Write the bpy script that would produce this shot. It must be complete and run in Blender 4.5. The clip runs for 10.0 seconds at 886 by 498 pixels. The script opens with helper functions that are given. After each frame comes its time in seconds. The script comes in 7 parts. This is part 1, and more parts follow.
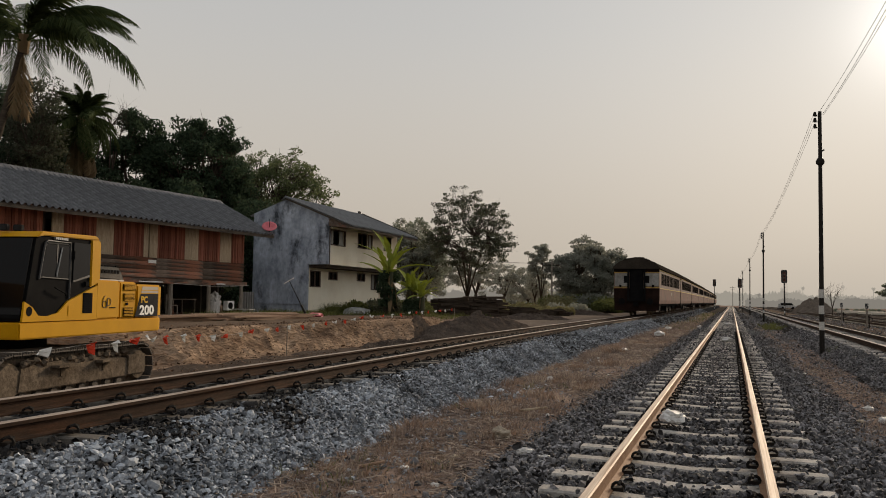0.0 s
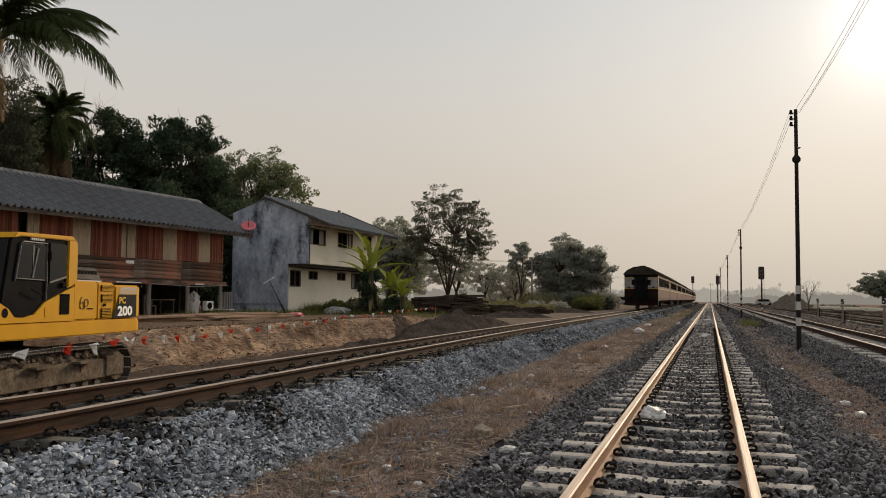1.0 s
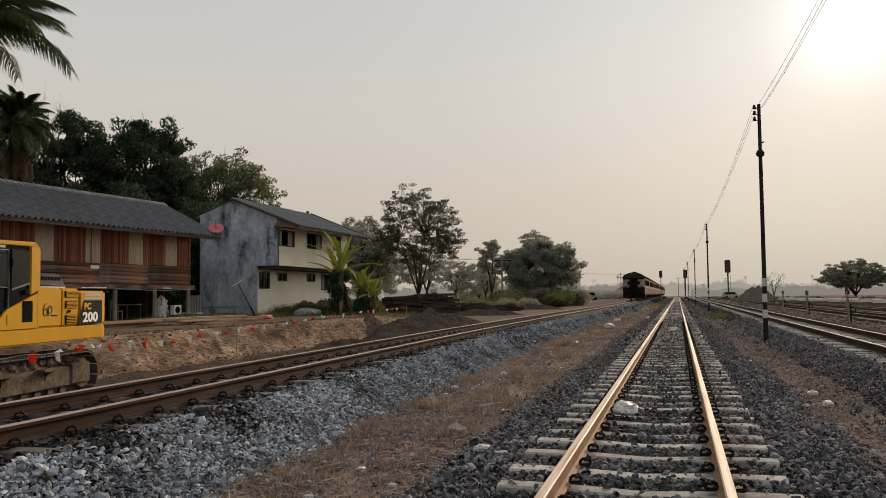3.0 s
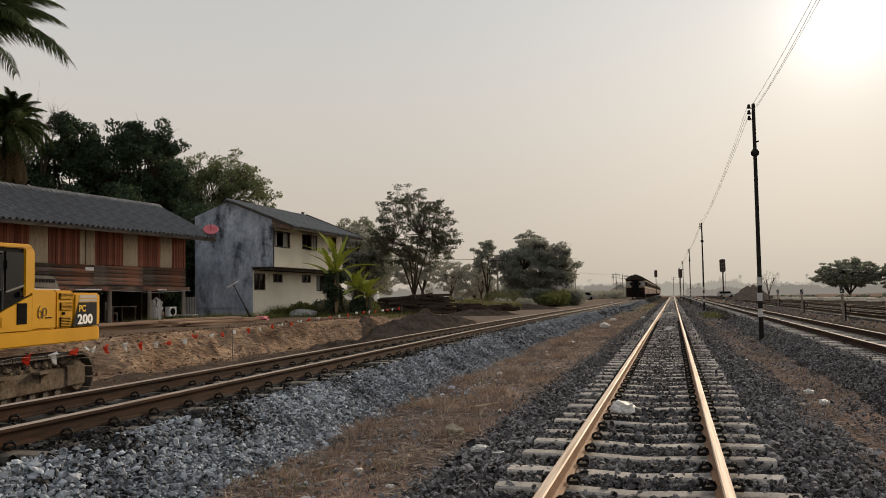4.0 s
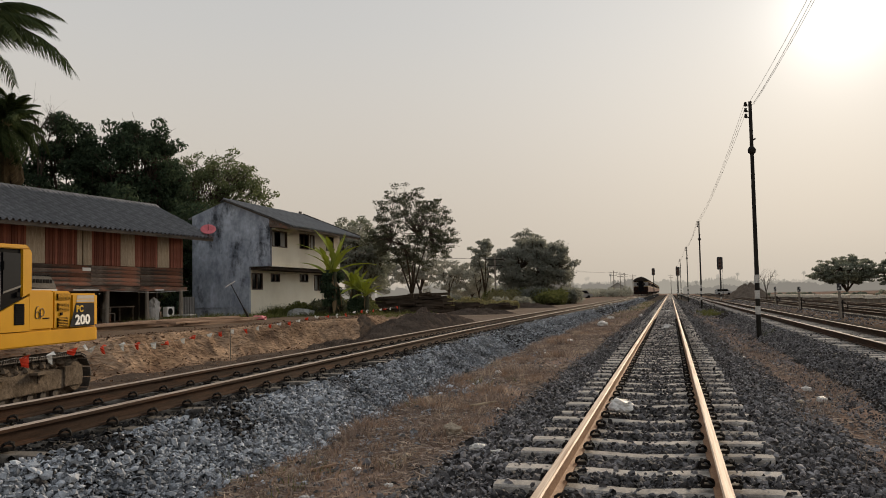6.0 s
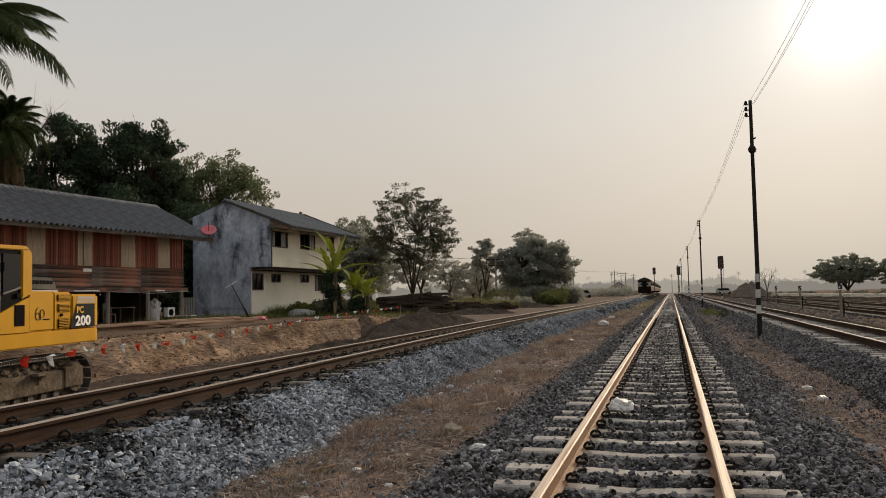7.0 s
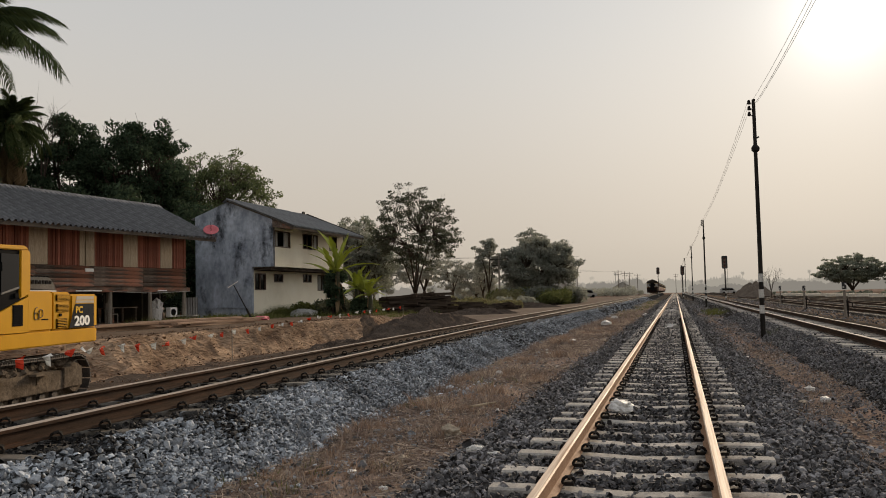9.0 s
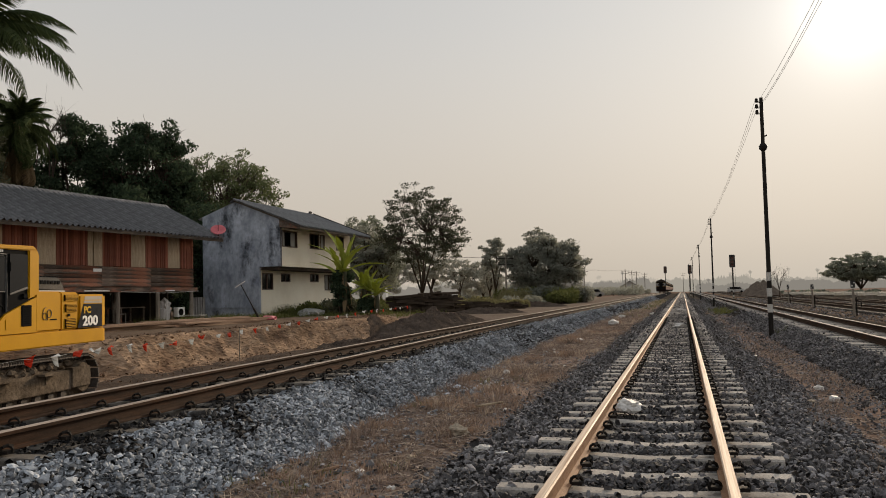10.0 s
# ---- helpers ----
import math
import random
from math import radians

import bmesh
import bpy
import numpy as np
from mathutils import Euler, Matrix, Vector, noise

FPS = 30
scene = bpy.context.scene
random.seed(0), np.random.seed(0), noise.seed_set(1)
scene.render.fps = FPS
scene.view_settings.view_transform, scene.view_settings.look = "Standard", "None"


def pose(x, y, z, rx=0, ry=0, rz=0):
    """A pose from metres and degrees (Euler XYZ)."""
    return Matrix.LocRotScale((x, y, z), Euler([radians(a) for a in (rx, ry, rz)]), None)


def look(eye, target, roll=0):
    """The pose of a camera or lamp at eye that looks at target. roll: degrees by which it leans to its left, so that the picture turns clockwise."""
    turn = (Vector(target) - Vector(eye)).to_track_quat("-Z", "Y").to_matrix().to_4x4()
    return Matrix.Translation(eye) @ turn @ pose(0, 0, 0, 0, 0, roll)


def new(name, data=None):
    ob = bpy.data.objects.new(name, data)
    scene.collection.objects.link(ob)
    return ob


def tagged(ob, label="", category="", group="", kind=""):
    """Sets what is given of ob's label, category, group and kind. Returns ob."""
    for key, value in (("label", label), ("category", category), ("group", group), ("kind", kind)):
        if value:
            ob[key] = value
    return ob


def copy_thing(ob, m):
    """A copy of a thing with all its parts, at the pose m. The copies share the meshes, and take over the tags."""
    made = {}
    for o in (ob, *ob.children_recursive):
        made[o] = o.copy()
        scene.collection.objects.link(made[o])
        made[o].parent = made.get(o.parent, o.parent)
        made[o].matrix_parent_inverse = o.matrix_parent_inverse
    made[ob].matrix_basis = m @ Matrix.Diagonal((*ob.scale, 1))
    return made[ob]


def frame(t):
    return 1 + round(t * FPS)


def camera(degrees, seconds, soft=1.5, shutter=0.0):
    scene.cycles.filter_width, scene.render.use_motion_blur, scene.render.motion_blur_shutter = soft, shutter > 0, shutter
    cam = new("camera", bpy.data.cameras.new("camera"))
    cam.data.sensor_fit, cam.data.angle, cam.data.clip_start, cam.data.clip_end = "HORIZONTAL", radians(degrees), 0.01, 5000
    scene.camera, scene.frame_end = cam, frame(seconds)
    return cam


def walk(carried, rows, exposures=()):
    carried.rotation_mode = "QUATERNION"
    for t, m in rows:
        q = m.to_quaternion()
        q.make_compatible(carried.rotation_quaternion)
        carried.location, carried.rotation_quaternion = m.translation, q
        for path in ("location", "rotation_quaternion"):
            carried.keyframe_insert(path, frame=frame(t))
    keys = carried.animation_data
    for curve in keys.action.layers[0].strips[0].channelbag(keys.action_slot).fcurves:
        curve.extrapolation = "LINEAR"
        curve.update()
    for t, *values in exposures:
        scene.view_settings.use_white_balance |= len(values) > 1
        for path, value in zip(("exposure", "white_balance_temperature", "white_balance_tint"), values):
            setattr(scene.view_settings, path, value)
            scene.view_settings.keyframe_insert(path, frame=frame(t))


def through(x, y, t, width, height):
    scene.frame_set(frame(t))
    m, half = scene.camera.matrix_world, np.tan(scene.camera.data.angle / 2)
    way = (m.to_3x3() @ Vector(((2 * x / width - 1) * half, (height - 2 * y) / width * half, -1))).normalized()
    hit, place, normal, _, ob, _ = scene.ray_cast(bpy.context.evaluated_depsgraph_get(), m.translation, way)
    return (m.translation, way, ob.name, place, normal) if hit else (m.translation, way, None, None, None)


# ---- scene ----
cam = camera(57.1, 10.0, soft=0.95)
PATH = [
    (0, (0.303, -1.203, 1.156), (-0.365, 0.678, 1.279), 0.8),
    (0.5, (0.28, -1.213, 1.172), (-0.38, 0.671, 1.291), 0.6),
    (1, (0.291, -1.203, 1.156), (-0.331, 0.694, 1.276), 0.4),
    (1.5, (0.282, -1.202, 1.157), (-0.296, 0.709, 1.276), -0.1),
    (2, (0.277, -1.187, 1.161), (-0.297, 0.726, 1.279), -0.3),
    (2.5, (0.276, -1.173, 1.158), (-0.286, 0.743, 1.275), -0.5),
    (4, (0.256, -1.151, 1.159), (-0.284, 0.771, 1.277), -1.0),
    (4.5, (0.257, -1.146, 1.156), (-0.279, 0.777, 1.273), -1.0),
    (5, (0.256, -1.146, 1.157), (-0.278, 0.778, 1.274), -1.2),
    (5.5, (0.254, -1.153, 1.157), (-0.28, 0.771, 1.273), -1.2),
    (7, (0.263, -1.143, 1.159), (-0.273, 0.78, 1.274), -1.4),
    (7.5, (0.276, -1.128, 1.155), (-0.261, 0.795, 1.272), -1.4),
    (8, (0.293, -1.092, 1.159), (-0.245, 0.831, 1.273), -1.4),
    (8.5, (0.302, -1.059, 1.157), (-0.238, 0.863, 1.272), -1.4),
    (9, (0.304, -1.045, 1.159), (-0.241, 0.876, 1.274), -1.4),
    (9.5, (0.295, -1.031, 1.159), (-0.257, 0.888, 1.272), -1.5),
    (10, (0.298, -1.04, 1.16), (-0.263, 0.877, 1.274), -1.5),
]
walk(cam, [(t, look(eye, target, roll)) for t, eye, target, roll in PATH], [(0, -0.06), (0.7, 0.05), (1.5, 0.15), (2.2, 0.11), (3, 0.08), (10, 0.08)])

# ---- light ----
SUN_AZ, SUN_EL = 11.2, 17.0
sun_way = Vector((math.sin(radians(SUN_AZ)) * math.cos(radians(SUN_EL)), math.cos(radians(SUN_AZ)) * math.cos(radians(SUN_EL)), math.sin(radians(SUN_EL))))
world = bpy.data.worlds.new("hazy_sky")
scene.world = world
world.use_nodes = True
wn, wl = world.node_tree.nodes, world.node_tree.links
wn.clear()


def wnode(kind, **kw):
    nd = wn.new(kind)
    for k, v in kw.items():
        if k == "op":
            nd.operation = v
        elif isinstance(k, str) and k.startswith("i"):
            nd.inputs[int(k[1:])].default_value = v
    return nd


w_out = wnode("ShaderNodeOutputWorld")
w_sky = wn.new("ShaderNodeTexSky")
w_sky.sky_type = "NISHITA"
w_sky.sun_disc = False
w_sky.sun_elevation, w_sky.sun_rotation = radians(SUN_EL), radians(SUN_AZ)
w_sky.dust_density, w_sky.air_density, w_sky.ozone_density = 6.0, 1.0, 1.0
w_bg1 = wnode("ShaderNodeBackground", i1=0.0015)
wl.new(w_sky.outputs[0], w_bg1.inputs[0])
# thick haze: a vertical gradient and a broad glow round the sun
w_co = wn.new("ShaderNodeTexCoord")
w_sep = wn.new("ShaderNodeSeparateXYZ")
wl.new(w_co.outputs["Generated"], w_sep.inputs[0])
w_ramp = wn.new("ShaderNodeValToRGB")
w_ramp.color_ramp.interpolation = "B_SPLINE"
el = w_ramp.color_ramp.elements
el[0].position, el[0].color = 0.0, (0.565, 0.492, 0.402, 1)
el[1].position, el[1].color = 1.0, (0.46, 0.485, 0.52, 1)
for pos, col in ((0.06, (0.605, 0.532, 0.443, 1)), (0.18, (0.675, 0.618, 0.545, 1)), (0.32, (0.635, 0.63, 0.613, 1)), (0.55, (0.53, 0.54, 0.56, 1))):
    e = el.new(pos)
    e.color = col
wl.new(w_sep.outputs[2], w_ramp.inputs[0])
w_dot = wn.new("ShaderNodeVectorMath")
w_dot.operation = "DOT_PRODUCT"
wl.new(w_co.outputs["Generated"], w_dot.inputs[0])
w_dot.inputs[1].default_value = sun_way
w_max = wnode("ShaderNodeMath", op="MAXIMUM", i1=0.0)
wl.new(w_dot.outputs["Value"], w_max.inputs[0])
w_sum = None
for power, gain in ((14.0, 0.125), (230.0, 0.15), (700.0, 0.38)):
    p = wnode("ShaderNodeMath", op="POWER", i1=power)
    wl.new(w_max.outputs[0], p.inputs[0])
    g = wnode("ShaderNodeMath", op="MULTIPLY", i1=gain)
    wl.new(p.outputs[0], g.inputs[0])
    if w_sum:
        a = wnode("ShaderNodeMath", op="ADD")
        wl.new(w_sum.outputs[0], a.inputs[0])
        wl.new(g.outputs[0], a.inputs[1])
        g = a
    w_sum = g
# haze scatters forward: the sky away from the sun is dimmer
w_dim = wn.new("ShaderNodeMapRange")
w_dim.interpolation_type = "SMOOTHSTEP"
for i, v in ((1, -0.55), (2, 0.55), (3, 0.92), (4, 0.87)):
    w_dim.inputs[i].default_value = v
wl.new(w_dot.outputs["Value"], w_dim.inputs[0])
w_bg2 = wnode("ShaderNodeBackground")
wl.new(w_ramp.outputs[0], w_bg2.inputs[0])
wl.new(w_dim.outputs[0], w_bg2.inputs[1])
w_bg3 = wnode("ShaderNodeBackground")
w_bg3.inputs[0].default_value = (1.0, 0.975, 0.93, 1)
wl.new(w_sum.outputs[0], w_bg3.inputs[1])
w_a1, w_a2 = wn.new("ShaderNodeAddShader"), wn.new("ShaderNodeAddShader")
wl.new(w_bg1.outputs[0], w_a1.inputs[0])
wl.new(w_bg2.outputs[0], w_a1.inputs[1])
wl.new(w_a1.outputs[0], w_a2.inputs[0])
wl.new(w_bg3.outputs[0], w_a2.inputs[1])
wl.new(w_a2.outputs[0], w_out.inputs[0])

sun = new("sun", bpy.data.lights.new("sun", "SUN"))
sun.data.energy, sun.data.angle, sun.data.color = 3.6, radians(10.0), (1.0, 0.80, 0.58)
sun.matrix_world = look(sun_way * 100, (0, 0, 0))


# ---- materials ----
def surf(name, c1, c2, scale=3.0, rough=0.8, bump=0.3, fine=40.0, metal=0.0, c3=None, stain=0.5, stretch=(1, 1, 1), island=0.0, thing=0.0, distance=0.02, spec=0.5, grain=0.28, hi=0.72):
    """A weathered surface: two colours in large patches, fine grain, stains of a third colour, relief."""
    m = bpy.data.materials.new(name)
    m.use_nodes = True
    n, l = m.node_tree.nodes, m.node_tree.links
    bs = n["Principled BSDF"]
    bs.inputs["Roughness"].default_value, bs.inputs["Metallic"].default_value = rough, metal
    bs.inputs["Specular IOR Level"].default_value = spec if rough < 0.7 else min(spec, 0.1) if rough < 0.87 else 0.0
    co = n.new("ShaderNodeTexCoord")
    mp = n.new("ShaderNodeMapping")
    mp.inputs["Scale"].default_value = stretch
    l.new(co.outputs["Object"], mp.inputs[0])

    def tex(s, detail, rough_):
        t = n.new("ShaderNodeTexNoise")
        t.inputs["Scale"].default_value, t.inputs["Detail"].default_value, t.inputs["Roughness"].default_value = s, detail, rough_
        l.new(mp.outputs[0], t.inputs[0])
        return t

    def mixer(a, b, fac):
        x = n.new("ShaderNodeMix")
        x.data_type = "RGBA"
        for sock, val in ((6, a), (7, b)):
            if isinstance(val, tuple):
                x.inputs[sock].default_value = (*val, 1)
            else:
                l.new(val, x.inputs[sock])
        l.new(fac, x.inputs[0])
        return x.outputs[2]

    def ranged(sock, lo, hi, a=0.0, b=1.0):
        r = n.new("ShaderNodeMapRange")
        for i, val in ((1, lo), (2, hi), (3, a), (4, b)):
            r.inputs[i].default_value = val
        l.new(sock, r.inputs[0])
        return r.outputs[0]

    big, small = tex(scale, 4, 0.6), tex(fine, 3, 0.6)
    col = mixer(c1, c2, ranged(big.outputs[0], 0.32, 0.68))
    if c3:
        col = mixer(col, c3, ranged(tex(scale * 0.37, 6, 0.7).outputs[0], 0.5, hi, 0, stain))
    val = n.new("ShaderNodeHueSaturation")
    l.new(col, val.inputs["Color"])
    fac = ranged(small.outputs[0], 0.25, 0.75, 1 - grain, 1 + grain)
    for amount, node, sock in ((island, "ShaderNodeNewGeometry", "Random Per Island"), (thing, "ShaderNodeObjectInfo", "Random")):
        if amount:
            mu = n.new("ShaderNodeMath")
            mu.operation = "MULTIPLY"
            l.new(fac, mu.inputs[0])
            l.new(ranged(n.new(node).outputs[sock], 0, 1, 1 - amount, 1 + amount), mu.inputs[1])
            fac = mu.outputs[0]
    l.new(fac, val.inputs["Value"])
    l.new(val.outputs[0], bs.inputs["Base Color"])
    l.new(ranged(small.outputs[0], 0.2, 0.8, max(rough - 0.12, 0.03), min(rough + 0.1, 1.0)), bs.inputs["Roughness"])
    if bump:
        bp = n.new("ShaderNodeBump")
        bp.inputs["Strength"].default_value, bp.inputs["Distance"].default_value = bump, distance
        l.new(small.outputs[0], bp.inputs["Height"])
        l.new(bp.outputs[0], bs.inputs["Normal"])
    return m


def leafy(name, c1, c2, through=0.35, rough=0.85):
    """Leaves: colour that varies from leaf to leaf, and light that shines through."""
    m = bpy.data.materials.new(name)
    m.use_nodes = True
    n, l = m.node_tree.nodes, m.node_tree.links
    bs = n["Principled BSDF"]
    bs.inputs["Roughness"].default_value = rough
    bs.inputs["Specular IOR Level"].default_value = 0.05
    geo = n.new("ShaderNodeNewGeometry")
    mix = n.new("ShaderNodeMix")
    mix.data_type = "RGBA"
    mix.inputs[6].default_value, mix.inputs[7].default_value = (*c1, 1), (*c2, 1)
    l.new(geo.outputs["Random Per Island"], mix.inputs[0])
    l.new(mix.outputs[2], bs.inputs["Base Color"])
    tr = n.new("ShaderNodeBsdfTranslucent")
    l.new(mix.outputs[2], tr.inputs[0])
    ms = n.new("ShaderNodeMixShader")
    ms.inputs[0].default_value = through
    l.new(bs.outputs[0], ms.inputs[1])
    l.new(tr.outputs[0], ms.inputs[2])
    l.new(ms.outputs[0], n["Material Output"].inputs[0])
    return m


def glow(name, c, strength=1.0):
    m = bpy.data.materials.new(name)
    m.use_nodes = True
    bs = m.node_tree.nodes["Principled BSDF"]
    bs.inputs["Base Color"].default_value = (0, 0, 0, 1)
    bs.inputs["Specular IOR Level"].default_value = 0
    bs.inputs["Emission Color"].default_value, bs.inputs["Emission Strength"].default_value = (*c, 1), strength
    return m


def glass(name, c=(0.006, 0.006, 0.007), spec=0.06):
    """A dark pane in which the sky mirrors."""
    m = bpy.data.materials.new(name)
    m.use_nodes = True
    bs = m.node_tree.nodes["Principled BSDF"]
    bs.inputs["Base Color"].default_value, bs.inputs["Roughness"].default_value = (*c, 1), 0.06
    bs.inputs["Specular IOR Level"].default_value = spec
    return m


M_DIRT = surf("dry_earth", (0.168, 0.118, 0.093), (0.285, 0.21, 0.168), 0.7, 0.95, 0.8, 14, c3=(0.085, 0.058, 0.042), stain=0.85, distance=0.05)
M_GRIT = surf("dark_gritty_ground", (0.056, 0.049, 0.043), (0.10, 0.086, 0.072), 1.1, 0.95, 1.0, 26, c3=(0.105, 0.078, 0.055), stain=0.6, distance=0.05)
M_YARD = surf("brown_yard_earth", (0.10, 0.072, 0.053), (0.175, 0.13, 0.096), 0.5, 0.95, 0.8, 14, c3=(0.06, 0.044, 0.033), stain=0.7, distance=0.04)
M_ROAD = surf("pale_dirt_road", (0.155, 0.122, 0.097), (0.22, 0.177, 0.143), 0.6, 0.95, 0.6, 14, c3=(0.09, 0.066, 0.05), stain=0.6, distance=0.03)
M_BANK = surf("cut_earth", (0.15, 0.098, 0.068), (0.40, 0.285, 0.195), 1.1, 0.95, 1.0, 7, c3=(0.06, 0.04, 0.029), stain=0.9, distance=0.12, stretch=(1, 0.6, 2.2), grain=0.35)
M_CLOD = surf("brown_clods", (0.12, 0.08, 0.057), (0.25, 0.168, 0.116), 3, 0.95, 0.5, 30, island=0.55)
M_SOIL = surf("dark_soil", (0.06, 0.047, 0.039), (0.115, 0.09, 0.072), 1.6, 0.95, 0.9, 18, distance=0.05)
# both ballast beds are near black: shade between the stones put in the colour
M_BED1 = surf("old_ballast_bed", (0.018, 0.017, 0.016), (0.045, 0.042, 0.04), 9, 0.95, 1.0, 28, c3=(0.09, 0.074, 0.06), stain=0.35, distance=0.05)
M_OIL = surf("oily_black_stone", (0.02, 0.019, 0.019), (0.055, 0.052, 0.05), 4, 0.75, 0.3, 60, island=0.7)
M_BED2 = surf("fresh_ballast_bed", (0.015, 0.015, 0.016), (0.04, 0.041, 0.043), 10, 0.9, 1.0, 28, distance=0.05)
M_STONE1 = surf("old_ballast_stone", (0.084, 0.081, 0.084), (0.235, 0.228, 0.232), 4, 0.82, 0.3, 60, island=0.75)
M_CRIB = surf("oily_crib_stone", (0.055, 0.053, 0.055), (0.165, 0.16, 0.163), 3, 0.8, 0.3, 60, island=0.75)
M_STONE2 = surf("fresh_ballast_stone", (0.19, 0.206, 0.228), (0.41, 0.438, 0.475), 2.2, 0.85, 0.3, 60, c3=(0.035, 0.034, 0.033), stain=0.75, island=0.55, hi=0.66)
M_CONC = surf("dusty_concrete", (0.36, 0.335, 0.305), (0.50, 0.465, 0.42), 6, 0.9, 0.4, 60, c3=(0.12, 0.10, 0.085), stain=0.7, thing=0.22)
M_CONC_DARK = surf("oily_concrete", (0.10, 0.09, 0.08), (0.20, 0.18, 0.155), 6, 0.85, 0.4, 60, thing=0.2)
M_RUST = surf("rusty_steel", (0.026, 0.017, 0.0125), (0.06, 0.036, 0.024), 5, 0.8, 0.12, 60, c3=(0.12, 0.052, 0.025), stain=0.5, stretch=(3, 0.5, 5), spec=0.05, grain=0.4)
M_RUST_DUST = surf("dusty_rusty_steel", (0.27, 0.155, 0.09), (0.36, 0.225, 0.14), 5, 0.75, 0.3, 70, c3=(0.16, 0.085, 0.05), stain=0.5)
M_RAILTOP = surf("worn_rail_head", (0.27, 0.165, 0.10), (0.63, 0.52, 0.415), 1.6, 0.66, 0.04, 90, metal=0.15, stretch=(26, 0.35, 1), grain=0.15, spec=0.3)
M_RAILTOP_DULL = surf("dull_rail_head", (0.23, 0.185, 0.155), (0.37, 0.315, 0.275), 2, 0.78, 0.05, 90, stretch=(14, 0.5, 1), grain=0.25)
M_CLIP = surf("black_steel_clip", (0.01, 0.009, 0.008), (0.028, 0.023, 0.02), 12, 0.8, 0.2, 60)
M_STRAW = leafy("dry_grass_blades", (0.48, 0.40, 0.325), (0.26, 0.207, 0.165), 0.3, 0.85)
M_DRYDARK = leafy("dead_brown_blades", (0.31, 0.25, 0.218), (0.115, 0.09, 0.08), 0.25, 0.85)
M_DRYRUST = leafy("rusty_dry_blades", (0.35, 0.25, 0.188), (0.185, 0.13, 0.10), 0.3, 0.85)
M_WEED = leafy("weed_blades", (0.135, 0.14, 0.05), (0.075, 0.09, 0.03), 0.3, 0.7)


# ---- building blocks ----
class Geo:
    """Collects faces for one mesh."""

    def __init__(self):
        self.v, self.f = [], []

    def add(self, verts, faces, m=None):
        b = len(self.v)
        self.v += [tuple(m @ Vector(p)) for p in verts] if m else [tuple(p) for p in verts]
        self.f += [tuple(b + i for i in q) for q in faces]
        return self

    def box(self, x0, x1, y0, y1, z0, z1, m=None):
        return self.add([(x, y, z) for z in (z0, z1) for y in (y0, y1) for x in (x0, x1)],
                        [(0, 2, 3, 1), (4, 5, 7, 6), (0, 1, 5, 4), (2, 6, 7, 3), (0, 4, 6, 2), (1, 3, 7, 5)], m)

    def tube(self, pts, radii, n=8, cap=True):
        pts = [Vector(p) for p in pts]
        if not hasattr(radii, "__len__"):
            radii = [radii] * len(pts)
        b = len(self.v)
        ref = None
        for i, p in enumerate(pts):
            d = (pts[min(i + 1, len(pts) - 1)] - pts[max(i - 1, 0)]).normalized()
            if ref is None:
                ref = d.orthogonal().normalized()
            ref = (ref - d * ref.dot(d))
            ref = ref.normalized() if ref.length > 1e-5 else d.orthogonal().normalized()
            o = d.cross(ref)
            for k in range(n):
                a = 2 * math.pi * k / n
                self.v.append(tuple(p + (ref * math.cos(a) + o * math.sin(a)) * radii[i]))
        for i in range(len(pts) - 1):
            for k in range(n):
                k2 = (k + 1) % n
                self.f.append((b + i * n + k, b + i * n + k2, b + (i + 1) * n + k2, b + (i + 1) * n + k))
        if cap:
            self.f.append(tuple(b + k for k in reversed(range(n))))
            self.f.append(tuple(b + (len(pts) - 1) * n + k for k in range(n)))
        return self

    def prism(self, poly, a0, a1, axis="x"):
        """A polygon (two coordinates in turn of the other axes) drawn out along an axis."""
        at = {"x": lambda a, p: (a, p[0], p[1]), "y": lambda a, p: (p[0], a, p[1]), "z": lambda a, p: (p[0], p[1], a)}[axis]
        n = len(poly)
        return self.add([at(a0, p) for p in poly] + [at(a1, p) for p in poly],
                        [tuple(reversed(range(n))), tuple(range(n, 2 * n))] + [(i, (i + 1) % n, n + (i + 1) % n, n + i) for i in range(n)])

    def lathe(self, profile, n=12, m=None):
        """profile: (radius, height) from bottom to top."""
        vs = [(r * math.cos(2 * math.pi * k / n), r * math.sin(2 * math.pi * k / n), z) for r, z in profile for k in range(n)]
        fs = [(i * n + k, i * n + (k + 1) % n, (i + 1) * n + (k + 1) % n, (i + 1) * n + k) for i in range(len(profile) - 1) for k in range(n)]
        return self.add(vs, fs, m)

    def wall(self, x0, x1, u0, u1, z0, z1, holes=(), axis="x"):
        """A wall across an axis with holes (u0, u1, z0, z1) through it."""
        us = sorted({u0, u1, *[h[0] for h in holes], *[h[1] for h in holes]})
        for a, b in zip(us, us[1:]):
            z = z0
            for h in sorted([h for h in holes if h[0] <= a and b <= h[1]], key=lambda h: h[2]) + [(0, 0, z1, z1)]:
                if h[2] > z:
                    self.box(x0, x1, a, b, z, h[2]) if axis == "x" else self.box(a, b, x0, x1, z, h[2])
                z = h[3]
        return self


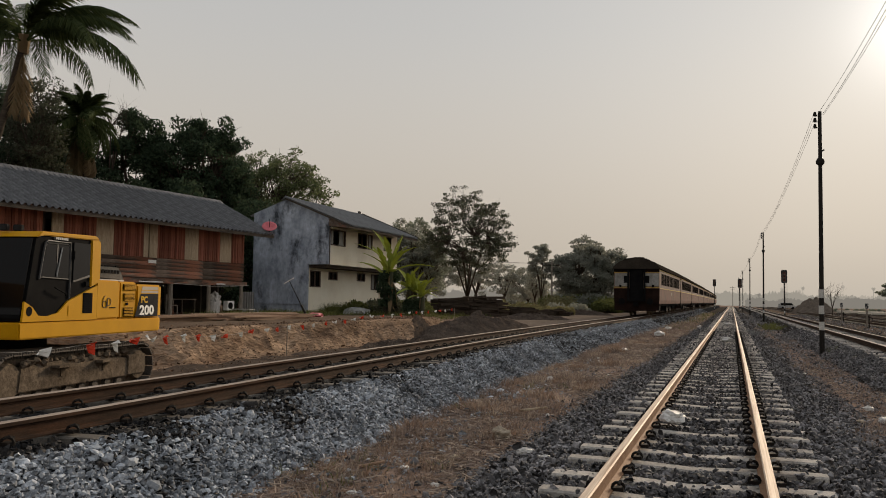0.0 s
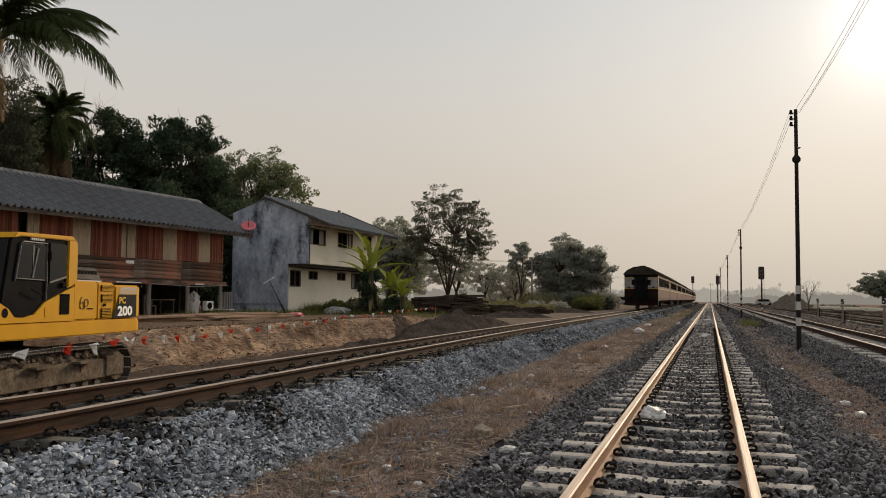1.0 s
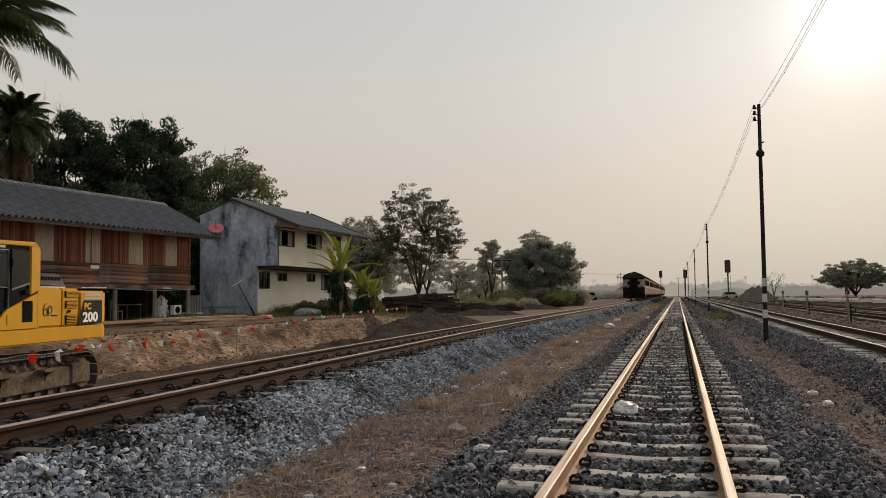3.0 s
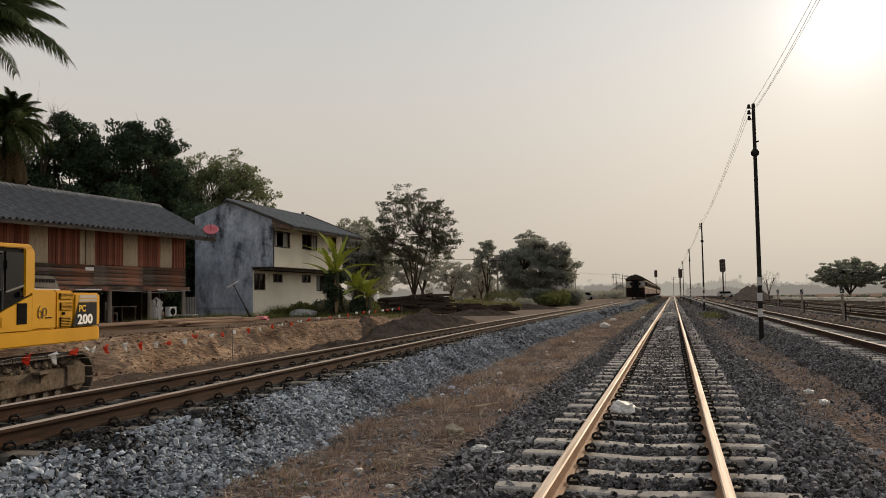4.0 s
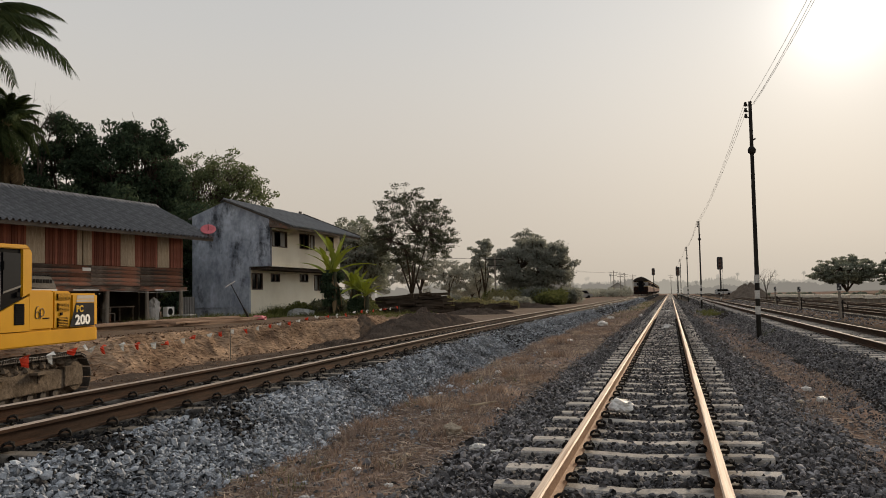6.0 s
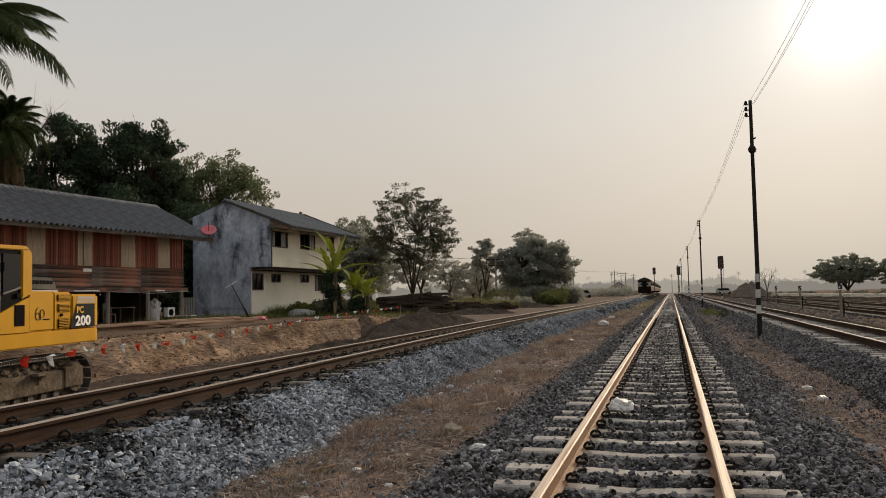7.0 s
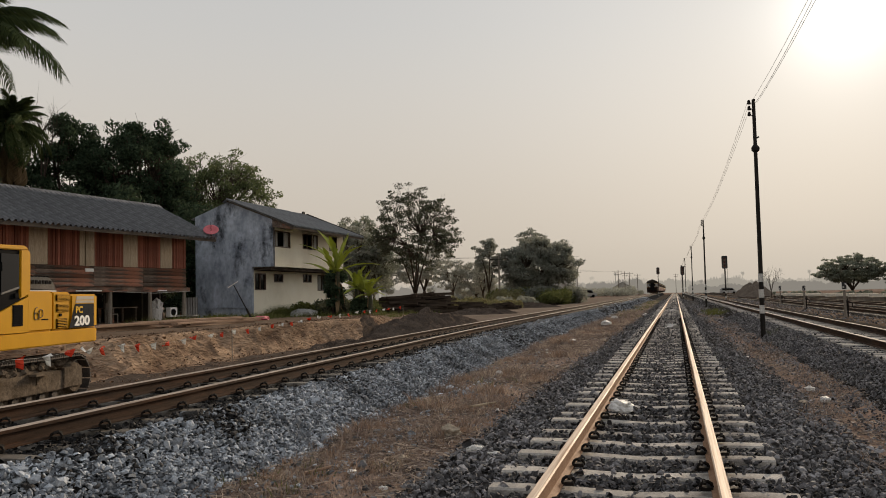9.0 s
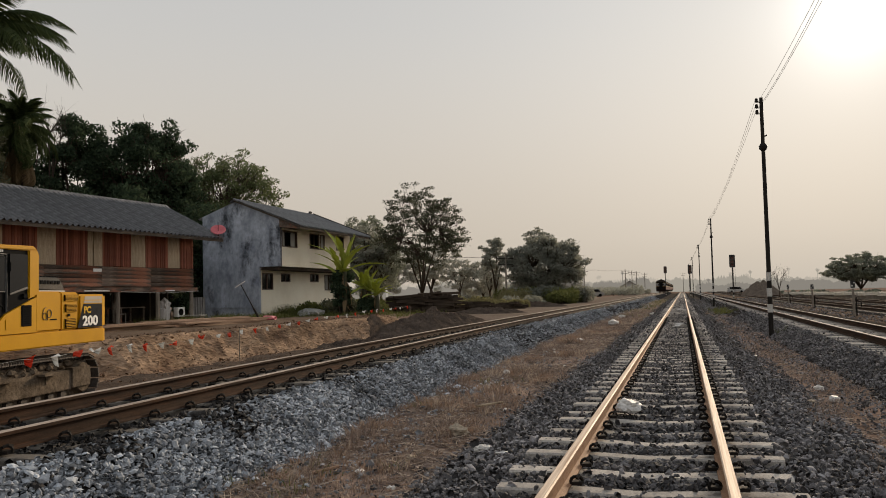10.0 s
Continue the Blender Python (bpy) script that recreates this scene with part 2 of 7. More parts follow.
def mesh_of(name, geo, mats, smooth=False, bevel=0.0, weld=False):
    me = bpy.data.meshes.new(name)
    me.from_pydata(geo.v, [], geo.f)
    bm = bmesh.new()
    bm.from_mesh(me)
    if weld:
        bmesh.ops.remove_doubles(bm, verts=bm.verts, dist=0.0005)
    bmesh.ops.recalc_face_normals(bm, faces=bm.faces)
    if bevel:
        bmesh.ops.bevel(bm, geom=[e for e in bm.edges if len(e.link_faces) == 2 and e.calc_face_angle(0) > 0.5], offset=bevel, segments=2, affect="EDGES", clamp_overlap=True)
    for f in bm.faces:
        f.smooth = smooth
    bm.to_mesh(me)
    bm.free()
    for m in mats if isinstance(mats, (list, tuple)) else [mats]:
        me.materials.append(m)
    return me


def np_mesh(name, verts, faces, mat, smooth=False):
    """A large mesh from arrays; all faces have the same number of corners."""
    me = bpy.data.meshes.new(name)
    k = faces.shape[1]
    me.vertices.add(len(verts))
    me.vertices.foreach_set("co", np.ascontiguousarray(verts, dtype=np.float32).ravel())
    me.loops.add(faces.size)
    me.loops.foreach_set("vertex_index", np.ascontiguousarray(faces, dtype=np.int32).ravel())
    me.polygons.add(len(faces))
    me.polygons.foreach_set("loop_start", np.arange(0, faces.size, k, dtype=np.int32))
    me.polygons.foreach_set("loop_total", np.full(len(faces), k, dtype=np.int32))
    me.polygons.foreach_set("use_smooth", np.full(len(faces), smooth))
    me.update(calc_edges=True)
    me.validate()
    me.materials.append(mat)
    return me


def part(name, geo, material, parent, label="", smooth=False, bevel=0.0, at=None, weld=False):
    me = geo if isinstance(geo, bpy.types.Mesh) else mesh_of(name, geo, material, smooth, bevel, weld)
    ob = new(name, me)
    ob.parent = parent
    if at is not None:
        ob.matrix_basis = at
    return tagged(ob, label)


def thing(name, label, category, m=None, group="", kind=""):
    ob = new(name)
    ob.empty_display_size = 0.2
    if m is not None:
        ob.matrix_basis = m
    return tagged(ob, label, category, group, kind)


def lettering(body, size, mat, parent, m, name="lettering"):
    cu = bpy.data.curves.new("lettering", "FONT")
    cu.body, cu.size, cu.extrude, cu.resolution_u, cu.offset = body, size, 0.004, 3, size * 0.032
    tmp = bpy.data.objects.new("lettering", cu)
    scene.collection.objects.link(tmp)
    me = bpy.data.meshes.new_from_object(tmp.evaluated_get(bpy.context.evaluated_depsgraph_get()))
    bpy.data.objects.remove(tmp)
    me.materials.clear()
    me.materials.append(mat)
    return part(name, me, mat, parent, at=m)


def lerp(y, table):
    return float(np.interp(y, [a for a, _ in table], [b for _, b in table]))


# ---- ground and railway ----
TRACK2 = [(-15, -5.05), (4, -5.08), (8, -5.2), (14, -5.36), (20, -5.53), (27, -5.6), (35.4, -5.53), (51.8, -5.29), (73.5, -5.15), (135.5, -5.215), (190.8, -5.38), (289, -5.78), (345, -6.0)]
RISE2 = [(27, 0.0), (35.4, 0.014), (51.8, 0.036), (73.5, 0.072), (135.5, 0.113), (190.8, 0.127), (289, 0.136)]


def track2_x(y):
    return lerp(y, TRACK2)


def rise2(y):
    return lerp(y, RISE2)


def level(y):
    return 0.0


BANK_X = [(0, -14.4), (12, -14.2), (16, -13.2), (22, -13.5), (33, -13.2), (38, -14.5), (46, -17), (60, -24)]


def smooth01(a):
    a = min(max(a, 0.0), 1.0)
    return a * a * (3 - 2 * a)


def ground_z(x, y):
    """Height of the bare ground: the raised yard, the cut in front of it, the strips between the tracks."""
    if x > 6.4:
        z = -0.22 + 0.03 * noise.noise((x * 0.3, y * 0.3, 0))
    elif x > -3.6:
        z = -0.36 + 0.05 * noise.noise((x * 0.9, y * 0.7, 3)) - 0.10 * smooth01((x - 1.3) / 1.3) * smooth01((3.6 - x) / 0.9)
    else:
        road = smooth01((y - 34) / 10)
        floor = -0.58 + 0.09 * noise.noise((x * 0.8, y * 0.8, 5))
        floor += (0.02 - floor) * road
        top = 0.27 + 0.05 * noise.noise((x * 0.5, y * 0.5, 9)) - 0.1 * road
        edge = lerp(y, BANK_X) + 0.5 * noise.noise((y * 0.25, 1.7, 0)) + 0.12 * noise.noise((y * 0.8, 4.1, 0)) + 0.05 * noise.noise((y * 2.9, 8.7, 0))
        a = smooth01((edge + 0.8 - x) / 0.8)
        z = floor + (top - floor) * a
        if 0 < a < 1 and y < 60:
            lumps = 0.22 * noise.noise((x * 1.4, y * 0.45, 2)) + 0.26 * noise.noise((x * 4.5, y * 0.8, 4)) + 0.16 * noise.noise((x * 7, y * 3.2, 6))
            z += lumps * (1 - road) * min(1.0, 4 * a * (1 - a) + 0.25)
        side = smooth01((x + 7.4) / 2.2)
        z += (-0.36 - z) * side
    return z


def axis_steps(parts):
    out = []
    for a, b, step in parts:
        out += list(np.arange(a, b - 1e-6, step))
    return out + [parts[-1][1]]


def make_ground():
    xs = axis_steps([(-900, -120, 60), (-120, -40, 8), (-40, -16, 1.5), (-16, -11.4, 0.1), (-11.4, -3, 0.4), (-3, 7, 0.4), (7, 40, 3), (40, 900, 60)])
    ys = axis_steps([(-60, 0, 5), (0, 10, 0.5), (10, 40, 0.15), (40, 60, 0.8), (60, 200, 6), (200, 1500, 60)])
    g = Geo()
    g.v = [(x, y, ground_z(x, y)) for y in ys for x in xs]
    w = len(xs)
    g.f = [(j * w + i, j * w + i + 1, (j + 1) * w + i + 1, (j + 1) * w + i) for j in range(len(ys) - 1) for i in range(w - 1)]
    me = mesh_of("ground", g, [M_DIRT, M_BANK, M_GRIT, M_SOIL, M_ROAD, M_YARD], smooth=True)
    for p in me.polygons:
        c = p.center
        e = lerp(c.y, BANK_X)
        if e - 0.35 < c.x < e + 1.0 and c.y < 42:
            p.material_index = 1
            p.use_smooth = False
        elif e + 1.0 <= c.x < -7 and c.y < 38:
            p.material_index = 3
        elif (-3.9 < c.x < -1.95 and c.y < 120) or (1.9 < c.x < 3.4 and 2 < c.y < 60):
            p.material_index = 0
        elif -4.2 < c.x < 8 and c.y < 340:
            p.material_index = 2
        elif -14 < c.x < -7 and 38 < c.y < 240:
            p.material_index = 4
        elif (c.x >= 8 and c.y < 200) or (-60 < c.x < e - 0.3 and c.y < 60):
            p.material_index = 5
    tagged(new("ground", me), "dry brown earth with a cut bank beside the railway", "ground", kind="structure")


make_ground()


def bed(name, xc, half, foot, top, low, low_right, mat, label, rise=level):
    """A ballast bed along a track: flat top, sloping shoulders."""
    g = Geo()
    ys = axis_steps([(-14, 40, 0.5), (40, 100, 3), (100, 345, 20)])
    cross = [(-foot, low), (-half - 0.05, top - 0.06), (-half + 0.15, top), (-0.5, top - 0.01), (0, top - 0.02), (0.5, top - 0.01), (half - 0.15, top), (half + 0.05, top - 0.06), (foot, low_right)]
    for y in ys:
        for i, (x, z) in enumerate(cross):
            j = 0.05 if 0 < i < 8 else 0.16
            g.v.append((xc(y) + x + j * noise.noise((x * 3, y * 1.1, 7)), y, z + rise(y) + 0.03 * noise.noise((x * 4, y * 3, 2))))
    w = len(cross)
    g.f = [(j * w + i, j * w + i + 1, (j + 1) * w + i + 1, (j + 1) * w + i) for j in range(len(ys) - 1) for i in range(w - 1)]
    tagged(new(name, mesh_of(name, g, mat, smooth=True)), label, "ballast", kind="structure")


TRACKS = [  # centre line, rail top
    (lambda y: 0.0, 0.0), (track2_x, 0.25), (lambda y: 4.66, 0.08), (lambda y: 9.75, 0.0), (lambda y: 13.4, 0.0)]
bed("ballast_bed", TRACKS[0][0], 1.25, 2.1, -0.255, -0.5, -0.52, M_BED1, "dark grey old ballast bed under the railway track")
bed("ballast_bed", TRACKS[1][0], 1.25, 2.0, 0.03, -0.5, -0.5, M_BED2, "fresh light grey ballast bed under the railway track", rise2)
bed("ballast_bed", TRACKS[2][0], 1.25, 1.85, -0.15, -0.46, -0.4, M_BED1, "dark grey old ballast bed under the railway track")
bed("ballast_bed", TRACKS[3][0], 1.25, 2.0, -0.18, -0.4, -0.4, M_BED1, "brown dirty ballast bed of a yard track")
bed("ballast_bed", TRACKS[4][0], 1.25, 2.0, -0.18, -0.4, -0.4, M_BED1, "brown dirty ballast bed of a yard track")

RAIL = [(-0.055, -0.145), (0.055, -0.145), (0.055, -0.134), (0.010, -0.122), (0.008, -0.042), (0.032, -0.034), (0.033, -0.008), (0.024, 0.0),
        (-0.024, 0.0), (-0.033, -0.008), (-0.032, -0.034), (-0.008, -0.042), (-0.010, -0.122), (-0.055, -0.134)]


def rail_mesh(xc, off, top, y0, y1, mats, step, rise):
    g = Geo()
    ys = axis_steps([(y0, 60, step), (60, y1, 20)])
    for y in ys:
        for x, z in RAIL:
            g.v.append((xc(y) + off + x, y, top + rise(y) + z))
    w = len(RAIL)
    g.f = [(j * w + i, j * w + (i + 1) % w, (j + 1) * w + (i + 1) % w, (j + 1) * w + i) for j in range(len(ys) - 1) for i in range(w)]
    g.f += [tuple(reversed(range(w))), tuple(range((len(ys) - 1) * w, len(ys) * w))]
    me = mesh_of("rail", g, mats)
    for p in me.polygons:
        if p.normal.z > 0.6 and p.center.z > top + rise(p.center.y) - 0.01:
            p.material_index = 1
    return me


def sleeper_mesh(mat):
    g = Geo()
    secs = [(-1.0, 0.0), (-0.75, 0.0), (-0.36, -0.012), (0, -0.03), (0.36, -0.012), (0.75, 0.0), (1.0, 0.0)]
    for x, dz in secs:
        g.v += [(x, -0.12, -0.2), (x, 0.12, -0.2), (x, 0.095, dz - 0.014), (x, 0.08, dz), (x, -0.08, dz), (x, -0.095, dz - 0.014)]
    for i in range(len(secs) - 1):
        g.f += [(i * 6 + k, i * 6 + (k + 1) % 6, i * 6 + 6 + (k + 1) % 6, i * 6 + 6 + k) for k in range(6)]
    g.f += [(5, 4, 3, 2, 1, 0), tuple(range(len(secs) * 6 - 6, len(secs) * 6))]
    return mesh_of("sleeper", g, mat)


def clip_mesh():
    """A sprung steel clip: a loop of round bar on a small shoulder."""
    g = Geo()
    pts = [(0.038 * math.cos(a) + 0.012, 0.02 * math.cos(a), 0.004 + 0.032 * math.sin(a)) for a in np.linspace(-0.5, math.pi + 0.6, 8)]
    g.tube(pts, 0.012, 5)
    g.tube([(0.02, -0.045, 0.03), (0.03, 0.0, 0.045), (0.02, 0.05, 0.03)], 0.011, 4)
    g.box(-0.03, 0.05, -0.035, 0.035, -0.02, 0.004)
    return mesh_of("rail_clip", g, M_CLIP, smooth=False)


def make_track(i, label, mats, mat_sleeper, y0, clips, parts, sink, gap=0.6, first=0.0, rise=level):
    xc, top = TRACKS[i]
    tr = thing("railway_track", label, "railway track", kind="structure")
    for off in (-0.5325, 0.5325):
        part("rail", rail_mesh(xc, off, top, -12, 338, mats, 2.0, rise), None, tr)
    sm, cm = sleeper_mesh(mat_sleeper), clip_mesh()
    rng = random.Random(i + 11)
    ys = [first + gap * k for k in range(int((-11 - first) / gap), int((338 - first) / gap))]
    rest = Geo()
    nth = 0
    for y in ys:
        if y < y0:
            continue
        x, z = xc(y), top + rise(y) - 0.152
        if nth < parts:
            part("sleeper", sm, None, tr, at=pose(x + rng.uniform(-0.02, 0.02), y + rng.uniform(-0.015, 0.015), z - sink * rng.random(), rng.uniform(-1, 1), 0, rng.uniform(-0.7, 0.7)))
            if nth < clips:
                for off, side in ((-0.5325, -1), (-0.5325, 1), (0.5325, -1), (0.5325, 1)):
                    part("rail_clip", cm, None, tr, at=pose(x + off + side * 0.075, y, z + (0.03 if i == 0 else 0.018), 0, 0, 0 if side > 0 else 180))
        else:
            rest.box(x - 1, x + 1, y - 0.1, y + 0.1, z - 0.15, z)
        nth += 1
    if rest.v:
        tagged(part("sleeper_row", rest, mat_sleeper, tr), kind="stuff")
    return tr


make_track(0, "metre-gauge railway track with dusty concrete sleepers and shiny rails", [M_RUST_DUST, M_RAILTOP], M_CONC, -11, 80, 150, 0.028, first=0.38)
make_track(1, "metre-gauge railway track with rusty rails on fresh ballast", [M_RUST, M_RAILTOP_DULL], M_CONC_DARK, -11, 80, 130, 0.05, first=-10.6, rise=rise2)
make_track(2, "railway track with brown rails and concrete sleepers", [M_RUST, M_RAILTOP_DULL], M_CONC, 8, 0, 110, 0.03)
make_track(3, "rusty yard track on dirty ballast", [M_RUST, M_RUST], M_CONC_DARK, 30, 0, 0, 0.05)
make_track(4, "rusty yard track on dirty ballast", [M_RUST, M_RUST], M_CONC_DARK, 40, 0, 0, 0.05)


def stones(name, label, mat, spans, seed, crib=None):
    """Crushed stones lying on a bed. spans: (count, y0, y1, x0, x1, size, height function)."""
    rng = np.random.default_rng(seed)
    rock = np.array([(math.cos(1.2566 * k), math.sin(1.2566 * k), -0.35) for k in range(5)] + [(0.62 * math.cos(2.0944 * k + 0.5), 0.62 * math.sin(2.0944 * k + 0.5), 0.62) for k in range(3)] + [(0.1, 0, -0.9)])
    rock_tris = np.array([(0, 1, 5), (1, 6, 5), (1, 2, 6), (2, 3, 6), (3, 7, 6), (3, 4, 7), (4, 0, 7), (0, 5, 7), (5, 6, 7), (2, 1, 8), (4, 3, 8), (0, 4, 8)])
    octa = np.array([(-0.9, 0, 0), (0.9, 0, 0), (0, -0.9, 0), (0, 0.9, 0), (0.1, 0, -0.9), (-0.1, 0, 0.9)])
    octa_tris = np.array([(0, 2, 5), (2, 1, 5), (1, 3, 5), (3, 0, 5), (2, 0, 4), (1, 2, 4), (3, 1, 4), (0, 3, 4)])
    vs, fs, base = [], [], 0
    for count, y0, y1, x0, x1, size, zf, xf in spans:
        y = y0 + (y1 - y0) * rng.random(count)
        x = x0 + (x1 - x0) * rng.random(count)
        if crib is not None and zf is Z1:   # between the sleepers, or outside them
            pick = (np.abs(x) < 0.97) == crib
            x, y = x[pick], y[pick]
            count = len(x)
        if xf is X0 and x1 > 2:   # most stones lie in the cribs between sleepers
            on = (np.abs((y - 0.38 + 0.3) % 0.6 - 0.3) < 0.09) & (np.abs(x) < 0.99) & (rng.random(count) < 0.93)
            y = np.where(on, y + 0.3 * np.sign(rng.random(count) - 0.5) * rng.uniform(0.6, 1.2, count), y)
        if zf is on_sleeper:
            y = 0.38 + 0.6 * np.round((y - 0.38) / 0.6) + rng.uniform(-0.09, 0.09, count)
        z = np.array([zf(a, b) for a, b in zip(x, y)])
        x = x + np.array([xf(b) for b in y])
        s = size * rng.lognormal(0, 0.28, count)
        sc = np.stack([s * rng.uniform(0.8, 1.6, count), s * rng.uniform(0.65, 1.2, count), s * rng.uniform(0.45, 0.85, count)], 1) * 0.5
        form, faces = (octa, octa_tris[:4]) if y0 >= 9 or y1 <= 2.5 else (rock, rock_tris[:9])
        loc = form[None] * rng.uniform(0.6, 1.2, (count, len(form), 3)) * sc[:, None]
        q = rng.normal(size=(count, 4))
        q[:, 1:3] *= 0.34
        q /= np.linalg.norm(q, axis=1)[:, None]
        w, i, j, k = q.T
        rot = np.stack([1 - 2 * (j * j + k * k), 2 * (i * j - k * w), 2 * (i * k + j * w), 2 * (i * j + k * w), 1 - 2 * (i * i + k * k), 2 * (j * k - i * w),
                        2 * (i * k - j * w), 2 * (j * k + i * w), 1 - 2 * (i * i + j * j)], 1).reshape(count, 3, 3)
        p = np.einsum("nij,nvj->nvi", rot, loc) + np.stack([x, y, z + s * rng.uniform(-0.75, 0.6, count)], 1)[:, None]
        vs.append(p.reshape(-1, 3))
        fs.append((np.arange(count)[:, None, None] * len(form) + faces[None] + base).reshape(-1, 3))
        base += count * len(form)
    tagged(new(name, np_mesh(name, np.concatenate(vs), np.concatenate(fs), mat)), label, "ballast stones", kind="stuff")


def on_sleeper(x, y):
    return -0.168


def bed_z(top, half, foot, low, fill=0.0, rise=level):
    def z(x, y):
        a = abs(x)
        if a < 1.0:
            return top + rise(y) + fill * smooth01((y - 12) / 16)
        return rise(y) + top if a < half else rise(y) + top + (low - top) * min((a - half) / (foot - half), 1.0)
    return z


X0 = lambda y: 0.0
Z1, Z2, Z3 = bed_z(-0.199, 1.2, 2.1, -0.43, 0.02), bed_z(0.055, 1.2, 2.0, -0.42, 0.0, rise2), bed_z(-0.135, 1.2, 1.85, -0.42)
X3 = lambda y: 4.66
TRACK_SPANS = [(9000, 2.5, 5, -2.2, 2.05, 0.041, Z1, X0), (14000, 5, 9, -2.2, 2.05, 0.042, Z1, X0), (13000, 9, 14, -2.2, 2.05, 0.044, Z1, X0), (9000, 14, 20, -2.2, 2.05, 0.043, Z1, X0), (12000, 20, 45, -2.2, 2.05, 0.055, Z1, X0)]
stones("ballast_stones", "dark oily crushed stones between the sleepers", M_CRIB, TRACK_SPANS, 3, True)
stones("ballast_stones", "dark grey crushed stones beside the sleepers", M_STONE1, TRACK_SPANS, 8, False)
stones("ballast_stones", "dark grey crushed stones beside the tracks", M_STONE1,
       [(7000, -11, 2.5, -2.2, 2.4, 0.06, Z1, X0), (4000, -11, 5, -2.3, 2.2, 0.065, Z3, X3), (2500, -11, 3, 1.8, 3.4, 0.05, lambda x, y: ground_z(x, y), X0),
        (300, 2.8, 22, -1.0, -0.6, 0.034, on_sleeper, X0), (420, 2.8, 22, 0.6, 1.0, 0.036, on_sleeper, X0), (330, 2.8, 22, -0.45, 0.45, 0.034, on_sleeper, X0), (500, 22, 45, -0.95, 0.95, 0.045, on_sleeper, X0),
        (4500, 3, 14, 1.85, 3.2, 0.034, lambda x, y: ground_z(x, y), X0), (4000, 14, 32, 2.0, 3.2, 0.042, lambda x, y: ground_z(x, y), X0), (9000, 14, 45, -0.6, 2.2, 0.05, Z3, X3), (19000, 14, 34, -1.8, -0.5, 0.046, Z3, X3), (2500, 14, 34, -2.4, -1.7, 0.04, Z3, X3), (5000, 34, 45, -2.5, -0.6, 0.06, Z3, X3), (12000, 4, 14, -1.75, 0.3, 0.038, Z3, X3), (1500, 4, 14, -2.4, -1.7, 0.034, Z3, X3), (9000, 3, 30, -3.6, -1.7, 0.026, lambda x, y: ground_z(x, y), X0), (1500, 3, 18, -3.6, -1.8, 0.042, lambda x, y: ground_z(x, y), X0),
        (5000, 45, 130, -2.2, 2.3, 0.1, Z1, X0), (4000, 45, 130, -2.3, 2.2, 0.1, Z3, X3), (3000, 25, 90, 1.8, 3.0, 0.09, lambda x, y: ground_z(x, y), X0),
        (4000, 30, 110, 6.8, 8.6, 0.09, lambda x, y: ground_z(x, y), X0), (2500, 35, 120, -3.6, -2.0, 0.08, lambda x, y: ground_z(x, y), X0)], 9)
stones("ballast_stones", "light blue-grey freshly crushed stones on the shoulder", M_STONE2,
       [(6000, -11, 2.5, -2.3, 2.45, 0.065, Z2, track2_x), (12500, 2.5, 6.5, 0.94, 1.97, 0.043, Z2, track2_x), (7600, 6.5, 9, 0.94, 1.97, 0.043, Z2, track2_x), (10000, 9, 14, 0.96, 2.0, 0.046, Z2, track2_x), (1500, 2.5, 14, 1.75, 2.5, 0.042, lambda x, y: ground_z(x - 5.2, y), track2_x), (600, 2.5, 14, 2.3, 3.0, 0.036, lambda x, y: ground_z(x - 5.2, y), track2_x), (10500, 14, 20, 0.8, 2.15, 0.05, Z2, track2_x), (13000, 20, 48, 0.6, 2.4, 0.062, Z2, track2_x),
        (3500, 48, 130, 0.6, 2.4, 0.1, Z2, track2_x), (700, 3, 20, 2.2, 2.8, 0.05, lambda x, y: ground_z(x - 5.2, y), track2_x)], 4)

Z2D, Z2S = bed_z(0.035, 1.2, 2.35, -0.42), bed_z(0.075, 1.2, 2.0, -0.4)   # in the cribs; oil spilt on top of the shoulder
stones("ballast_stones", "dark oily stones close to the rusty rails", M_OIL,
       [(6000, 2.5, 22, -0.48, 0.48, 0.042, Z2D, track2_x), (10500, 2.5, 26, 0.58, 1.14, 0.04, bed_z(0.048, 1.2, 2.0, -0.42), track2_x), (330, 5.45, 6.35, 0.98, 1.28, 0.045, Z2S, track2_x), (260, 5.65, 6.1, 1.1, 1.5, 0.045, Z2S, track2_x), (90, 5.2, 6.6, 0.95, 1.6, 0.043, Z2S, track2_x), (240, 4.0, 4.5, 0.95, 1.3, 0.044, Z2S, track2_x), (70, 3.8, 4.8, 0.95, 1.5, 0.043, Z2S, track2_x), (260, 8.6, 9.6, 0.95, 1.3, 0.042, Z2, track2_x), (200, 3.2, 4.0, 1.0, 1.8, 0.042, Z2, track2_x), (300, 11, 13, 0.95, 1.4, 0.045, Z2, track2_x), (2500, 2.5, 22, -1.6, -0.6, 0.06, Z2D, track2_x)], 5)
stones("earth_clods", "brown clods of dug earth on the cut bank", M_CLOD,
       [(1600, 12, 42, -0.9, 1.0, 0.085, lambda x, y: ground_z(x + lerp(y, BANK_X), y), lambda y: lerp(y, BANK_X)), (2600, 12, 42, -1.0, 1.1, 0.048, lambda x, y: ground_z(x + lerp(y, BANK_X), y), lambda y: lerp(y, BANK_X)), (2500, 12, 40, 0.6, 5.5, 0.06, lambda x, y: ground_z(x + lerp(y, BANK_X), y), lambda y: lerp(y, BANK_X))], 6)


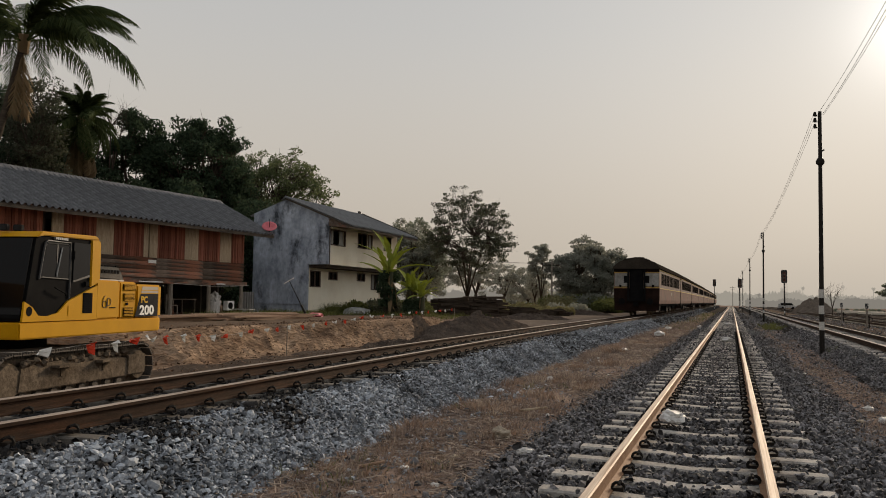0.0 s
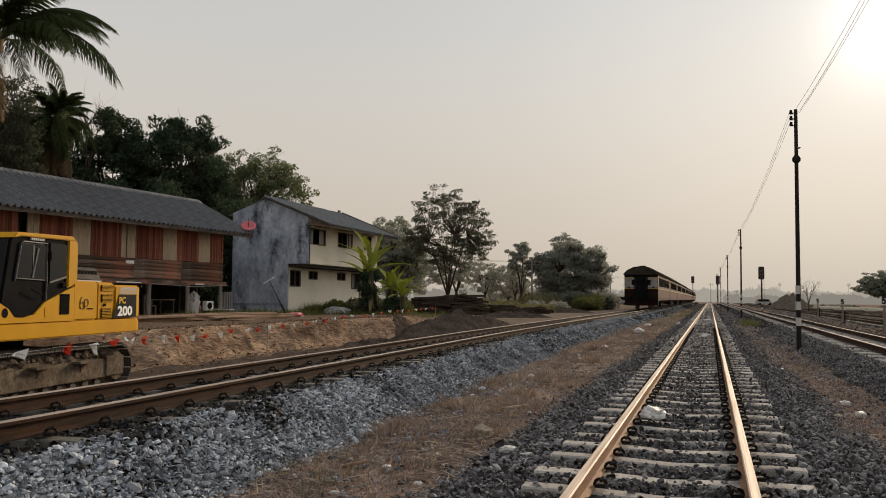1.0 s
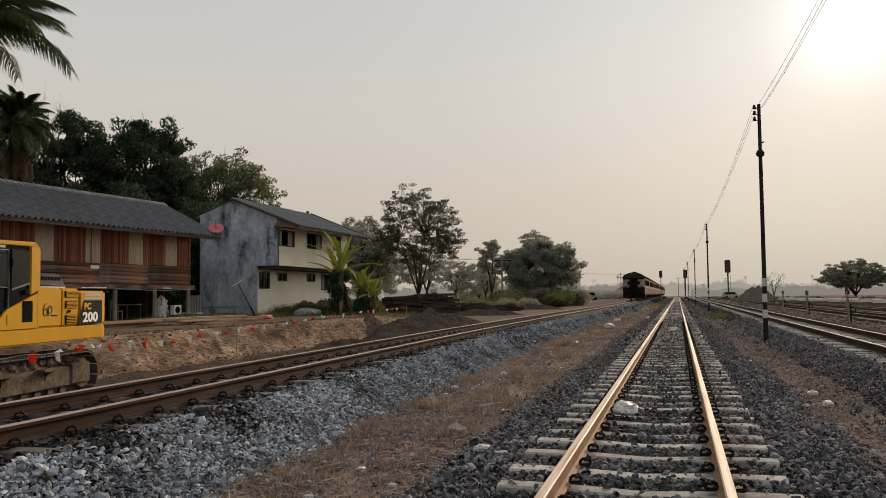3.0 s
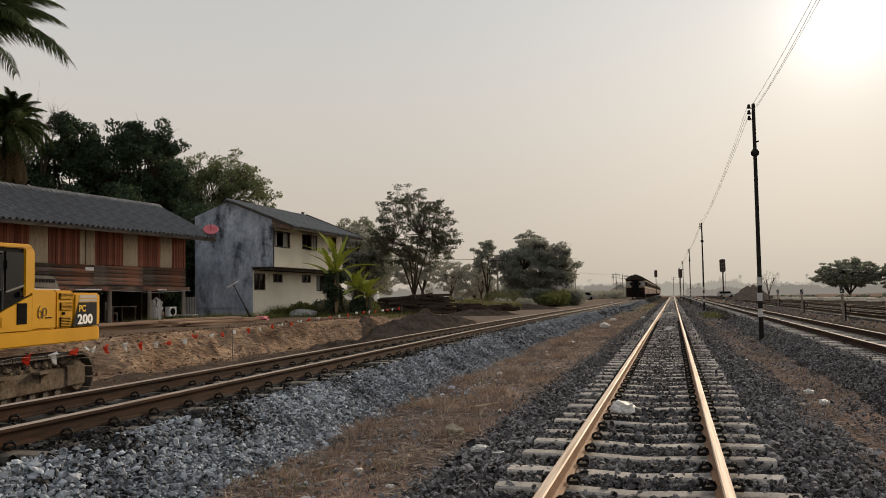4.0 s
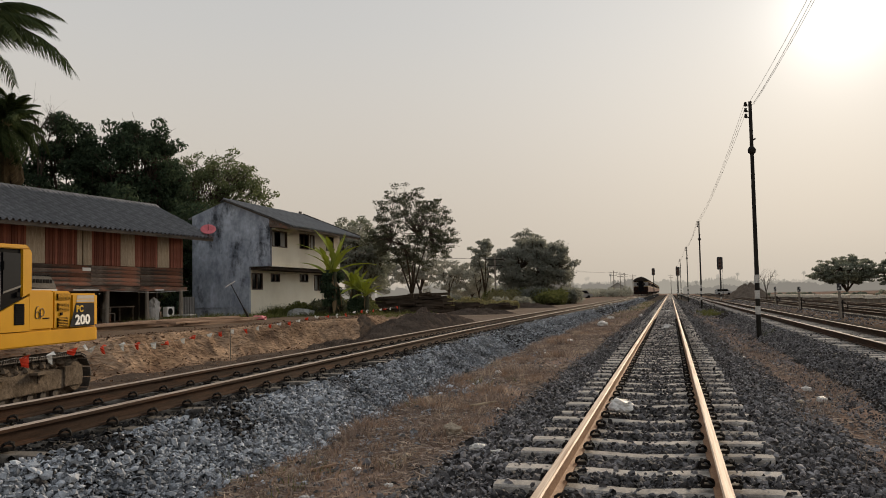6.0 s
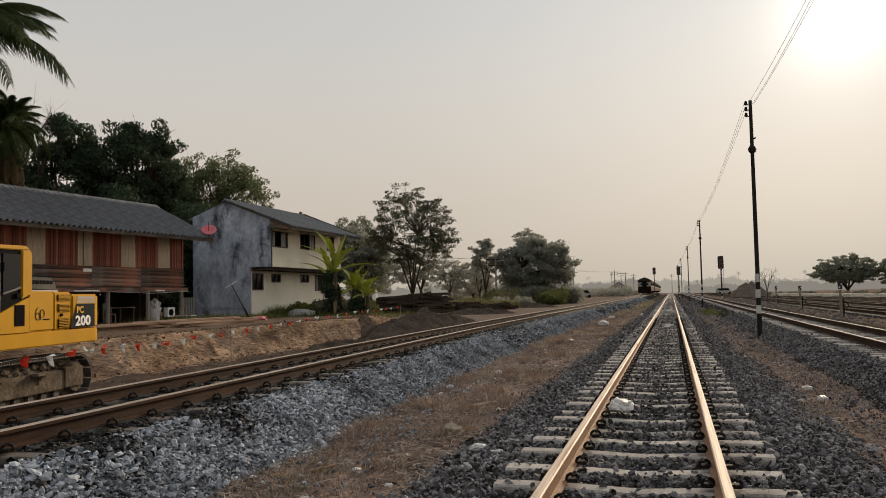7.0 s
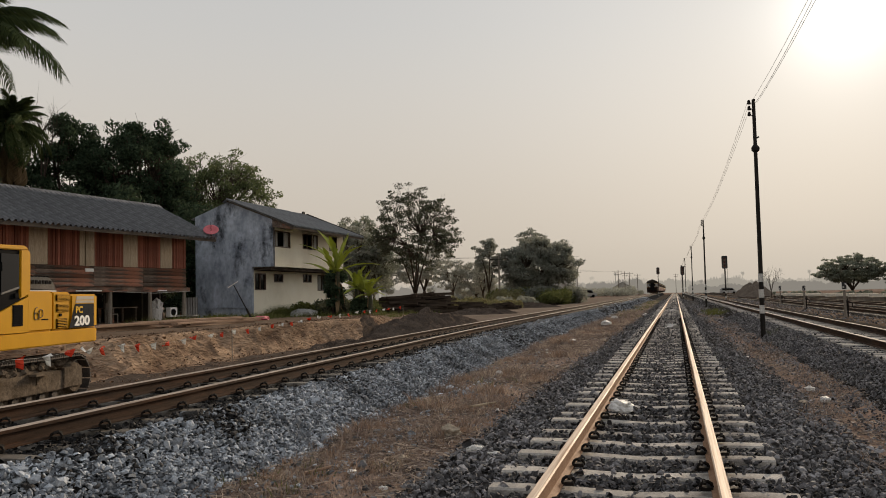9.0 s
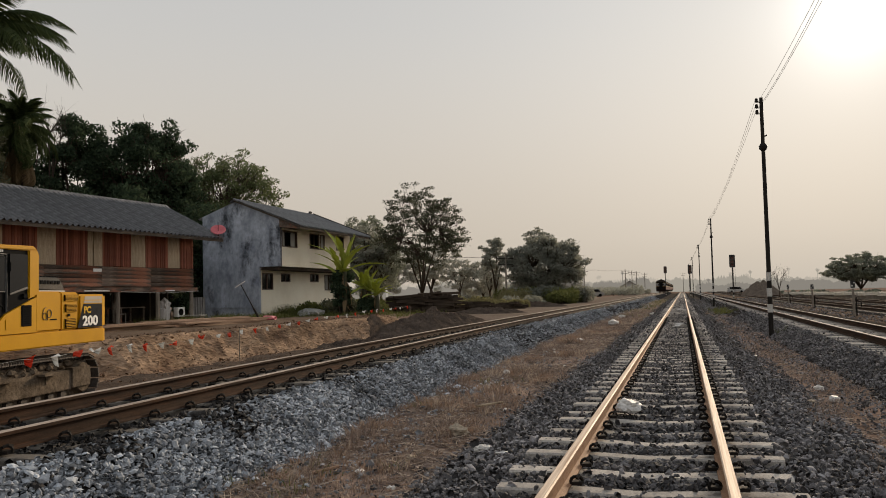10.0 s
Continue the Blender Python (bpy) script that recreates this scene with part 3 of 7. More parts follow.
def blades(name, label, category, mat, tufts, seed):
    """Grass: tufts of thin bent blades. tufts: (x, y, count, height, spread)."""
    rng = np.random.default_rng(seed)
    vs, fs = [], []
    b = 0
    for x, y, count, h, spread in tufts:
        z = ground_z(x, y) - 0.01
        a = rng.random(count) * 2 * math.pi
        r = spread * np.sqrt(rng.random(count))
        bx, by = x + r * np.cos(a), y + r * np.sin(a)
        lean = rng.normal(0, 0.42, (count, 2)) + np.stack([np.cos(a), np.sin(a)], 1) * 0.3
        hh = h * rng.uniform(0.35, 1.1, count)
        w = rng.uniform(0.0016, 0.0045, count) * (1 + y / 22)
        t = rng.random(count) * 2 * math.pi
        wx, wy = w * np.cos(t), w * np.sin(t)
        mid = np.stack([bx + lean[:, 0] * hh * 0.4, by + lean[:, 1] * hh * 0.4, z + hh * 0.6], 1)
        tip = np.stack([bx + lean[:, 0] * hh, by + lean[:, 1] * hh, z + hh * 0.9], 1)
        off = np.stack([wx, wy, 0 * wx], 1)
        root = np.stack([bx, by, np.full(count, z)], 1)
        vs.append(np.stack([root - off, root + off, mid + off * 0.8, mid - off * 0.8, tip + off * 0.15, tip - off * 0.15], 1).reshape(-1, 3))
        k = np.arange(count)[:, None] * 6 + b
        fs.append(np.concatenate([k + np.array([[0, 1, 2, 3]]), k + np.array([[3, 2, 4, 5]])]))
        b += count * 6
    tagged(new(name, np_mesh(name, np.concatenate(vs), np.concatenate(fs), mat)), label, category, kind="stuff")


def litter_blades(name, label, mat, spans, seed):
    """Dead blades and twigs lying flat. spans: (count, x0, x1, y0, y1, length)."""
    rng = np.random.default_rng(seed)
    vs, fs, b = [], [], 0
    for count, x0, x1, y0, y1, length in spans:
        x, y = rng.uniform(x0, x1, count), y0 + (y1 - y0) * rng.random(count) ** 1.4
        keep = np.array([noise.noise((p * 0.9, q * 0.5, 55)) for p, q in zip(x, y)]) > -0.2 + 0.25 * rng.random(count)
        x, y = x[keep], y[keep]
        n = len(x)
        z = np.array([ground_z(p, q) for p, q in zip(x, y)]) + rng.uniform(0.004, 0.045, n)
        a, tilt = rng.random(n) * 2 * math.pi, rng.normal(0, 0.16, n)
        ln, w = length * rng.lognormal(0, 0.45, n) * 0.5, rng.uniform(0.0018, 0.005, n) * (1 + y / 25)
        d = np.stack([np.cos(a), np.sin(a), tilt], 1) * ln[:, None]
        s = np.stack([-np.sin(a) * w, np.cos(a) * w, w * 0.6], 1)
        c = np.stack([x, y, z], 1)
        bow = np.stack([-np.sin(a), np.cos(a), 0 * a], 1) * (ln * rng.normal(0, 0.2, n))[:, None]
        vs.append(np.stack([c - d - s, c - d + s, c + bow + s, c + bow - s, c + d + s * 0.4, c + d - s * 0.4], 1).reshape(-1, 3))
        k = np.arange(n)[:, None] * 6 + b
        fs.append(np.concatenate([k + np.array([[0, 1, 2, 3]]), k + np.array([[3, 2, 4, 5]])]))
        b += n * 6
    tagged(new(name, np_mesh(name, np.concatenate(vs), np.concatenate(fs), mat)), label, "dry grass", kind="stuff")


def make_grass():
    rng = random.Random(5)
    straw, weed, dark, rust = [], [], [], []
    for _ in range(5200):
        y = 2.6 + 55 * rng.random() ** 1.7 if rng.random() < 0.9 else rng.uniform(-9, 2.6)
        x = rng.uniform(-3.75, -1.75) + 0.2 * math.sin(y * 0.7)
        patch = noise.noise((x * 1.1, y * 0.6, 31)) + 0.5 * noise.noise((x * 2.6, y * 1.7, 13))
        if patch > 0.1 or rng.random() < 0.05 or (y > 22 and patch > -0.2):
            kind = noise.noise((x * 1.7, y * 0.9, 77)) + 0.3 * noise.noise((x * 5, y * 4, 7))
            tall = 1.0 + 1.5 * max(0.0, patch) + (0.8 if rng.random() < 0.12 else 0.0)
            (rust if kind > 0.36 else straw if kind < -0.3 or rng.random() < 0.10 else dark).append((x, y, rng.randint(7, 24), rng.uniform(0.032, 0.085) * tall * (1 + y / 60), rng.uniform(0.04, 0.2)))
    for _ in range(1700):   # matted dead grass close by
        x, y = rng.uniform(-3.6, -1.95), rng.uniform(3.0, 10.5)
        if noise.noise((x * 2.1, y * 1.6, 91)) > -0.12:
            (dark if rng.random() < 0.7 else straw if rng.random() < 0.5 else rust).append((x, y, rng.randint(8, 20), rng.uniform(0.03, 0.085), rng.uniform(0.04, 0.13)))
    for cx, cy, n, h in ((-2.9, 9.6, 30, 0.2), (-2.45, 11.2, 24, 0.2), (-2.75, 14.2, 26, 0.24), (-2.2, 7.5, 20, 0.15), (-2.9, 6.3, 20, 0.14), (-2.5, 18.5, 26, 0.26), (-3.0, 23, 26, 0.28), (-3.25, 7.9, 26, 0.18), (-3.3, 12.6, 24, 0.2), (-2.3, 9.1, 16, 0.16), (-2.0, 12.8, 16, 0.18), (-2.85, 5.1, 22, 0.12), (-2.3, 5.9, 18, 0.12), (-2.6, 4.3, 22, 0.1)):
        for _ in range(n):   # thick clumps
            (rust if rng.random() < 0.45 else straw if rng.random() < 0.4 else dark).append((cx + rng.gauss(0, 0.16), cy + rng.gauss(0, 0.3), 22, h * rng.uniform(0.5, 1.1), 0.09))
    for _ in range(420):   # dark wiry tufts where the ballast runs out
        y = 3.2 + 12 * rng.random() ** 1.3
        if noise.noise((3.0, y * 0.9, 17)) > -0.15:
            dark.append((-3.45 + rng.gauss(0, 0.17), y, rng.randint(8, 22), rng.uniform(0.06, 0.15), rng.uniform(0.04, 0.12)))
    for _ in range(1500):
        y = 5 + 49 * rng.random() ** 1.5
        x = rng.uniform(1.75, 2.9) + 0.3 * math.sin(y * 0.6)
        if noise.noise((x * 0.9, y * 0.5, 11)) > 0.02:
            (dark if rng.random() < 0.65 else rust if rng.random() < 0.4 else straw).append((x, y, rng.randint(6, 16), rng.uniform(0.05, 0.15), rng.uniform(0.06, 0.25)))
    litter_blades("fallen_straw", "pale fallen straw and twigs lying between the tracks", M_STRAW, [(10000, -3.8, -1.7, 3, 22, 0.10), (3500, -3.6, -1.8, 22, 50, 0.2), (2500, 1.9, 3.2, 4, 20, 0.09)], 61)
    litter_blades("fallen_straw", "dark fallen stalks and leaves lying between the tracks", M_DRYDARK, [(11000, -3.8, -1.7, 3, 22, 0.09), (3000, -3.6, -1.8, 22, 50, 0.2), (3500, 1.8, 3.3, 4, 20, 0.08)], 62)
    for _ in range(260):
        y = 45 + 75 * rng.random()
        x = rng.uniform(-4.0, -2.0)
        (weed if rng.random() < 0.5 else straw).append((x, y, 22, rng.uniform(0.12, 0.3), 0.5))
    for _ in range(26):
        weed.append((rng.uniform(3.0, 3.7), rng.uniform(26.3, 28.2), 20, rng.uniform(0.12, 0.34), 0.16))
    for _ in range(34):
        weed.append((rng.uniform(2.2, 3.4), rng.uniform(50, 62), 25, 0.3, 0.4))
    for _ in range(14):
        y = rng.uniform(4, 14)
        weed.append((rng.uniform(-3.2, -2.2), y, 10, 0.15, 0.12))
    for _ in range(500):   # the yard's edge before the houses
        y = rng.uniform(29, 52)
        x = rng.uniform(-22.5, -15) if y > 38 else rng.uniform(-22.8, -18.5)
        weed.append((x, y, 16, rng.uniform(0.12, 0.4), 0.4))
    for _ in range(330):   # rank weeds along the foot of the cream wall
        y = rng.uniform(41.3, 51)
        weed.append((-22.3 + 1.5 * rng.random() ** 1.5, y, 26, rng.uniform(0.35, 0.85), 0.3))
    blades("dry_grass", "straw-brown dry grass between the tracks", "dry grass", M_STRAW, straw, 21)
    blades("dry_grass", "dark dead brown grass between the tracks", "dry grass", M_DRYDARK, dark, 23)
    blades("dry_grass", "rust-brown dry tufts between the tracks", "dry grass", M_DRYRUST, rust, 24)
    blades("green_weeds", "low green weeds at the yard and beside the tracks", "weeds", M_WEED, weed, 22)


make_grass()


# ---- more materials ----
M_YELLOW = surf("yellow_machine_paint", (0.50, 0.25, 0.004), (0.56, 0.285, 0.006), 1.5, 0.5, 0.0, 30, c3=(0.42, 0.215, 0.015), stain=0.35, grain=0.05, spec=0.06)
M_BLACK = surf("black_machine_paint", (0.006, 0.006, 0.007), (0.012, 0.012, 0.012), 3, 0.8, 0.0, 40, spec=0.02, grain=0.15)
M_GREYPANEL = surf("dark_grey_decal", (0.024, 0.024, 0.025), (0.036, 0.036, 0.037), 2, 0.8, 0.0, 40, spec=0.02)
M_HOOD = surf("dusty_grey_hood", (0.075, 0.074, 0.071), (0.12, 0.117, 0.112), 2, 0.75, 0.05, 40, spec=0.05)
M_CABGLASS = glass("cab_glass", (0.006, 0.006, 0.007), 0.22)
M_BANDGREY = surf("pale_grey_mark", (0.42, 0.42, 0.41), (0.5, 0.5, 0.49), 3, 0.7, 0.0, 40)
M_RUBBER = surf("grey_rubber_seal", (0.045, 0.045, 0.046), (0.065, 0.065, 0.066), 3, 0.6, 0.0, 40, spec=0.3)
M_LIGHTGREY = surf("silver_grey_paint", (0.30, 0.30, 0.29), (0.40, 0.40, 0.39), 2, 0.5, 0.1, 40)
M_GLASS = glass("dark_tinted_glass", spec=0.12)
M_FROST = surf("frosted_pane", (0.22, 0.22, 0.21), (0.32, 0.32, 0.30), 4, 0.4, 0.0, 40, grain=0.1)
M_MUD = surf("muddy_steel", (0.085, 0.067, 0.05), (0.19, 0.152, 0.115), 3, 0.9, 0.7, 18, c3=(0.05, 0.04, 0.032), stain=0.8, grain=0.4)
M_SHOE = surf("worn_track_steel", (0.05, 0.045, 0.04), (0.12, 0.10, 0.085), 6, 0.75, 0.4, 40, thing=0.2)
M_WHITE = surf("white_paint", (0.72, 0.71, 0.68), (0.82, 0.81, 0.78), 3, 0.6, 0.1, 40)
M_REDBOARD = surf("faded_red_boards", (0.135, 0.046, 0.032), (0.30, 0.118, 0.078), 1.8, 0.85, 0.3, 30, c3=(0.055, 0.028, 0.022), stain=0.85, stretch=(6, 6, 0.5), thing=0.4, grain=0.35, hi=0.62)
M_PALEBOARD = surf("bare_pale_boards", (0.33, 0.255, 0.175), (0.49, 0.40, 0.29), 2.2, 0.85, 0.3, 25, c3=(0.10, 0.066, 0.046), stain=0.85, stretch=(4, 4, 0.7), thing=0.12, grain=0.35, hi=0.66)
M_DARKPLANK = surf("weathered_dark_planks", (0.05, 0.041, 0.036), (0.21, 0.165, 0.132), 1.5, 0.9, 0.5, 22, c3=(0.31, 0.135, 0.085), stain=0.85, stretch=(5, 0.9, 4), hi=0.62, thing=0.5, grain=0.45)
M_POST = surf("grey_weathered_post", (0.17, 0.145, 0.12), (0.27, 0.24, 0.20), 4, 0.9, 0.4, 50, stretch=(4, 4, 0.5))
M_ROOF1 = surf("dark_corrugated_cement", (0.062, 0.064, 0.069), (0.155, 0.157, 0.164), 2.2, 0.62, 0.3, 10, c3=(0.022, 0.022, 0.022), stain=0.85, thing=0.06, grain=0.35, spec=0.4)
M_ROOF2 = surf("grey_corrugated_cement", (0.15, 0.155, 0.16), (0.25, 0.255, 0.26), 1.8, 0.72, 0.3, 16, c3=(0.08, 0.08, 0.08), stain=0.6, thing=0.05, grain=0.25, spec=0.3)
# stained blue-grey render, made bluer and paler to paint in drifting smoke
M_GABLE = surf("stained_blue_grey_render", (0.21, 0.24, 0.295), (0.52, 0.57, 0.65), 0.95, 0.9, 0.25, 5, c3=(0.03, 0.034, 0.04), stain=0.92, stretch=(1.2, 1, 0.75), grain=0.22, hi=0.6)
M_CREAM = surf("cream_wall_paint", (0.82, 0.76, 0.62), (0.86, 0.81, 0.68), 0.7, 0.85, 0.1, 25, c3=(0.55, 0.48, 0.36), stain=0.4, grain=0.06)
M_FRAME = surf("dark_brown_window_wood", (0.05, 0.03, 0.02), (0.09, 0.055, 0.035), 4, 0.6, 0.1, 40)
M_SOFFIT = surf("grey_fascia_board", (0.05, 0.043, 0.037), (0.12, 0.10, 0.083), 3, 0.9, 0.3, 40, c3=(0.17, 0.145, 0.12), stain=0.6, stretch=(4, 0.6, 4))
# near-black colour that stands in for the shade inside openings
M_HOLESHADE = surf("dark_open_window", (0.012, 0.011, 0.010), (0.02, 0.018, 0.016), 3, 0.95, 0.0, 20)
M_POLE_DARK = surf("dark_ridge_iron", (0.03, 0.028, 0.026), (0.05, 0.046, 0.042), 3, 0.8, 0.2, 30)
# interior colour with the shade of the rooms painted in
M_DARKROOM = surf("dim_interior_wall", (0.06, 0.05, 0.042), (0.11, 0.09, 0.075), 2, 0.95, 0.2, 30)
M_PINK = surf("faded_red_dish", (0.50, 0.10, 0.12), (0.60, 0.15, 0.17), 3, 0.6, 0.05, 30)
M_BARK = surf("grey_brown_bark", (0.05, 0.04, 0.032), (0.10, 0.08, 0.064), 4, 0.95, 0.6, 25, stretch=(3, 3, 0.6))
M_PALMBARK = surf("ringed_palm_trunk", (0.045, 0.037, 0.03), (0.085, 0.07, 0.055), 3, 0.95, 0.6, 12, stretch=(0.6, 0.6, 5))
M_LEAF_DARK = leafy("dark_mango_leaves", (0.026, 0.043, 0.027), (0.075, 0.105, 0.06), 0.3)
M_LEAF_MID = leafy("mid_green_leaves", (0.075, 0.095, 0.045), (0.165, 0.19, 0.09), 0.45)
M_LEAF_DRY = leafy("dusty_olive_leaves", (0.052, 0.06, 0.04), (0.118, 0.122, 0.082), 0.3)
# the next three are paler than real foliage: distance haze painted in
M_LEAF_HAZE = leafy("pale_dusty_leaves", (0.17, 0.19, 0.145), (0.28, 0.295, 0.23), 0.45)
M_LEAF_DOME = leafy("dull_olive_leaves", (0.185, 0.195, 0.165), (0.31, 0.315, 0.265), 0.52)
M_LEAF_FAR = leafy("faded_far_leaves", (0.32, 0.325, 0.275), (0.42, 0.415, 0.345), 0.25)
M_LEAF_SCRUB = leafy("dry_scrub_leaves", (0.15, 0.135, 0.075), (0.27, 0.25, 0.12), 0.4)
M_LEAF_PALM = leafy("palm_leaflets", (0.03, 0.045, 0.018), (0.075, 0.095, 0.035), 0.3)
M_LEAF_DEAD = leafy("dead_palm_fronds", (0.16, 0.11, 0.06), (0.26, 0.19, 0.11), 0.3)
M_BANANA = leafy("banana_leaf", (0.24, 0.30, 0.055), (0.50, 0.53, 0.15), 0.5)
M_TIMBER = surf("old_timber", (0.035, 0.028, 0.022), (0.08, 0.062, 0.048), 2, 0.9, 0.4, 40, stretch=(0.5, 5, 5), thing=0.3)
M_PLANK = surf("sawn_planks", (0.24, 0.155, 0.105), (0.37, 0.255, 0.18), 2, 0.85, 0.3, 40, stretch=(5, 0.5, 5), thing=0.25)
M_PLASTIC = surf("white_plastic_bag", (0.48, 0.465, 0.44), (0.66, 0.64, 0.61), 9, 0.55, 0.6, 22, c3=(0.28, 0.26, 0.23), stain=0.5, thing=0.1)
M_FLAGRED = leafy("red_flag_cloth", (0.62, 0.06, 0.03), (0.70, 0.10, 0.05), 0.35)
M_FLAGWHITE = leafy("white_flag_cloth", (0.72, 0.72, 0.70), (0.78, 0.78, 0.76), 0.35)


# ---- houses ----
def sheet_mesh(mat, width, length, waves, depth):
    g = Geo()
    n = waves * 6
    for z0, y in ((0.0, 0.0), (0.012, length)):
        for lay in (0.0, -0.012):
            for i in range(n + 1):
                g.v.append((width * i / n, y, z0 + lay + depth * math.sin(2 * math.pi * i / 6 + 0.4)))
    w = n + 1
    for i in range(n):
        g.f += [(i, i + 1, 2 * w + i + 1, 2 * w + i), (w + i + 1, w + i, 3 * w + i, 3 * w + i + 1), (i + 1, i, w + i, w + i + 1)]
    return mesh_of("roof_sheet", g, mat, smooth=False)


def roof_slope(parent, eave, ridge, y0, y1, mat, rows, width, waves, seed):
    """Corrugated sheets from the eave (x, z) up to the ridge (x, z), between y0 and y1."""
    rng = random.Random(seed)
    dx, dz = ridge[0] - eave[0], ridge[1] - eave[1]
    run = math.hypot(dx, dz)
    cols = round((y1 - y0) / width)
    width = (y1 - y0) / cols
    me = sheet_mesh(mat, width, run / rows + 0.08, waves, 0.062)
    up = Vector((dx / run, 0, dz / run))
    along = Vector((0, 1, 0)) if dx < 0 else Vector((0, -1, 0))
    nor = along.cross(up)
    rot = Matrix((along, up, nor)).transposed().to_4x4()
    for r in range(rows):
        for c in range(cols):
            p = Vector((eave[0], y0 + c * width if dx < 0 else y1 - c * width, eave[1])) + up * (run / rows * r) + nor * (0.02 + rng.uniform(-0.006, 0.006))
            part("roof_sheet", me, None, parent, at=Matrix.Translation(p) @ rot @ pose(0, 0, 0, rng.uniform(-0.3, 0.3), 0, rng.uniform(-0.3, 0.3)))


def make_stilt_house():
    h = thing("stilt_house", "timber house on stilts, faded red boards, dark corrugated roof", "house", pose(-23.3, 34.7, 0.27, 0, 0, -6))
    L, D = 18.0, 5.2
    rng = random.Random(2)
    # board wall, panel by panel from the far end: length, kind
    y = 0.0
    panels = [(0.98, "r"), (0.83, "p"), (1.51, "r"), (0.9, "p"), (1.7, "r"), (0.47, "p"), (0.08, "gap"), (0.28, "p"), (1.65, "r"), (0.93, "p"), (1.57, "r"), (0.51, "p"), (0.43, "gap"), (2.9, "r"), (0.8, "p"), (2.46, "r")]
    for width, kind in panels:
        if kind != "gap":
            mat = M_REDBOARD if kind == "r" else M_PALEBOARD
            pan = part("wall_panel", Geo().box(-0.06, -0.032, y - width, y, 2.56, 4.2), mat, h, "faded red vertical boards" if kind == "r" else "bare pale wooden shutter")
            n = max(2, round(width / (0.13 if kind == "r" else 0.4)))
            w = width / n
            bm_ = mesh_of("board", Geo().box(-0.03, 0.012, -w / 2 + (0.006 if kind == "r" else 0.002), w / 2 - (0.006 if kind == "r" else 0.002), 2.56, 4.2), mat)
            for i in range(n):
                part("board", bm_, None, pan, at=pose(rng.uniform(-0.008, 0.008), y - w * (i + 0.5), rng.uniform(-0.012, 0.012), rng.uniform(-0.25, 0.25), 0, 0))
        else:
            # dark sheet behind the gap, the room's shade put in its colour
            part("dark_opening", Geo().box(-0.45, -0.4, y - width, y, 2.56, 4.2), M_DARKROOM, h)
        y -= width
    # dark horizontal planks under it
    pl = Geo().box(-0.02, 0.02, -3.0, 0.0, -0.085, 0.085)
    pm = mesh_of("wall_plank", pl, M_DARKPLANK, bevel=0.004)
    for r in range(5):
        for c in range(6):
            part("wall_plank", pm, None, h, at=pose(0.02 + rng.uniform(-0.008, 0.008), -3.0 * c + rng.uniform(-0.01, 0.01) - (0.0 if r % 2 else 0.0), 1.75 + 0.178 * r, rng.uniform(-0.3, 0.3), rng.uniform(-3, 0), 0))
    g = Geo().wall(-0.06, 0.0, -D, 0, 1.66, 4.3, axis="y")   # far end wall
    g2 = Geo().box(-D, -D + 0.06, -L, 0, 1.66, 4.3)
    part("end_wall", g, M_DARKPLANK, h)
    part("back_wall", g2, M_DARKPLANK, h)
    part("end_wall", Geo().wall(-L, -L + 0.06, -D, 0, 1.66, 4.3, axis="y"), M_DARKPLANK, h)
    part("floor_deck", Geo().box(-D + 0.06, -0.02, -L + 0.06, -0.06, 1.6, 1.68), M_DARKPLANK, h)
    for x in (0.02, -D + 0.1):
        part("floor_beam", Geo().box(x - 0.09, x + 0.06, -L, 0.25, 1.42, 1.62), M_DARKPLANK, h, bevel=0.01)
    # stilts
    for y in (-0.1, -2.5, -5.0, -7.6, -10.2, -12.8, -15.4, -17.8):
        for x in (-0.02, -2.6, -D + 0.1):
            lean = rng.uniform(-0.03, 0.03)
            part("stilt", Geo().tube([(x, y + lean, -0.5), (x, y, 1.45)], [0.10, 0.09], 8), M_POST, h)
    # dark screens added to shut out daylight; the space under the floor is open
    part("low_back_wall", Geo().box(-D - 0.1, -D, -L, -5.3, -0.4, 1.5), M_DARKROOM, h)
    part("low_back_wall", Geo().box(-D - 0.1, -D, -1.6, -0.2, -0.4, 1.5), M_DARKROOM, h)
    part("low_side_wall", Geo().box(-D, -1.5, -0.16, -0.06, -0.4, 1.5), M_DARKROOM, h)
    # roof
    roof_slope(h, (1.0, 4.10), (-2.75, 5.97), -L - 0.6, 1.25, M_ROOF1, 3, 0.86, 3, 5)
    roof_slope(h, (-6.2, 4.10), (-2.75, 5.97), -L - 0.6, 1.25, M_ROOF1, 3, 0.86, 3, 6)
    part("ridge_cap", Geo().prism([(-3.05, 5.86), (-2.75, 6.05), (-2.45, 5.86), (-2.75, 6.09)], -L - 0.65, 1.28, "y"), M_ROOF1, h)
    part("fascia", Geo().box(0.93, 0.97, -L - 0.6, 1.2, 3.93, 4.09), M_SOFFIT, h)
    part("bargeboard", Geo().prism([(0.95, 3.95), (0.95, 4.08), (-2.75, 5.93), (-2.75, 5.78)], 1.16, 1.2, "y"), M_SOFFIT, h)
    part("bargeboard", Geo().prism([(-6.15, 3.95), (-6.15, 4.08), (-2.75, 5.93), (-2.75, 5.78)], 1.16, 1.2, "y"), M_SOFFIT, h)
    for y in np.arange(-17.5, 1.2, 1.25):
        part("rafter", Geo().prism([(0.9, 3.93), (0.9, 4.05), (-2.75, 5.87), (-2.75, 5.75)], y - 0.03, y + 0.03, "y"), M_DARKPLANK, h)
    part("gable", Geo().prism([(-D, 4.3), (0, 4.3), (0, 4.55), (-2.75, 5.8), (-D, 4.55)], -0.1, -0.04, "y"), M_DARKPLANK, h)
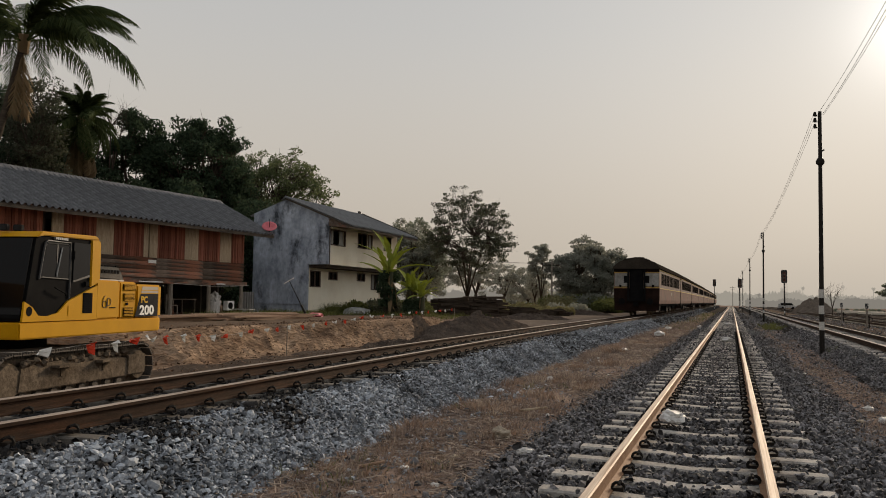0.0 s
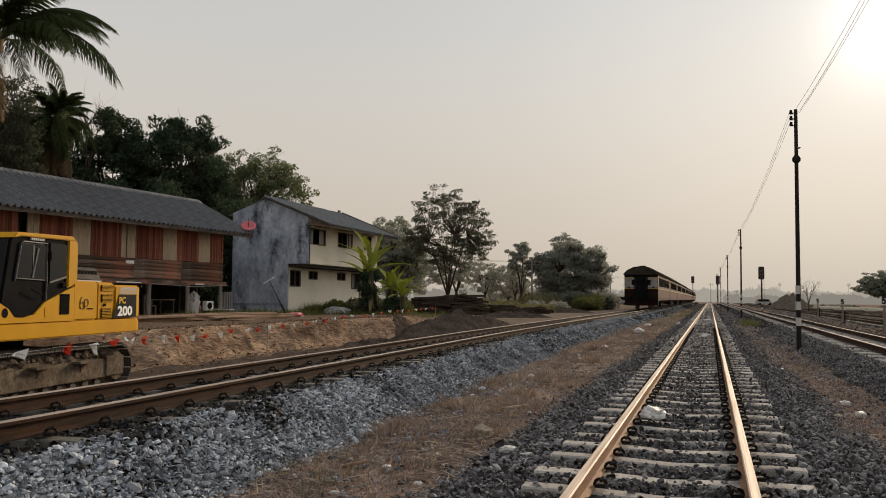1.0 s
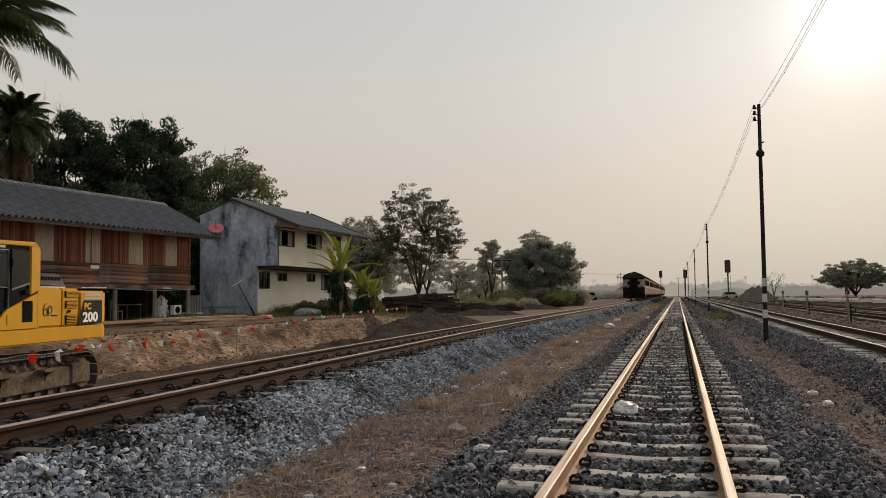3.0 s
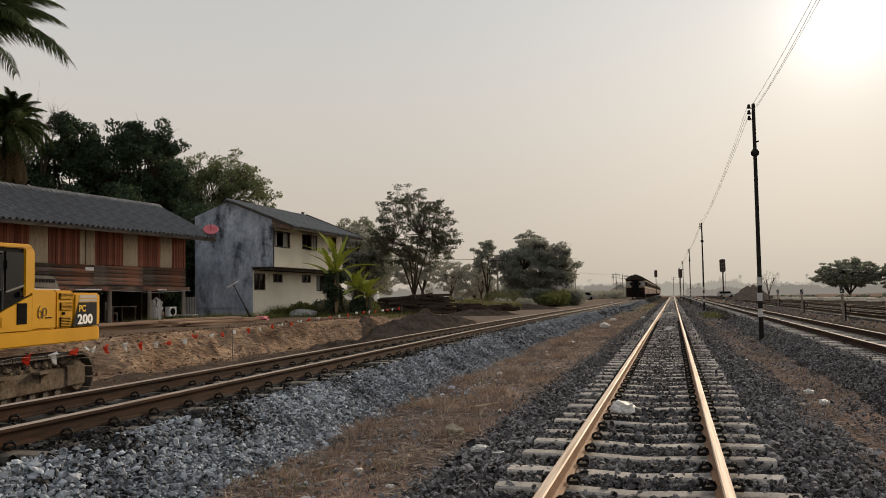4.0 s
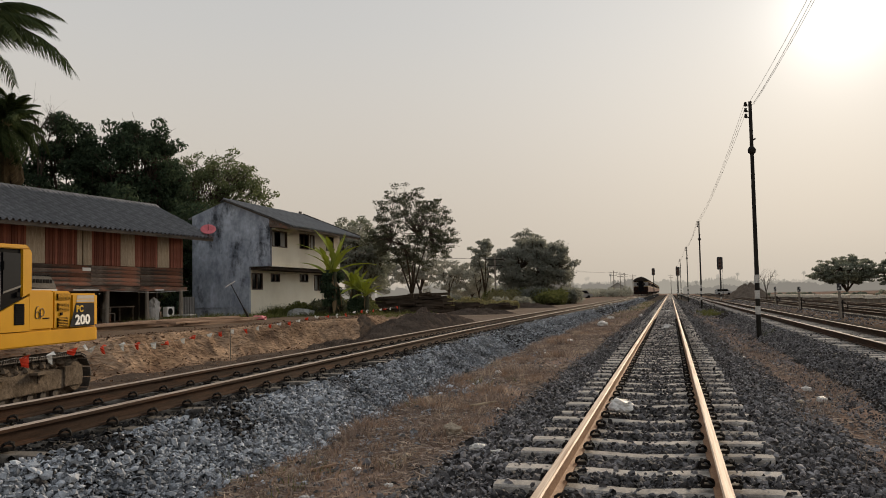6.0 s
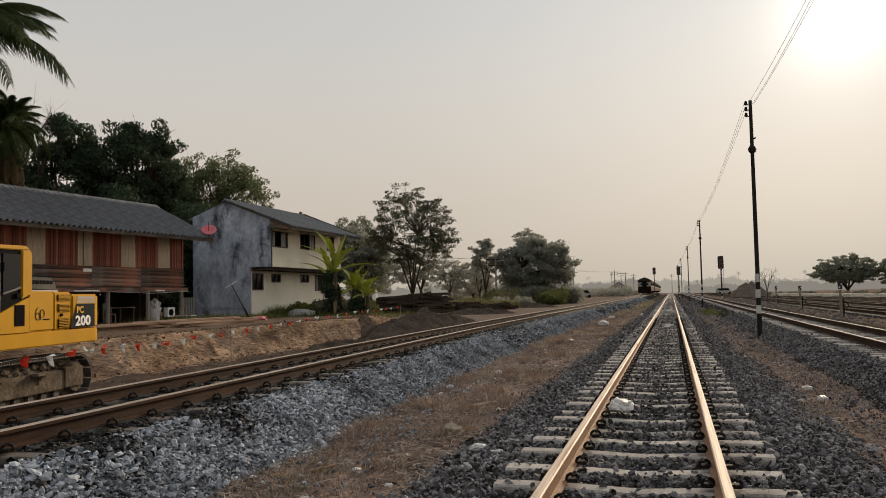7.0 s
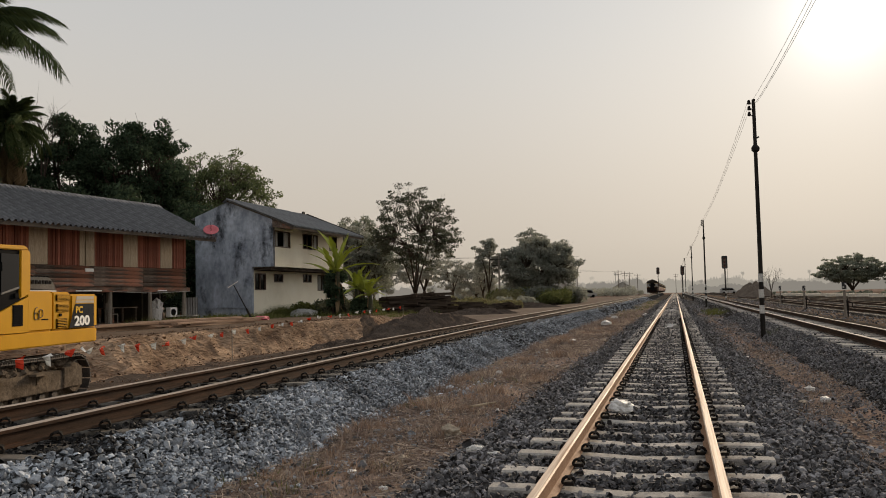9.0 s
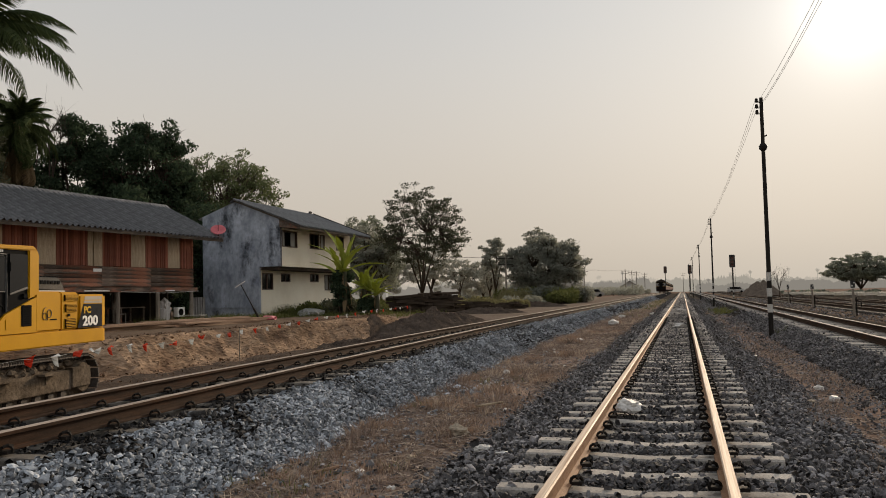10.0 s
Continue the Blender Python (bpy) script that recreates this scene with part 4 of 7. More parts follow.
    part("gable", Geo().prism([(-D, 4.3), (0, 4.3), (0, 4.55), (-2.75, 5.8), (-D, 4.55)], -L + 0.04, -L + 0.1, "y"), M_DARKPLANK, h)
    part("top_plate", Geo().box(-0.08, 0.03, -L, 0, 4.2, 4.36), M_DARKPLANK, h)
    part("name_board", Geo().box(0.05, 0.075, -6.5, -6.03, 2.30, 2.44), M_WHITE, h, "small blank white board")
    for y0, y1 in ((-7.05, -5.65), (-2.1, -1.5)):
        part("tube_lamp", Geo().tube([(0.12, y0, 1.47), (0.12, y1, 1.47)], 0.03, 8), M_WHITE, h, "white fluorescent tube, unlit")
    return h


make_stilt_house()


def make_window(parent, x, y0, y1, z0, z1, mullions=1, open_sash=False, curtain=False, pale=False):
    """A window in a wall that faces +x: frame, panes, perhaps a casement swung out."""
    w = Geo()
    t = 0.06
    w.box(x - 0.08, x + 0.035, y0, y1, z0, z0 + t).box(x - 0.08, x + 0.035, y0, y1, z1 - t, z1)
    w.box(x - 0.08, x + 0.035, y0, y0 + t, z0 + t, z1 - t).box(x - 0.08, x + 0.035, y1 - t, y1, z0 + t, z1 - t)
    for k in range(mullions):
        c = y0 + (y1 - y0) * (k + 1) / (mullions + 1)
        w.box(x - 0.06, x + 0.02, c - 0.025, c + 0.025, z0 + t, z1 - t)
    win = part("window", w, M_FRAME, parent, "dark brown wooden window")
    step = (y1 - y0) / (mullions + 1)
    if curtain:
        for a, b in ((y0 + 0.07, y0 + (y1 - y0) * 0.30), (y0 + (y1 - y0) * 0.68, y1 - 0.07)):
            g = Geo()
            for i in range(9):
                g.v += [(x - 0.10 + 0.02 * math.sin(i * 2.1) - d, a + (b - a) * i / 8, z) for d in (0, 0.012) for z in (z0 + 0.07, z1 - 0.07)]
            g.f = [q for i in range(8) for q in ((i * 4, i * 4 + 1, i * 4 + 5, i * 4 + 4), (i * 4 + 2, i * 4 + 6, i * 4 + 7, i * 4 + 3))]
            part("curtain", g, M_FROST, win, "pale drawn-back curtain")
        # dark sheet in place of the room's shade
        part("dim_room", Geo().box(x - 0.6, x - 0.55, y0, y1, z0, z1), M_HOLESHADE, win)
    for k in range(0 if curtain else mullions + 1):
        part("pane", Geo().box(x - 0.055, x - 0.045, y0 + step * k + 0.03, y0 + step * (k + 1) - 0.03, z0 + t, z1 - t), M_FROST if pale else M_GLASS, win)
    if open_sash:
        for yy, ang in ((y1, -1),):
            s = Geo()
            wd = (y1 - y0) / 2
            s.box(0, 0.04, -0.02, 0.02, z0, z1).box(wd - 0.05, wd, -0.02, 0.02, z0, z1).box(0.04, wd - 0.05, -0.02, 0.02, z0, z0 + 0.06).box(0.04, wd - 0.05, -0.02, 0.02, z1 - 0.06, z1)
            at = pose(x + 0.04, yy, 0, 0, 0, 68 * ang)
            part("casement", s, M_FRAME, win, "casement swung open", at=at)
            part("casement_pane", Geo().box(0.04, wd - 0.05, -0.004, 0.004, z0 + 0.06, z1 - 0.06), M_FROST, win, "pale frosted pane", at=at)
    return win


def make_concrete_house():
    h = thing("two_storey_house", "two-storey rendered house, cream front and stained blue-grey gable wall", "house", pose(-23.07, 41.0, 0.30))
    low = [(0.28, 1.59, 1.46, 2.44), (2.64, 3.81, 1.93, 2.45), (6.65, 7.91, 1.96, 2.49), (8.89, 10.28, 1.42, 2.49)]
    top = [(0.25, 2.2, 3.92, 4.87), (3.92, 5.25, 3.97, 4.91), (5.45, 6.1, 3.98, 4.93), (7.97, 9.1, 4.04, 4.97)]
    part("front_wall", Geo().wall(-0.2, 0.0, 0.18, 11.0, -0.3, 2.78, low), M_CREAM, h, weld=True)
    part("upper_front_wall", Geo().wall(1.14, 1.32, 0.18, 10.3, 2.9, 5.5, top), M_CREAM, h, weld=True)
    part("overhang_slab", Geo().box(-0.2, 1.33, 0.18, 10.3, 2.78, 2.9), M_CREAM, h)
    gp = [(-3.7, -0.3), (0.0, -0.3), (0.0, 2.78), (1.32, 2.78), (1.32, 5.5), (-1.5, 6.62), (-3.7, 5.85)]
    part("gable_wall", Geo().prism(gp, 0.0, 0.18, "y"), M_GABLE, h, "stained blue-grey rendered gable wall")
    part("gable_wall", Geo().prism([(-3.7, -0.3), (0.0, -0.3), (0.0, 2.9), (1.1, 2.9), (1.1, 5.5), (-1.5, 6.55), (-3.7, 5.8)], 10.2, 10.4, "y"), M_CREAM, h)
    part("back_wall", Geo().box(-3.7, -3.5, 0.18, 10.2, -0.3, 5.8), M_CREAM, h)
    part("corner_pipe", Geo().tube([(1.37, 0.06, 2.7), (1.37, 0.06, 5.0)], 0.035, 8), M_SOFFIT, h)
    part("corner_post", Geo().box(1.33, 1.36, 0.0, 0.2, 2.78, 5.2), M_GABLE, h)
    part("ledge", Geo().box(-3.7, -0.02, -0.05, -0.004, 0.45, 0.52), M_GABLE, h)
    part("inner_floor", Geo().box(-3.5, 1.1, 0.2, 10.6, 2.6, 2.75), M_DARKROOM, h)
    for i, (a, b, c, d) in enumerate(low):
        make_window(h, 0.0, a, b, c, d, 1, i == 3, pale=i == 3)
    for i, (a, b, c, d) in enumerate(top):
        make_window(h, 1.32, a, b, c, d, 0 if i in (0, 2) else 1, i in (1, 3), i == 0, i > 1)
        part("window_hood", Geo().box(1.32, 1.62, a - 0.1, b + 0.1, d + 0.04, d + 0.08), M_CREAM, h)
    roof_slope(h, (2.75, 5.03), (-1.5, 6.74), -0.15, 10.6, M_ROOF2, 3, 0.86, 5, 8)
    roof_slope(h, (-4.1, 5.72), (-1.5, 6.68), 0.2, 10.6, M_ROOF2, 2, 0.86, 5, 9)
    part("ridge_cap", Geo().prism([(-1.8, 6.6), (-1.5, 6.77), (-1.2, 6.6), (-1.5, 6.82)], -0.16, 9.9, "y"), M_ROOF2, h)
    part("ridge_finial", Geo().prism([(-1.55, 6.7), (-1.45, 6.7), (-1.42, 6.98), (-1.52, 6.98)], 9.8, 10.1, "y"), M_POLE_DARK, h)
    part("fascia", Geo().box(2.66, 2.70, -0.13, 10.55, 4.87, 5.0), M_SOFFIT, h)
    part("bargeboard", Geo().prism([(2.72, 4.93), (2.72, 5.02), (-1.5, 6.70), (-1.5, 6.63)], -0.19, -0.15, "y"), M_SOFFIT, h)
    part("bargeboard", Geo().prism([(2.74, 4.9), (2.74, 5.16), (-1.5, 6.90), (-1.5, 6.60)], 10.45, 10.62, "y"), M_POLE_DARK, h, "dark raised edge board of the roof")
    part("eave_end_board", Geo().prism([(1.37, 5.02), (2.68, 4.86), (2.68, 4.98), (1.37, 5.5)], -0.10, -0.06, "y"), M_DARKPLANK, h, "dark weathered board closing the eave")
    part("soffit", Geo().prism([(2.66, 4.93), (1.34, 5.45), (1.34, 5.48), (2.66, 4.96)], -0.1, 10.5, "y"), M_SOFFIT, h)
    return h


make_concrete_house()


# ---- trees ----
def leaf_cloud(centres, radius, count, size, rng, droop=0.0, flat=0.75):
    """Arrays for many small folded leaves round the given centres."""
    c = np.array(centres)
    pick = rng.integers(0, len(c), count)
    d = rng.normal(size=(count, 3))
    d /= np.linalg.norm(d, axis=1)[:, None]
    r = radius * (0.35 + 0.65 * rng.random(count) ** 0.6)
    p = c[pick] + d * r[:, None] * np.array([1, 1, flat])
    a = rng.normal(size=(count, 3))
    a[:, 2] -= droop
    a /= np.linalg.norm(a, axis=1)[:, None]
    b = np.cross(a, rng.normal(size=(count, 3)))
    b /= np.linalg.norm(b, axis=1)[:, None]
    s = size * rng.uniform(0.6, 1.4, count)[:, None]
    v = np.stack([p - a * s, p + b * s * 0.45, p + a * s, p - b * s * 0.45], 1).reshape(-1, 3)
    f = np.arange(count * 4).reshape(-1, 4)
    return v, f


def make_tree(name, label, base, height, crown, leaves, size, mat, seed, clumps=40, clump_r=0.9, trunk_r=0.25, fork=0.35, shell=0.5, squash=1.0, lean=(0, 0), flat=0.75, stems=5):
    """A tree: trunk, limbs that run to each clump, and a crown of leaves. crown: (radius x, radius y, radius z) about its middle."""
    rng = np.random.default_rng(seed)
    t = thing(name, label, "tree", pose(*base))
    cz = height - crown[2]
    centres = []
    while len(centres) < clumps:
        d = rng.normal(size=3)
        d /= np.linalg.norm(d)
        r = (shell + (1 - shell) * rng.random()) * rng.uniform(0.8, 1.08)
        c = np.array([d[0] * crown[0], d[1] * crown[1], d[2] * crown[2] * (1 if d[2] > 0 else squash)]) * r + np.array([lean[0], lean[1], cz])
        if c[2] > height * 0.18:
            centres.append(c)
    g = Geo()
    fz = height * fork
    top = Vector((lean[0] * 0.5, lean[1] * 0.5, fz))
    g.tube([(0, 0, -0.3), (0.04 * height * 0.2, 0, fz * 0.5), top], [trunk_r * 1.25, trunk_r, trunk_r * 0.85], 9)
    heads = []
    for k in range(stems):
        a = 2 * math.pi * (k + rng.random() * 0.5) / stems
        q = top + Vector((math.cos(a) * crown[0] * 0.38, math.sin(a) * crown[1] * 0.38, (cz - fz) * 0.75 + rng.random() * crown[2] * 0.4))
        mid = top.lerp(q, 0.5) + Vector(rng.normal(size=3) * 0.05 * height * 0.3)
        g.tube([top, mid, q], [trunk_r * 0.6, trunk_r * 0.42, trunk_r * 0.28], 6)
        heads.append(q)
    for c in centres:
        c = Vector(c)
        q = min(heads, key=lambda p: (p - c).length)
        mid = q.lerp(c, 0.5) + Vector(rng.normal(size=3) * 0.12 * (c - q).length) + Vector((0, 0, -0.06 * (c - q).length))
        g.tube([q, mid, c], [trunk_r * 0.22, trunk_r * 0.14, trunk_r * 0.05], 4, cap=False)
        for _ in range(3):
            e = c + Vector(rng.normal(size=3)) * clump_r * 0.6
            g.tube([mid.lerp(c, 0.7), e], [trunk_r * 0.07, trunk_r * 0.025], 3, cap=False)
    part("trunk", g, M_BARK, t, smooth=True)
    if leaves:
        v, f = leaf_cloud(centres, clump_r, leaves, size, rng, 0.4, flat)
        crown_ob = part("crown", np_mesh("crown", v, f, mat), None, t)
        tagged(crown_ob, kind="stuff")
    return t


def frond(rng, length, mat_leaf, dead=False, leaflets=72):
    """A feathered palm frond along +x, arching down."""
    g = Geo()
    pts = []
    n = 9
    for i in range(n):
        s = i / (n - 1)
        pts.append(Vector((length * s * (1 - 0.22 * s * s), 0, length * (-0.08 * s * s if dead else 0.30 * s - 0.66 * s * s))))
    g.tube(pts, [0.045 * (1 - 0.85 * i / (n - 1)) + 0.004 for i in range(n)], 5, cap=False)
    for k in range(leaflets):
        s = 0.12 + 0.88 * k / leaflets
        i = min(int(s * (n - 1)), n - 2)
        p = pts[i].lerp(pts[i + 1], s * (n - 1) - i)
        d = (pts[i + 1] - pts[i]).normalized()
        ll = min(1.5, length * 0.22) * (0.25 + 0.95 * math.sin(math.pi * min(1, 0.12 + 0.80 * s)))
        for side in (-1, 1):
            sag = rng.uniform(0.55, 1.0)
            out = (Vector((0, side, 0)) * (0.42 * rng.uniform(0.5, 1.4) if dead else 0.6 * rng.uniform(0.6, 1.2)) + d * (0.8 if dead else 0.5) + Vector((0, 0, -0.1 - 0.3 * sag))).normalized()
            a = p + out * ll * 0.45
            b = a + (out * 0.55 + Vector((0, 0, -sag))).normalized() * ll * 0.55
            w = d * 0.026
            m = len(g.v)
            g.v += [tuple(p - w), tuple(p + w), tuple(a + w * 1.3), tuple(a - w * 1.3), tuple(b)]
            g.f += [(m, m + 1, m + 2, m + 3), (m + 3, m + 2, m + 4)]
    return mesh_of("frond", g, mat_leaf)


FRONDS = []


def frond_pose(top, az, roll, pitch):
    return Matrix.Translation(top) @ pose(0, 0, 0, 0, 0, az) @ pose(0, 0, 0, roll, -pitch, 0)


def make_palm(label, base, crown, seed, fronds=18, length=4.4, trunk_r=0.17, dead=4, chosen=()):
    rng = random.Random(seed)
    b, c = Vector(base), Vector(crown)
    t = thing("coconut_palm", label, "palm tree", pose(*base))
    pts = [(c - b) * s + Vector((0.5 * math.sin(math.pi * s) * 0.8, 0, 0)) for s in np.linspace(0, 1, 9)]
    pts[0] = pts[0] - Vector((0, 0, 0.3))
    part("trunk", Geo().tube(pts, [trunk_r * (1.5 - 0.75 * min(1, s * 2.5) * 0.8) for s in np.linspace(0, 1, 9)], 10), M_PALMBARK, t, smooth=True)
    meshes = [frond(rng, length, M_LEAF_PALM) for _ in range(4)]
    hanging = [frond(rng, rng.uniform(2.2, 3.8), M_LEAF_PALM, leaflets=48) for _ in range(4)] if length < 4 else meshes
    deadm = frond(rng, length * (0.75 if length > 4 else 1.6), M_LEAF_DEAD, True)
    top = c - b
    for az, pitch, roll, ln in chosen:   # the fronds that stand out
        ob = part("frond", frond(rng, ln, M_LEAF_PALM, leaflets=135), None, t, at=frond_pose(top, az, roll, pitch))
        FRONDS.append((ob, top, az, roll, pitch, rng.uniform(0, 6.28)))
    for k in range(fronds):
        az = 360 * (k * 0.381966) % 360
        if chosen and (az < 75 or az > 285):
            continue
        pitch = 62 - 70 * (k / fronds) + rng.uniform(-6, 6) if length > 4 else 86 - 160 * k / fronds + rng.uniform(-18, 18)
        low = length < 4 and pitch < 15   # the short palm: a stiff upright tuft over long hanging fronds
        roll = rng.uniform(-15, 15) * (3 if length < 4 else 1)
        ob = part("frond", (hanging if low else meshes)[k % 4], None, t, at=frond_pose(top, az, roll, pitch))
        FRONDS.append((ob, top, az, roll, pitch, rng.uniform(0, 6.28)))
    for k in range(dead):
        part("dead_frond", deadm, None, t, "dry brown hanging frond", at=Matrix.Translation(top - Vector((0, 0, 0.2))) @ pose(0, 0, 0, 0, 0, (38 * k - 60 + rng.uniform(-10, 10))) @ pose(0, 0, 0, rng.uniform(-30, 30), 76 + rng.uniform(-12, 10), 0))
    part("crown_shaft", Geo().tube([top - Vector((0, 0, 0.5)), top + Vector((0, 0, 0.35))], [trunk_r * 1.3, trunk_r * 1.7], 8), M_LEAF_DEAD, t)
    return t


make_palm("tall coconut palm with arching fronds behind the timber house", (-32.2, 24.6, 0.3), (-29.9, 26.6, 12.5), 3, 26, 5.5, 0.17, 2,
          ((2, 6, 8, 7.2), (-7, 14, -12, 6.4), (5, 24, 10, 6.0), (14, 36, 12, 5.9), (-3, 47, -10, 5.8), (-24, 44, 0, 5.2), (36, 38, 0, 5.2)))
make_palm("palm with dry hanging fronds among the trees", (-35.2, 36.2, 0.3), (-35.4, 36.0, 11.3), 4, 46, 2.4, 0.15, 9)
make_tree("leafy_tree", "tall thin tree hung with creepers behind the timber house", (-40.6, 38, 0.2), 15.1, (2.7, 2.8, 5.6), 20000, 0.115, M_LEAF_DRY, 11, 130, 0.65, 0.2, 0.2, shell=0.35)
make_tree("leafy_tree", "thin brownish tree tangled with dry creepers", (-35.2, 32.6, 0.2), 13.3, (1.8, 1.8, 4.6), 9000, 0.085, M_LEAF_DRY, 63, 150, 0.5, 0.16, 0.15, shell=0.3)
make_tree("leafy_tree", "dark tree between the palm and the mango trees", (-38.0, 38.5, 0.2), 10.2, (2.6, 2.6, 4.0), 13000, 0.13, M_LEAF_DARK, 55, 70, 0.7, 0.2, 0.2)
make_tree("leafy_tree", "dark tree behind the hanging palm", (-41.5, 33.5, 0.2), 12.0, (3.2, 3.0, 5.0), 14000, 0.13, M_LEAF_DARK, 56, 80, 0.75, 0.2, 0.2)
make_tree("leafy_tree", "tall dense tree behind the timber house", (-45, 37, 0.2), 16.6, (3.2, 3.5, 5.8), 16000, 0.12, M_LEAF_DARK, 12, 60, 0.9, 0.25)
make_tree("bare_tree", "leafless twiggy tree beside the mango tree", (-38.6, 42.0, 0.2), 14.9, (1.8, 1.6, 2.4), 0, 0.1, M_LEAF_DRY, 51, 60, 0.6, 0.12, 0.5)
make_tree("mango_tree", "dense dark mango tree behind the houses", (-34.8, 46.5, 0.2), 13.7, (3.45, 3.6, 5.2), 36000, 0.12, M_LEAF_DARK, 73, 240, 0.68, 0.35, shell=0.74, squash=0.9)
make_tree("mango_tree", "dense dark mango tree with a narrower crown", (-38.3, 44.5, 0.2), 13.7, (2.3, 3.0, 4.6), 26000, 0.125, M_LEAF_DARK, 74, 100, 0.7, 0.3, shell=0.7)
make_tree("mango_tree", "low broad mango tree behind the houses", (-36.2, 48.0, 0.2), 10.8, (5.0, 3.0, 4.6), 17000, 0.16, M_LEAF_DARK, 53, 70, 1.0, 0.3, 0.2, shell=0.6)
make_tree("leafy_tree", "airy mid-green tree behind the two-storey house", (-34.3, 56, 0.2), 12.7, (5.3, 4.6, 5.2), 36000, 0.10, M_LEAF_MID, 75, 420, 0.6, 0.26, 0.2, shell=0.72, squash=0.9, flat=0.6)
make_tree("leafy_tree", "sparse tree beyond the two-storey house", (-26.5, 66, 0.2), 8.1, (2.6, 2.8, 3.2), 6500, 0.11, M_LEAF_DOME, 16, 90, 0.5, 0.16, 0.15, flat=0.5)
make_tree("leafy_tree", "open tree with several thin dark stems", (-19.9, 61.7, 0.2), 10.3, (4.1, 3.8, 4.2), 16500, 0.083, M_LEAF_DRY, 81, 330, 0.42, 0.15, 0.1, shell=0.62, squash=0.72, flat=0.4, stems=6)
make_tree("leafy_tree", "wide dark tree with a domed crown by the dirt road", (-14.6, 91, 0.1), 7.5, (5.0, 4.4, 3.4), 38000, 0.125, M_LEAF_DOME, 88, 330, 0.65, 0.3, 0.12, shell=0.6, squash=1.0, flat=0.6)
make_tree("leafy_tree", "thin tree that tops the domed crown", (-16.0, 95, 0.1), 9.0, (1.9, 1.9, 1.3), 2600, 0.1, M_LEAF_DOME, 54, 60, 0.4, 0.14, 0.4, flat=0.4)
make_tree("leafy_tree", "thin-topped tree by the dirt road", (-20.2, 90, 0.1), 8.3, (2.1, 2.0, 2.7), 5200, 0.11, M_LEAF_DOME, 19, 70, 0.42, 0.15, 0.15, flat=0.5)
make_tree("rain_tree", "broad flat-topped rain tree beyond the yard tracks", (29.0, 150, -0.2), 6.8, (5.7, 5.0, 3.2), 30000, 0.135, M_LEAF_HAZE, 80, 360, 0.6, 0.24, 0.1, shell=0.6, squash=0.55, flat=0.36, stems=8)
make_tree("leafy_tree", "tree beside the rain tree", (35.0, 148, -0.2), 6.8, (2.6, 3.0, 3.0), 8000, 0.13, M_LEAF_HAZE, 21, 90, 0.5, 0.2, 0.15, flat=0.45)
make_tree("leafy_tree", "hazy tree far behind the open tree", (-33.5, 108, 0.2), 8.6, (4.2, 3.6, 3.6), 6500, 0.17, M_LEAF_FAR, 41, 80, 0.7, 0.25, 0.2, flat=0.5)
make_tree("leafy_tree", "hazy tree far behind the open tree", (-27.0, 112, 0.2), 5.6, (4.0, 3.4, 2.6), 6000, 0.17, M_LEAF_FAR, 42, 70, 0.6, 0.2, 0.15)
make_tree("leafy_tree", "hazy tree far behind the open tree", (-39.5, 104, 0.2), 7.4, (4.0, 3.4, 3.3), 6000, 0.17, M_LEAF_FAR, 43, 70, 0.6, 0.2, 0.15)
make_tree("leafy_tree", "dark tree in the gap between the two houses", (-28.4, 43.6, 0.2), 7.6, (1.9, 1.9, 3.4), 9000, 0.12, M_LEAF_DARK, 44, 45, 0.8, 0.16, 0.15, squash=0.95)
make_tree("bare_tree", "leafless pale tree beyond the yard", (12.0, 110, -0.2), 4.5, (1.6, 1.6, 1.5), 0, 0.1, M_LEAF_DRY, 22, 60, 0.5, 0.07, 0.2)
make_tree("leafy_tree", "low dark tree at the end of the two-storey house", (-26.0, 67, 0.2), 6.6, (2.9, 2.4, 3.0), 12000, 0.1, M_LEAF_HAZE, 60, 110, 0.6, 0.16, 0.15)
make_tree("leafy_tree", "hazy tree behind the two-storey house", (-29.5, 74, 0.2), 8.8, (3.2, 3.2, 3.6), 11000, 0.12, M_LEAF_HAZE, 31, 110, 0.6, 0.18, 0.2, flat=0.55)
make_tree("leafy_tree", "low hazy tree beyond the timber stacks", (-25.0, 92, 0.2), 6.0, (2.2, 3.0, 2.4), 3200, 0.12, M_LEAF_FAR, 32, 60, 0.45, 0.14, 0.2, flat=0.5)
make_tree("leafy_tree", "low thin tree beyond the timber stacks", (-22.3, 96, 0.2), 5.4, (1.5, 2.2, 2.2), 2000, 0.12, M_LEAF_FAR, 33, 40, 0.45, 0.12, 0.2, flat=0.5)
make_tree("leafy_tree", "small tree behind the timber house", (-33.5, 40, 0.2), 8.5, (3.6, 3.6, 4.0), 9000, 0.15, M_LEAF_DARK, 34, 50, 1.0, 0.2, 0.2)
make_tree("leafy_tree", "small tree behind the timber house", (-31.2, 31.6, 0.2), 7.4, (2.6, 2.6, 3.2), 7000, 0.12, M_LEAF_DRY, 35, 45, 0.8, 0.2, 0.2)
make_tree("leafy_tree", "dense tree behind the timber house", (-38.5, 28, 0.2), 13.2, (4.0, 4.0, 5.4), 13000, 0.14, M_LEAF_DARK, 36, 60, 1.0, 0.25, 0.25)
make_tree("leafy_tree", "bushy tree behind the timber house", (-31.8, 36.0, 0.2), 7.8, (3.0, 3.0, 3.6), 9000, 0.12, M_LEAF_DARK, 37, 50, 0.9, 0.2, 0.2)
make_tree("leafy_tree", "small dark tree between the two houses", (-29.0, 39.5, 0.2), 5.2, (2.2, 2.2, 2.4), 6000, 0.13, M_LEAF_DARK, 38, 40, 0.8, 0.15, 0.15, squash=0.9)
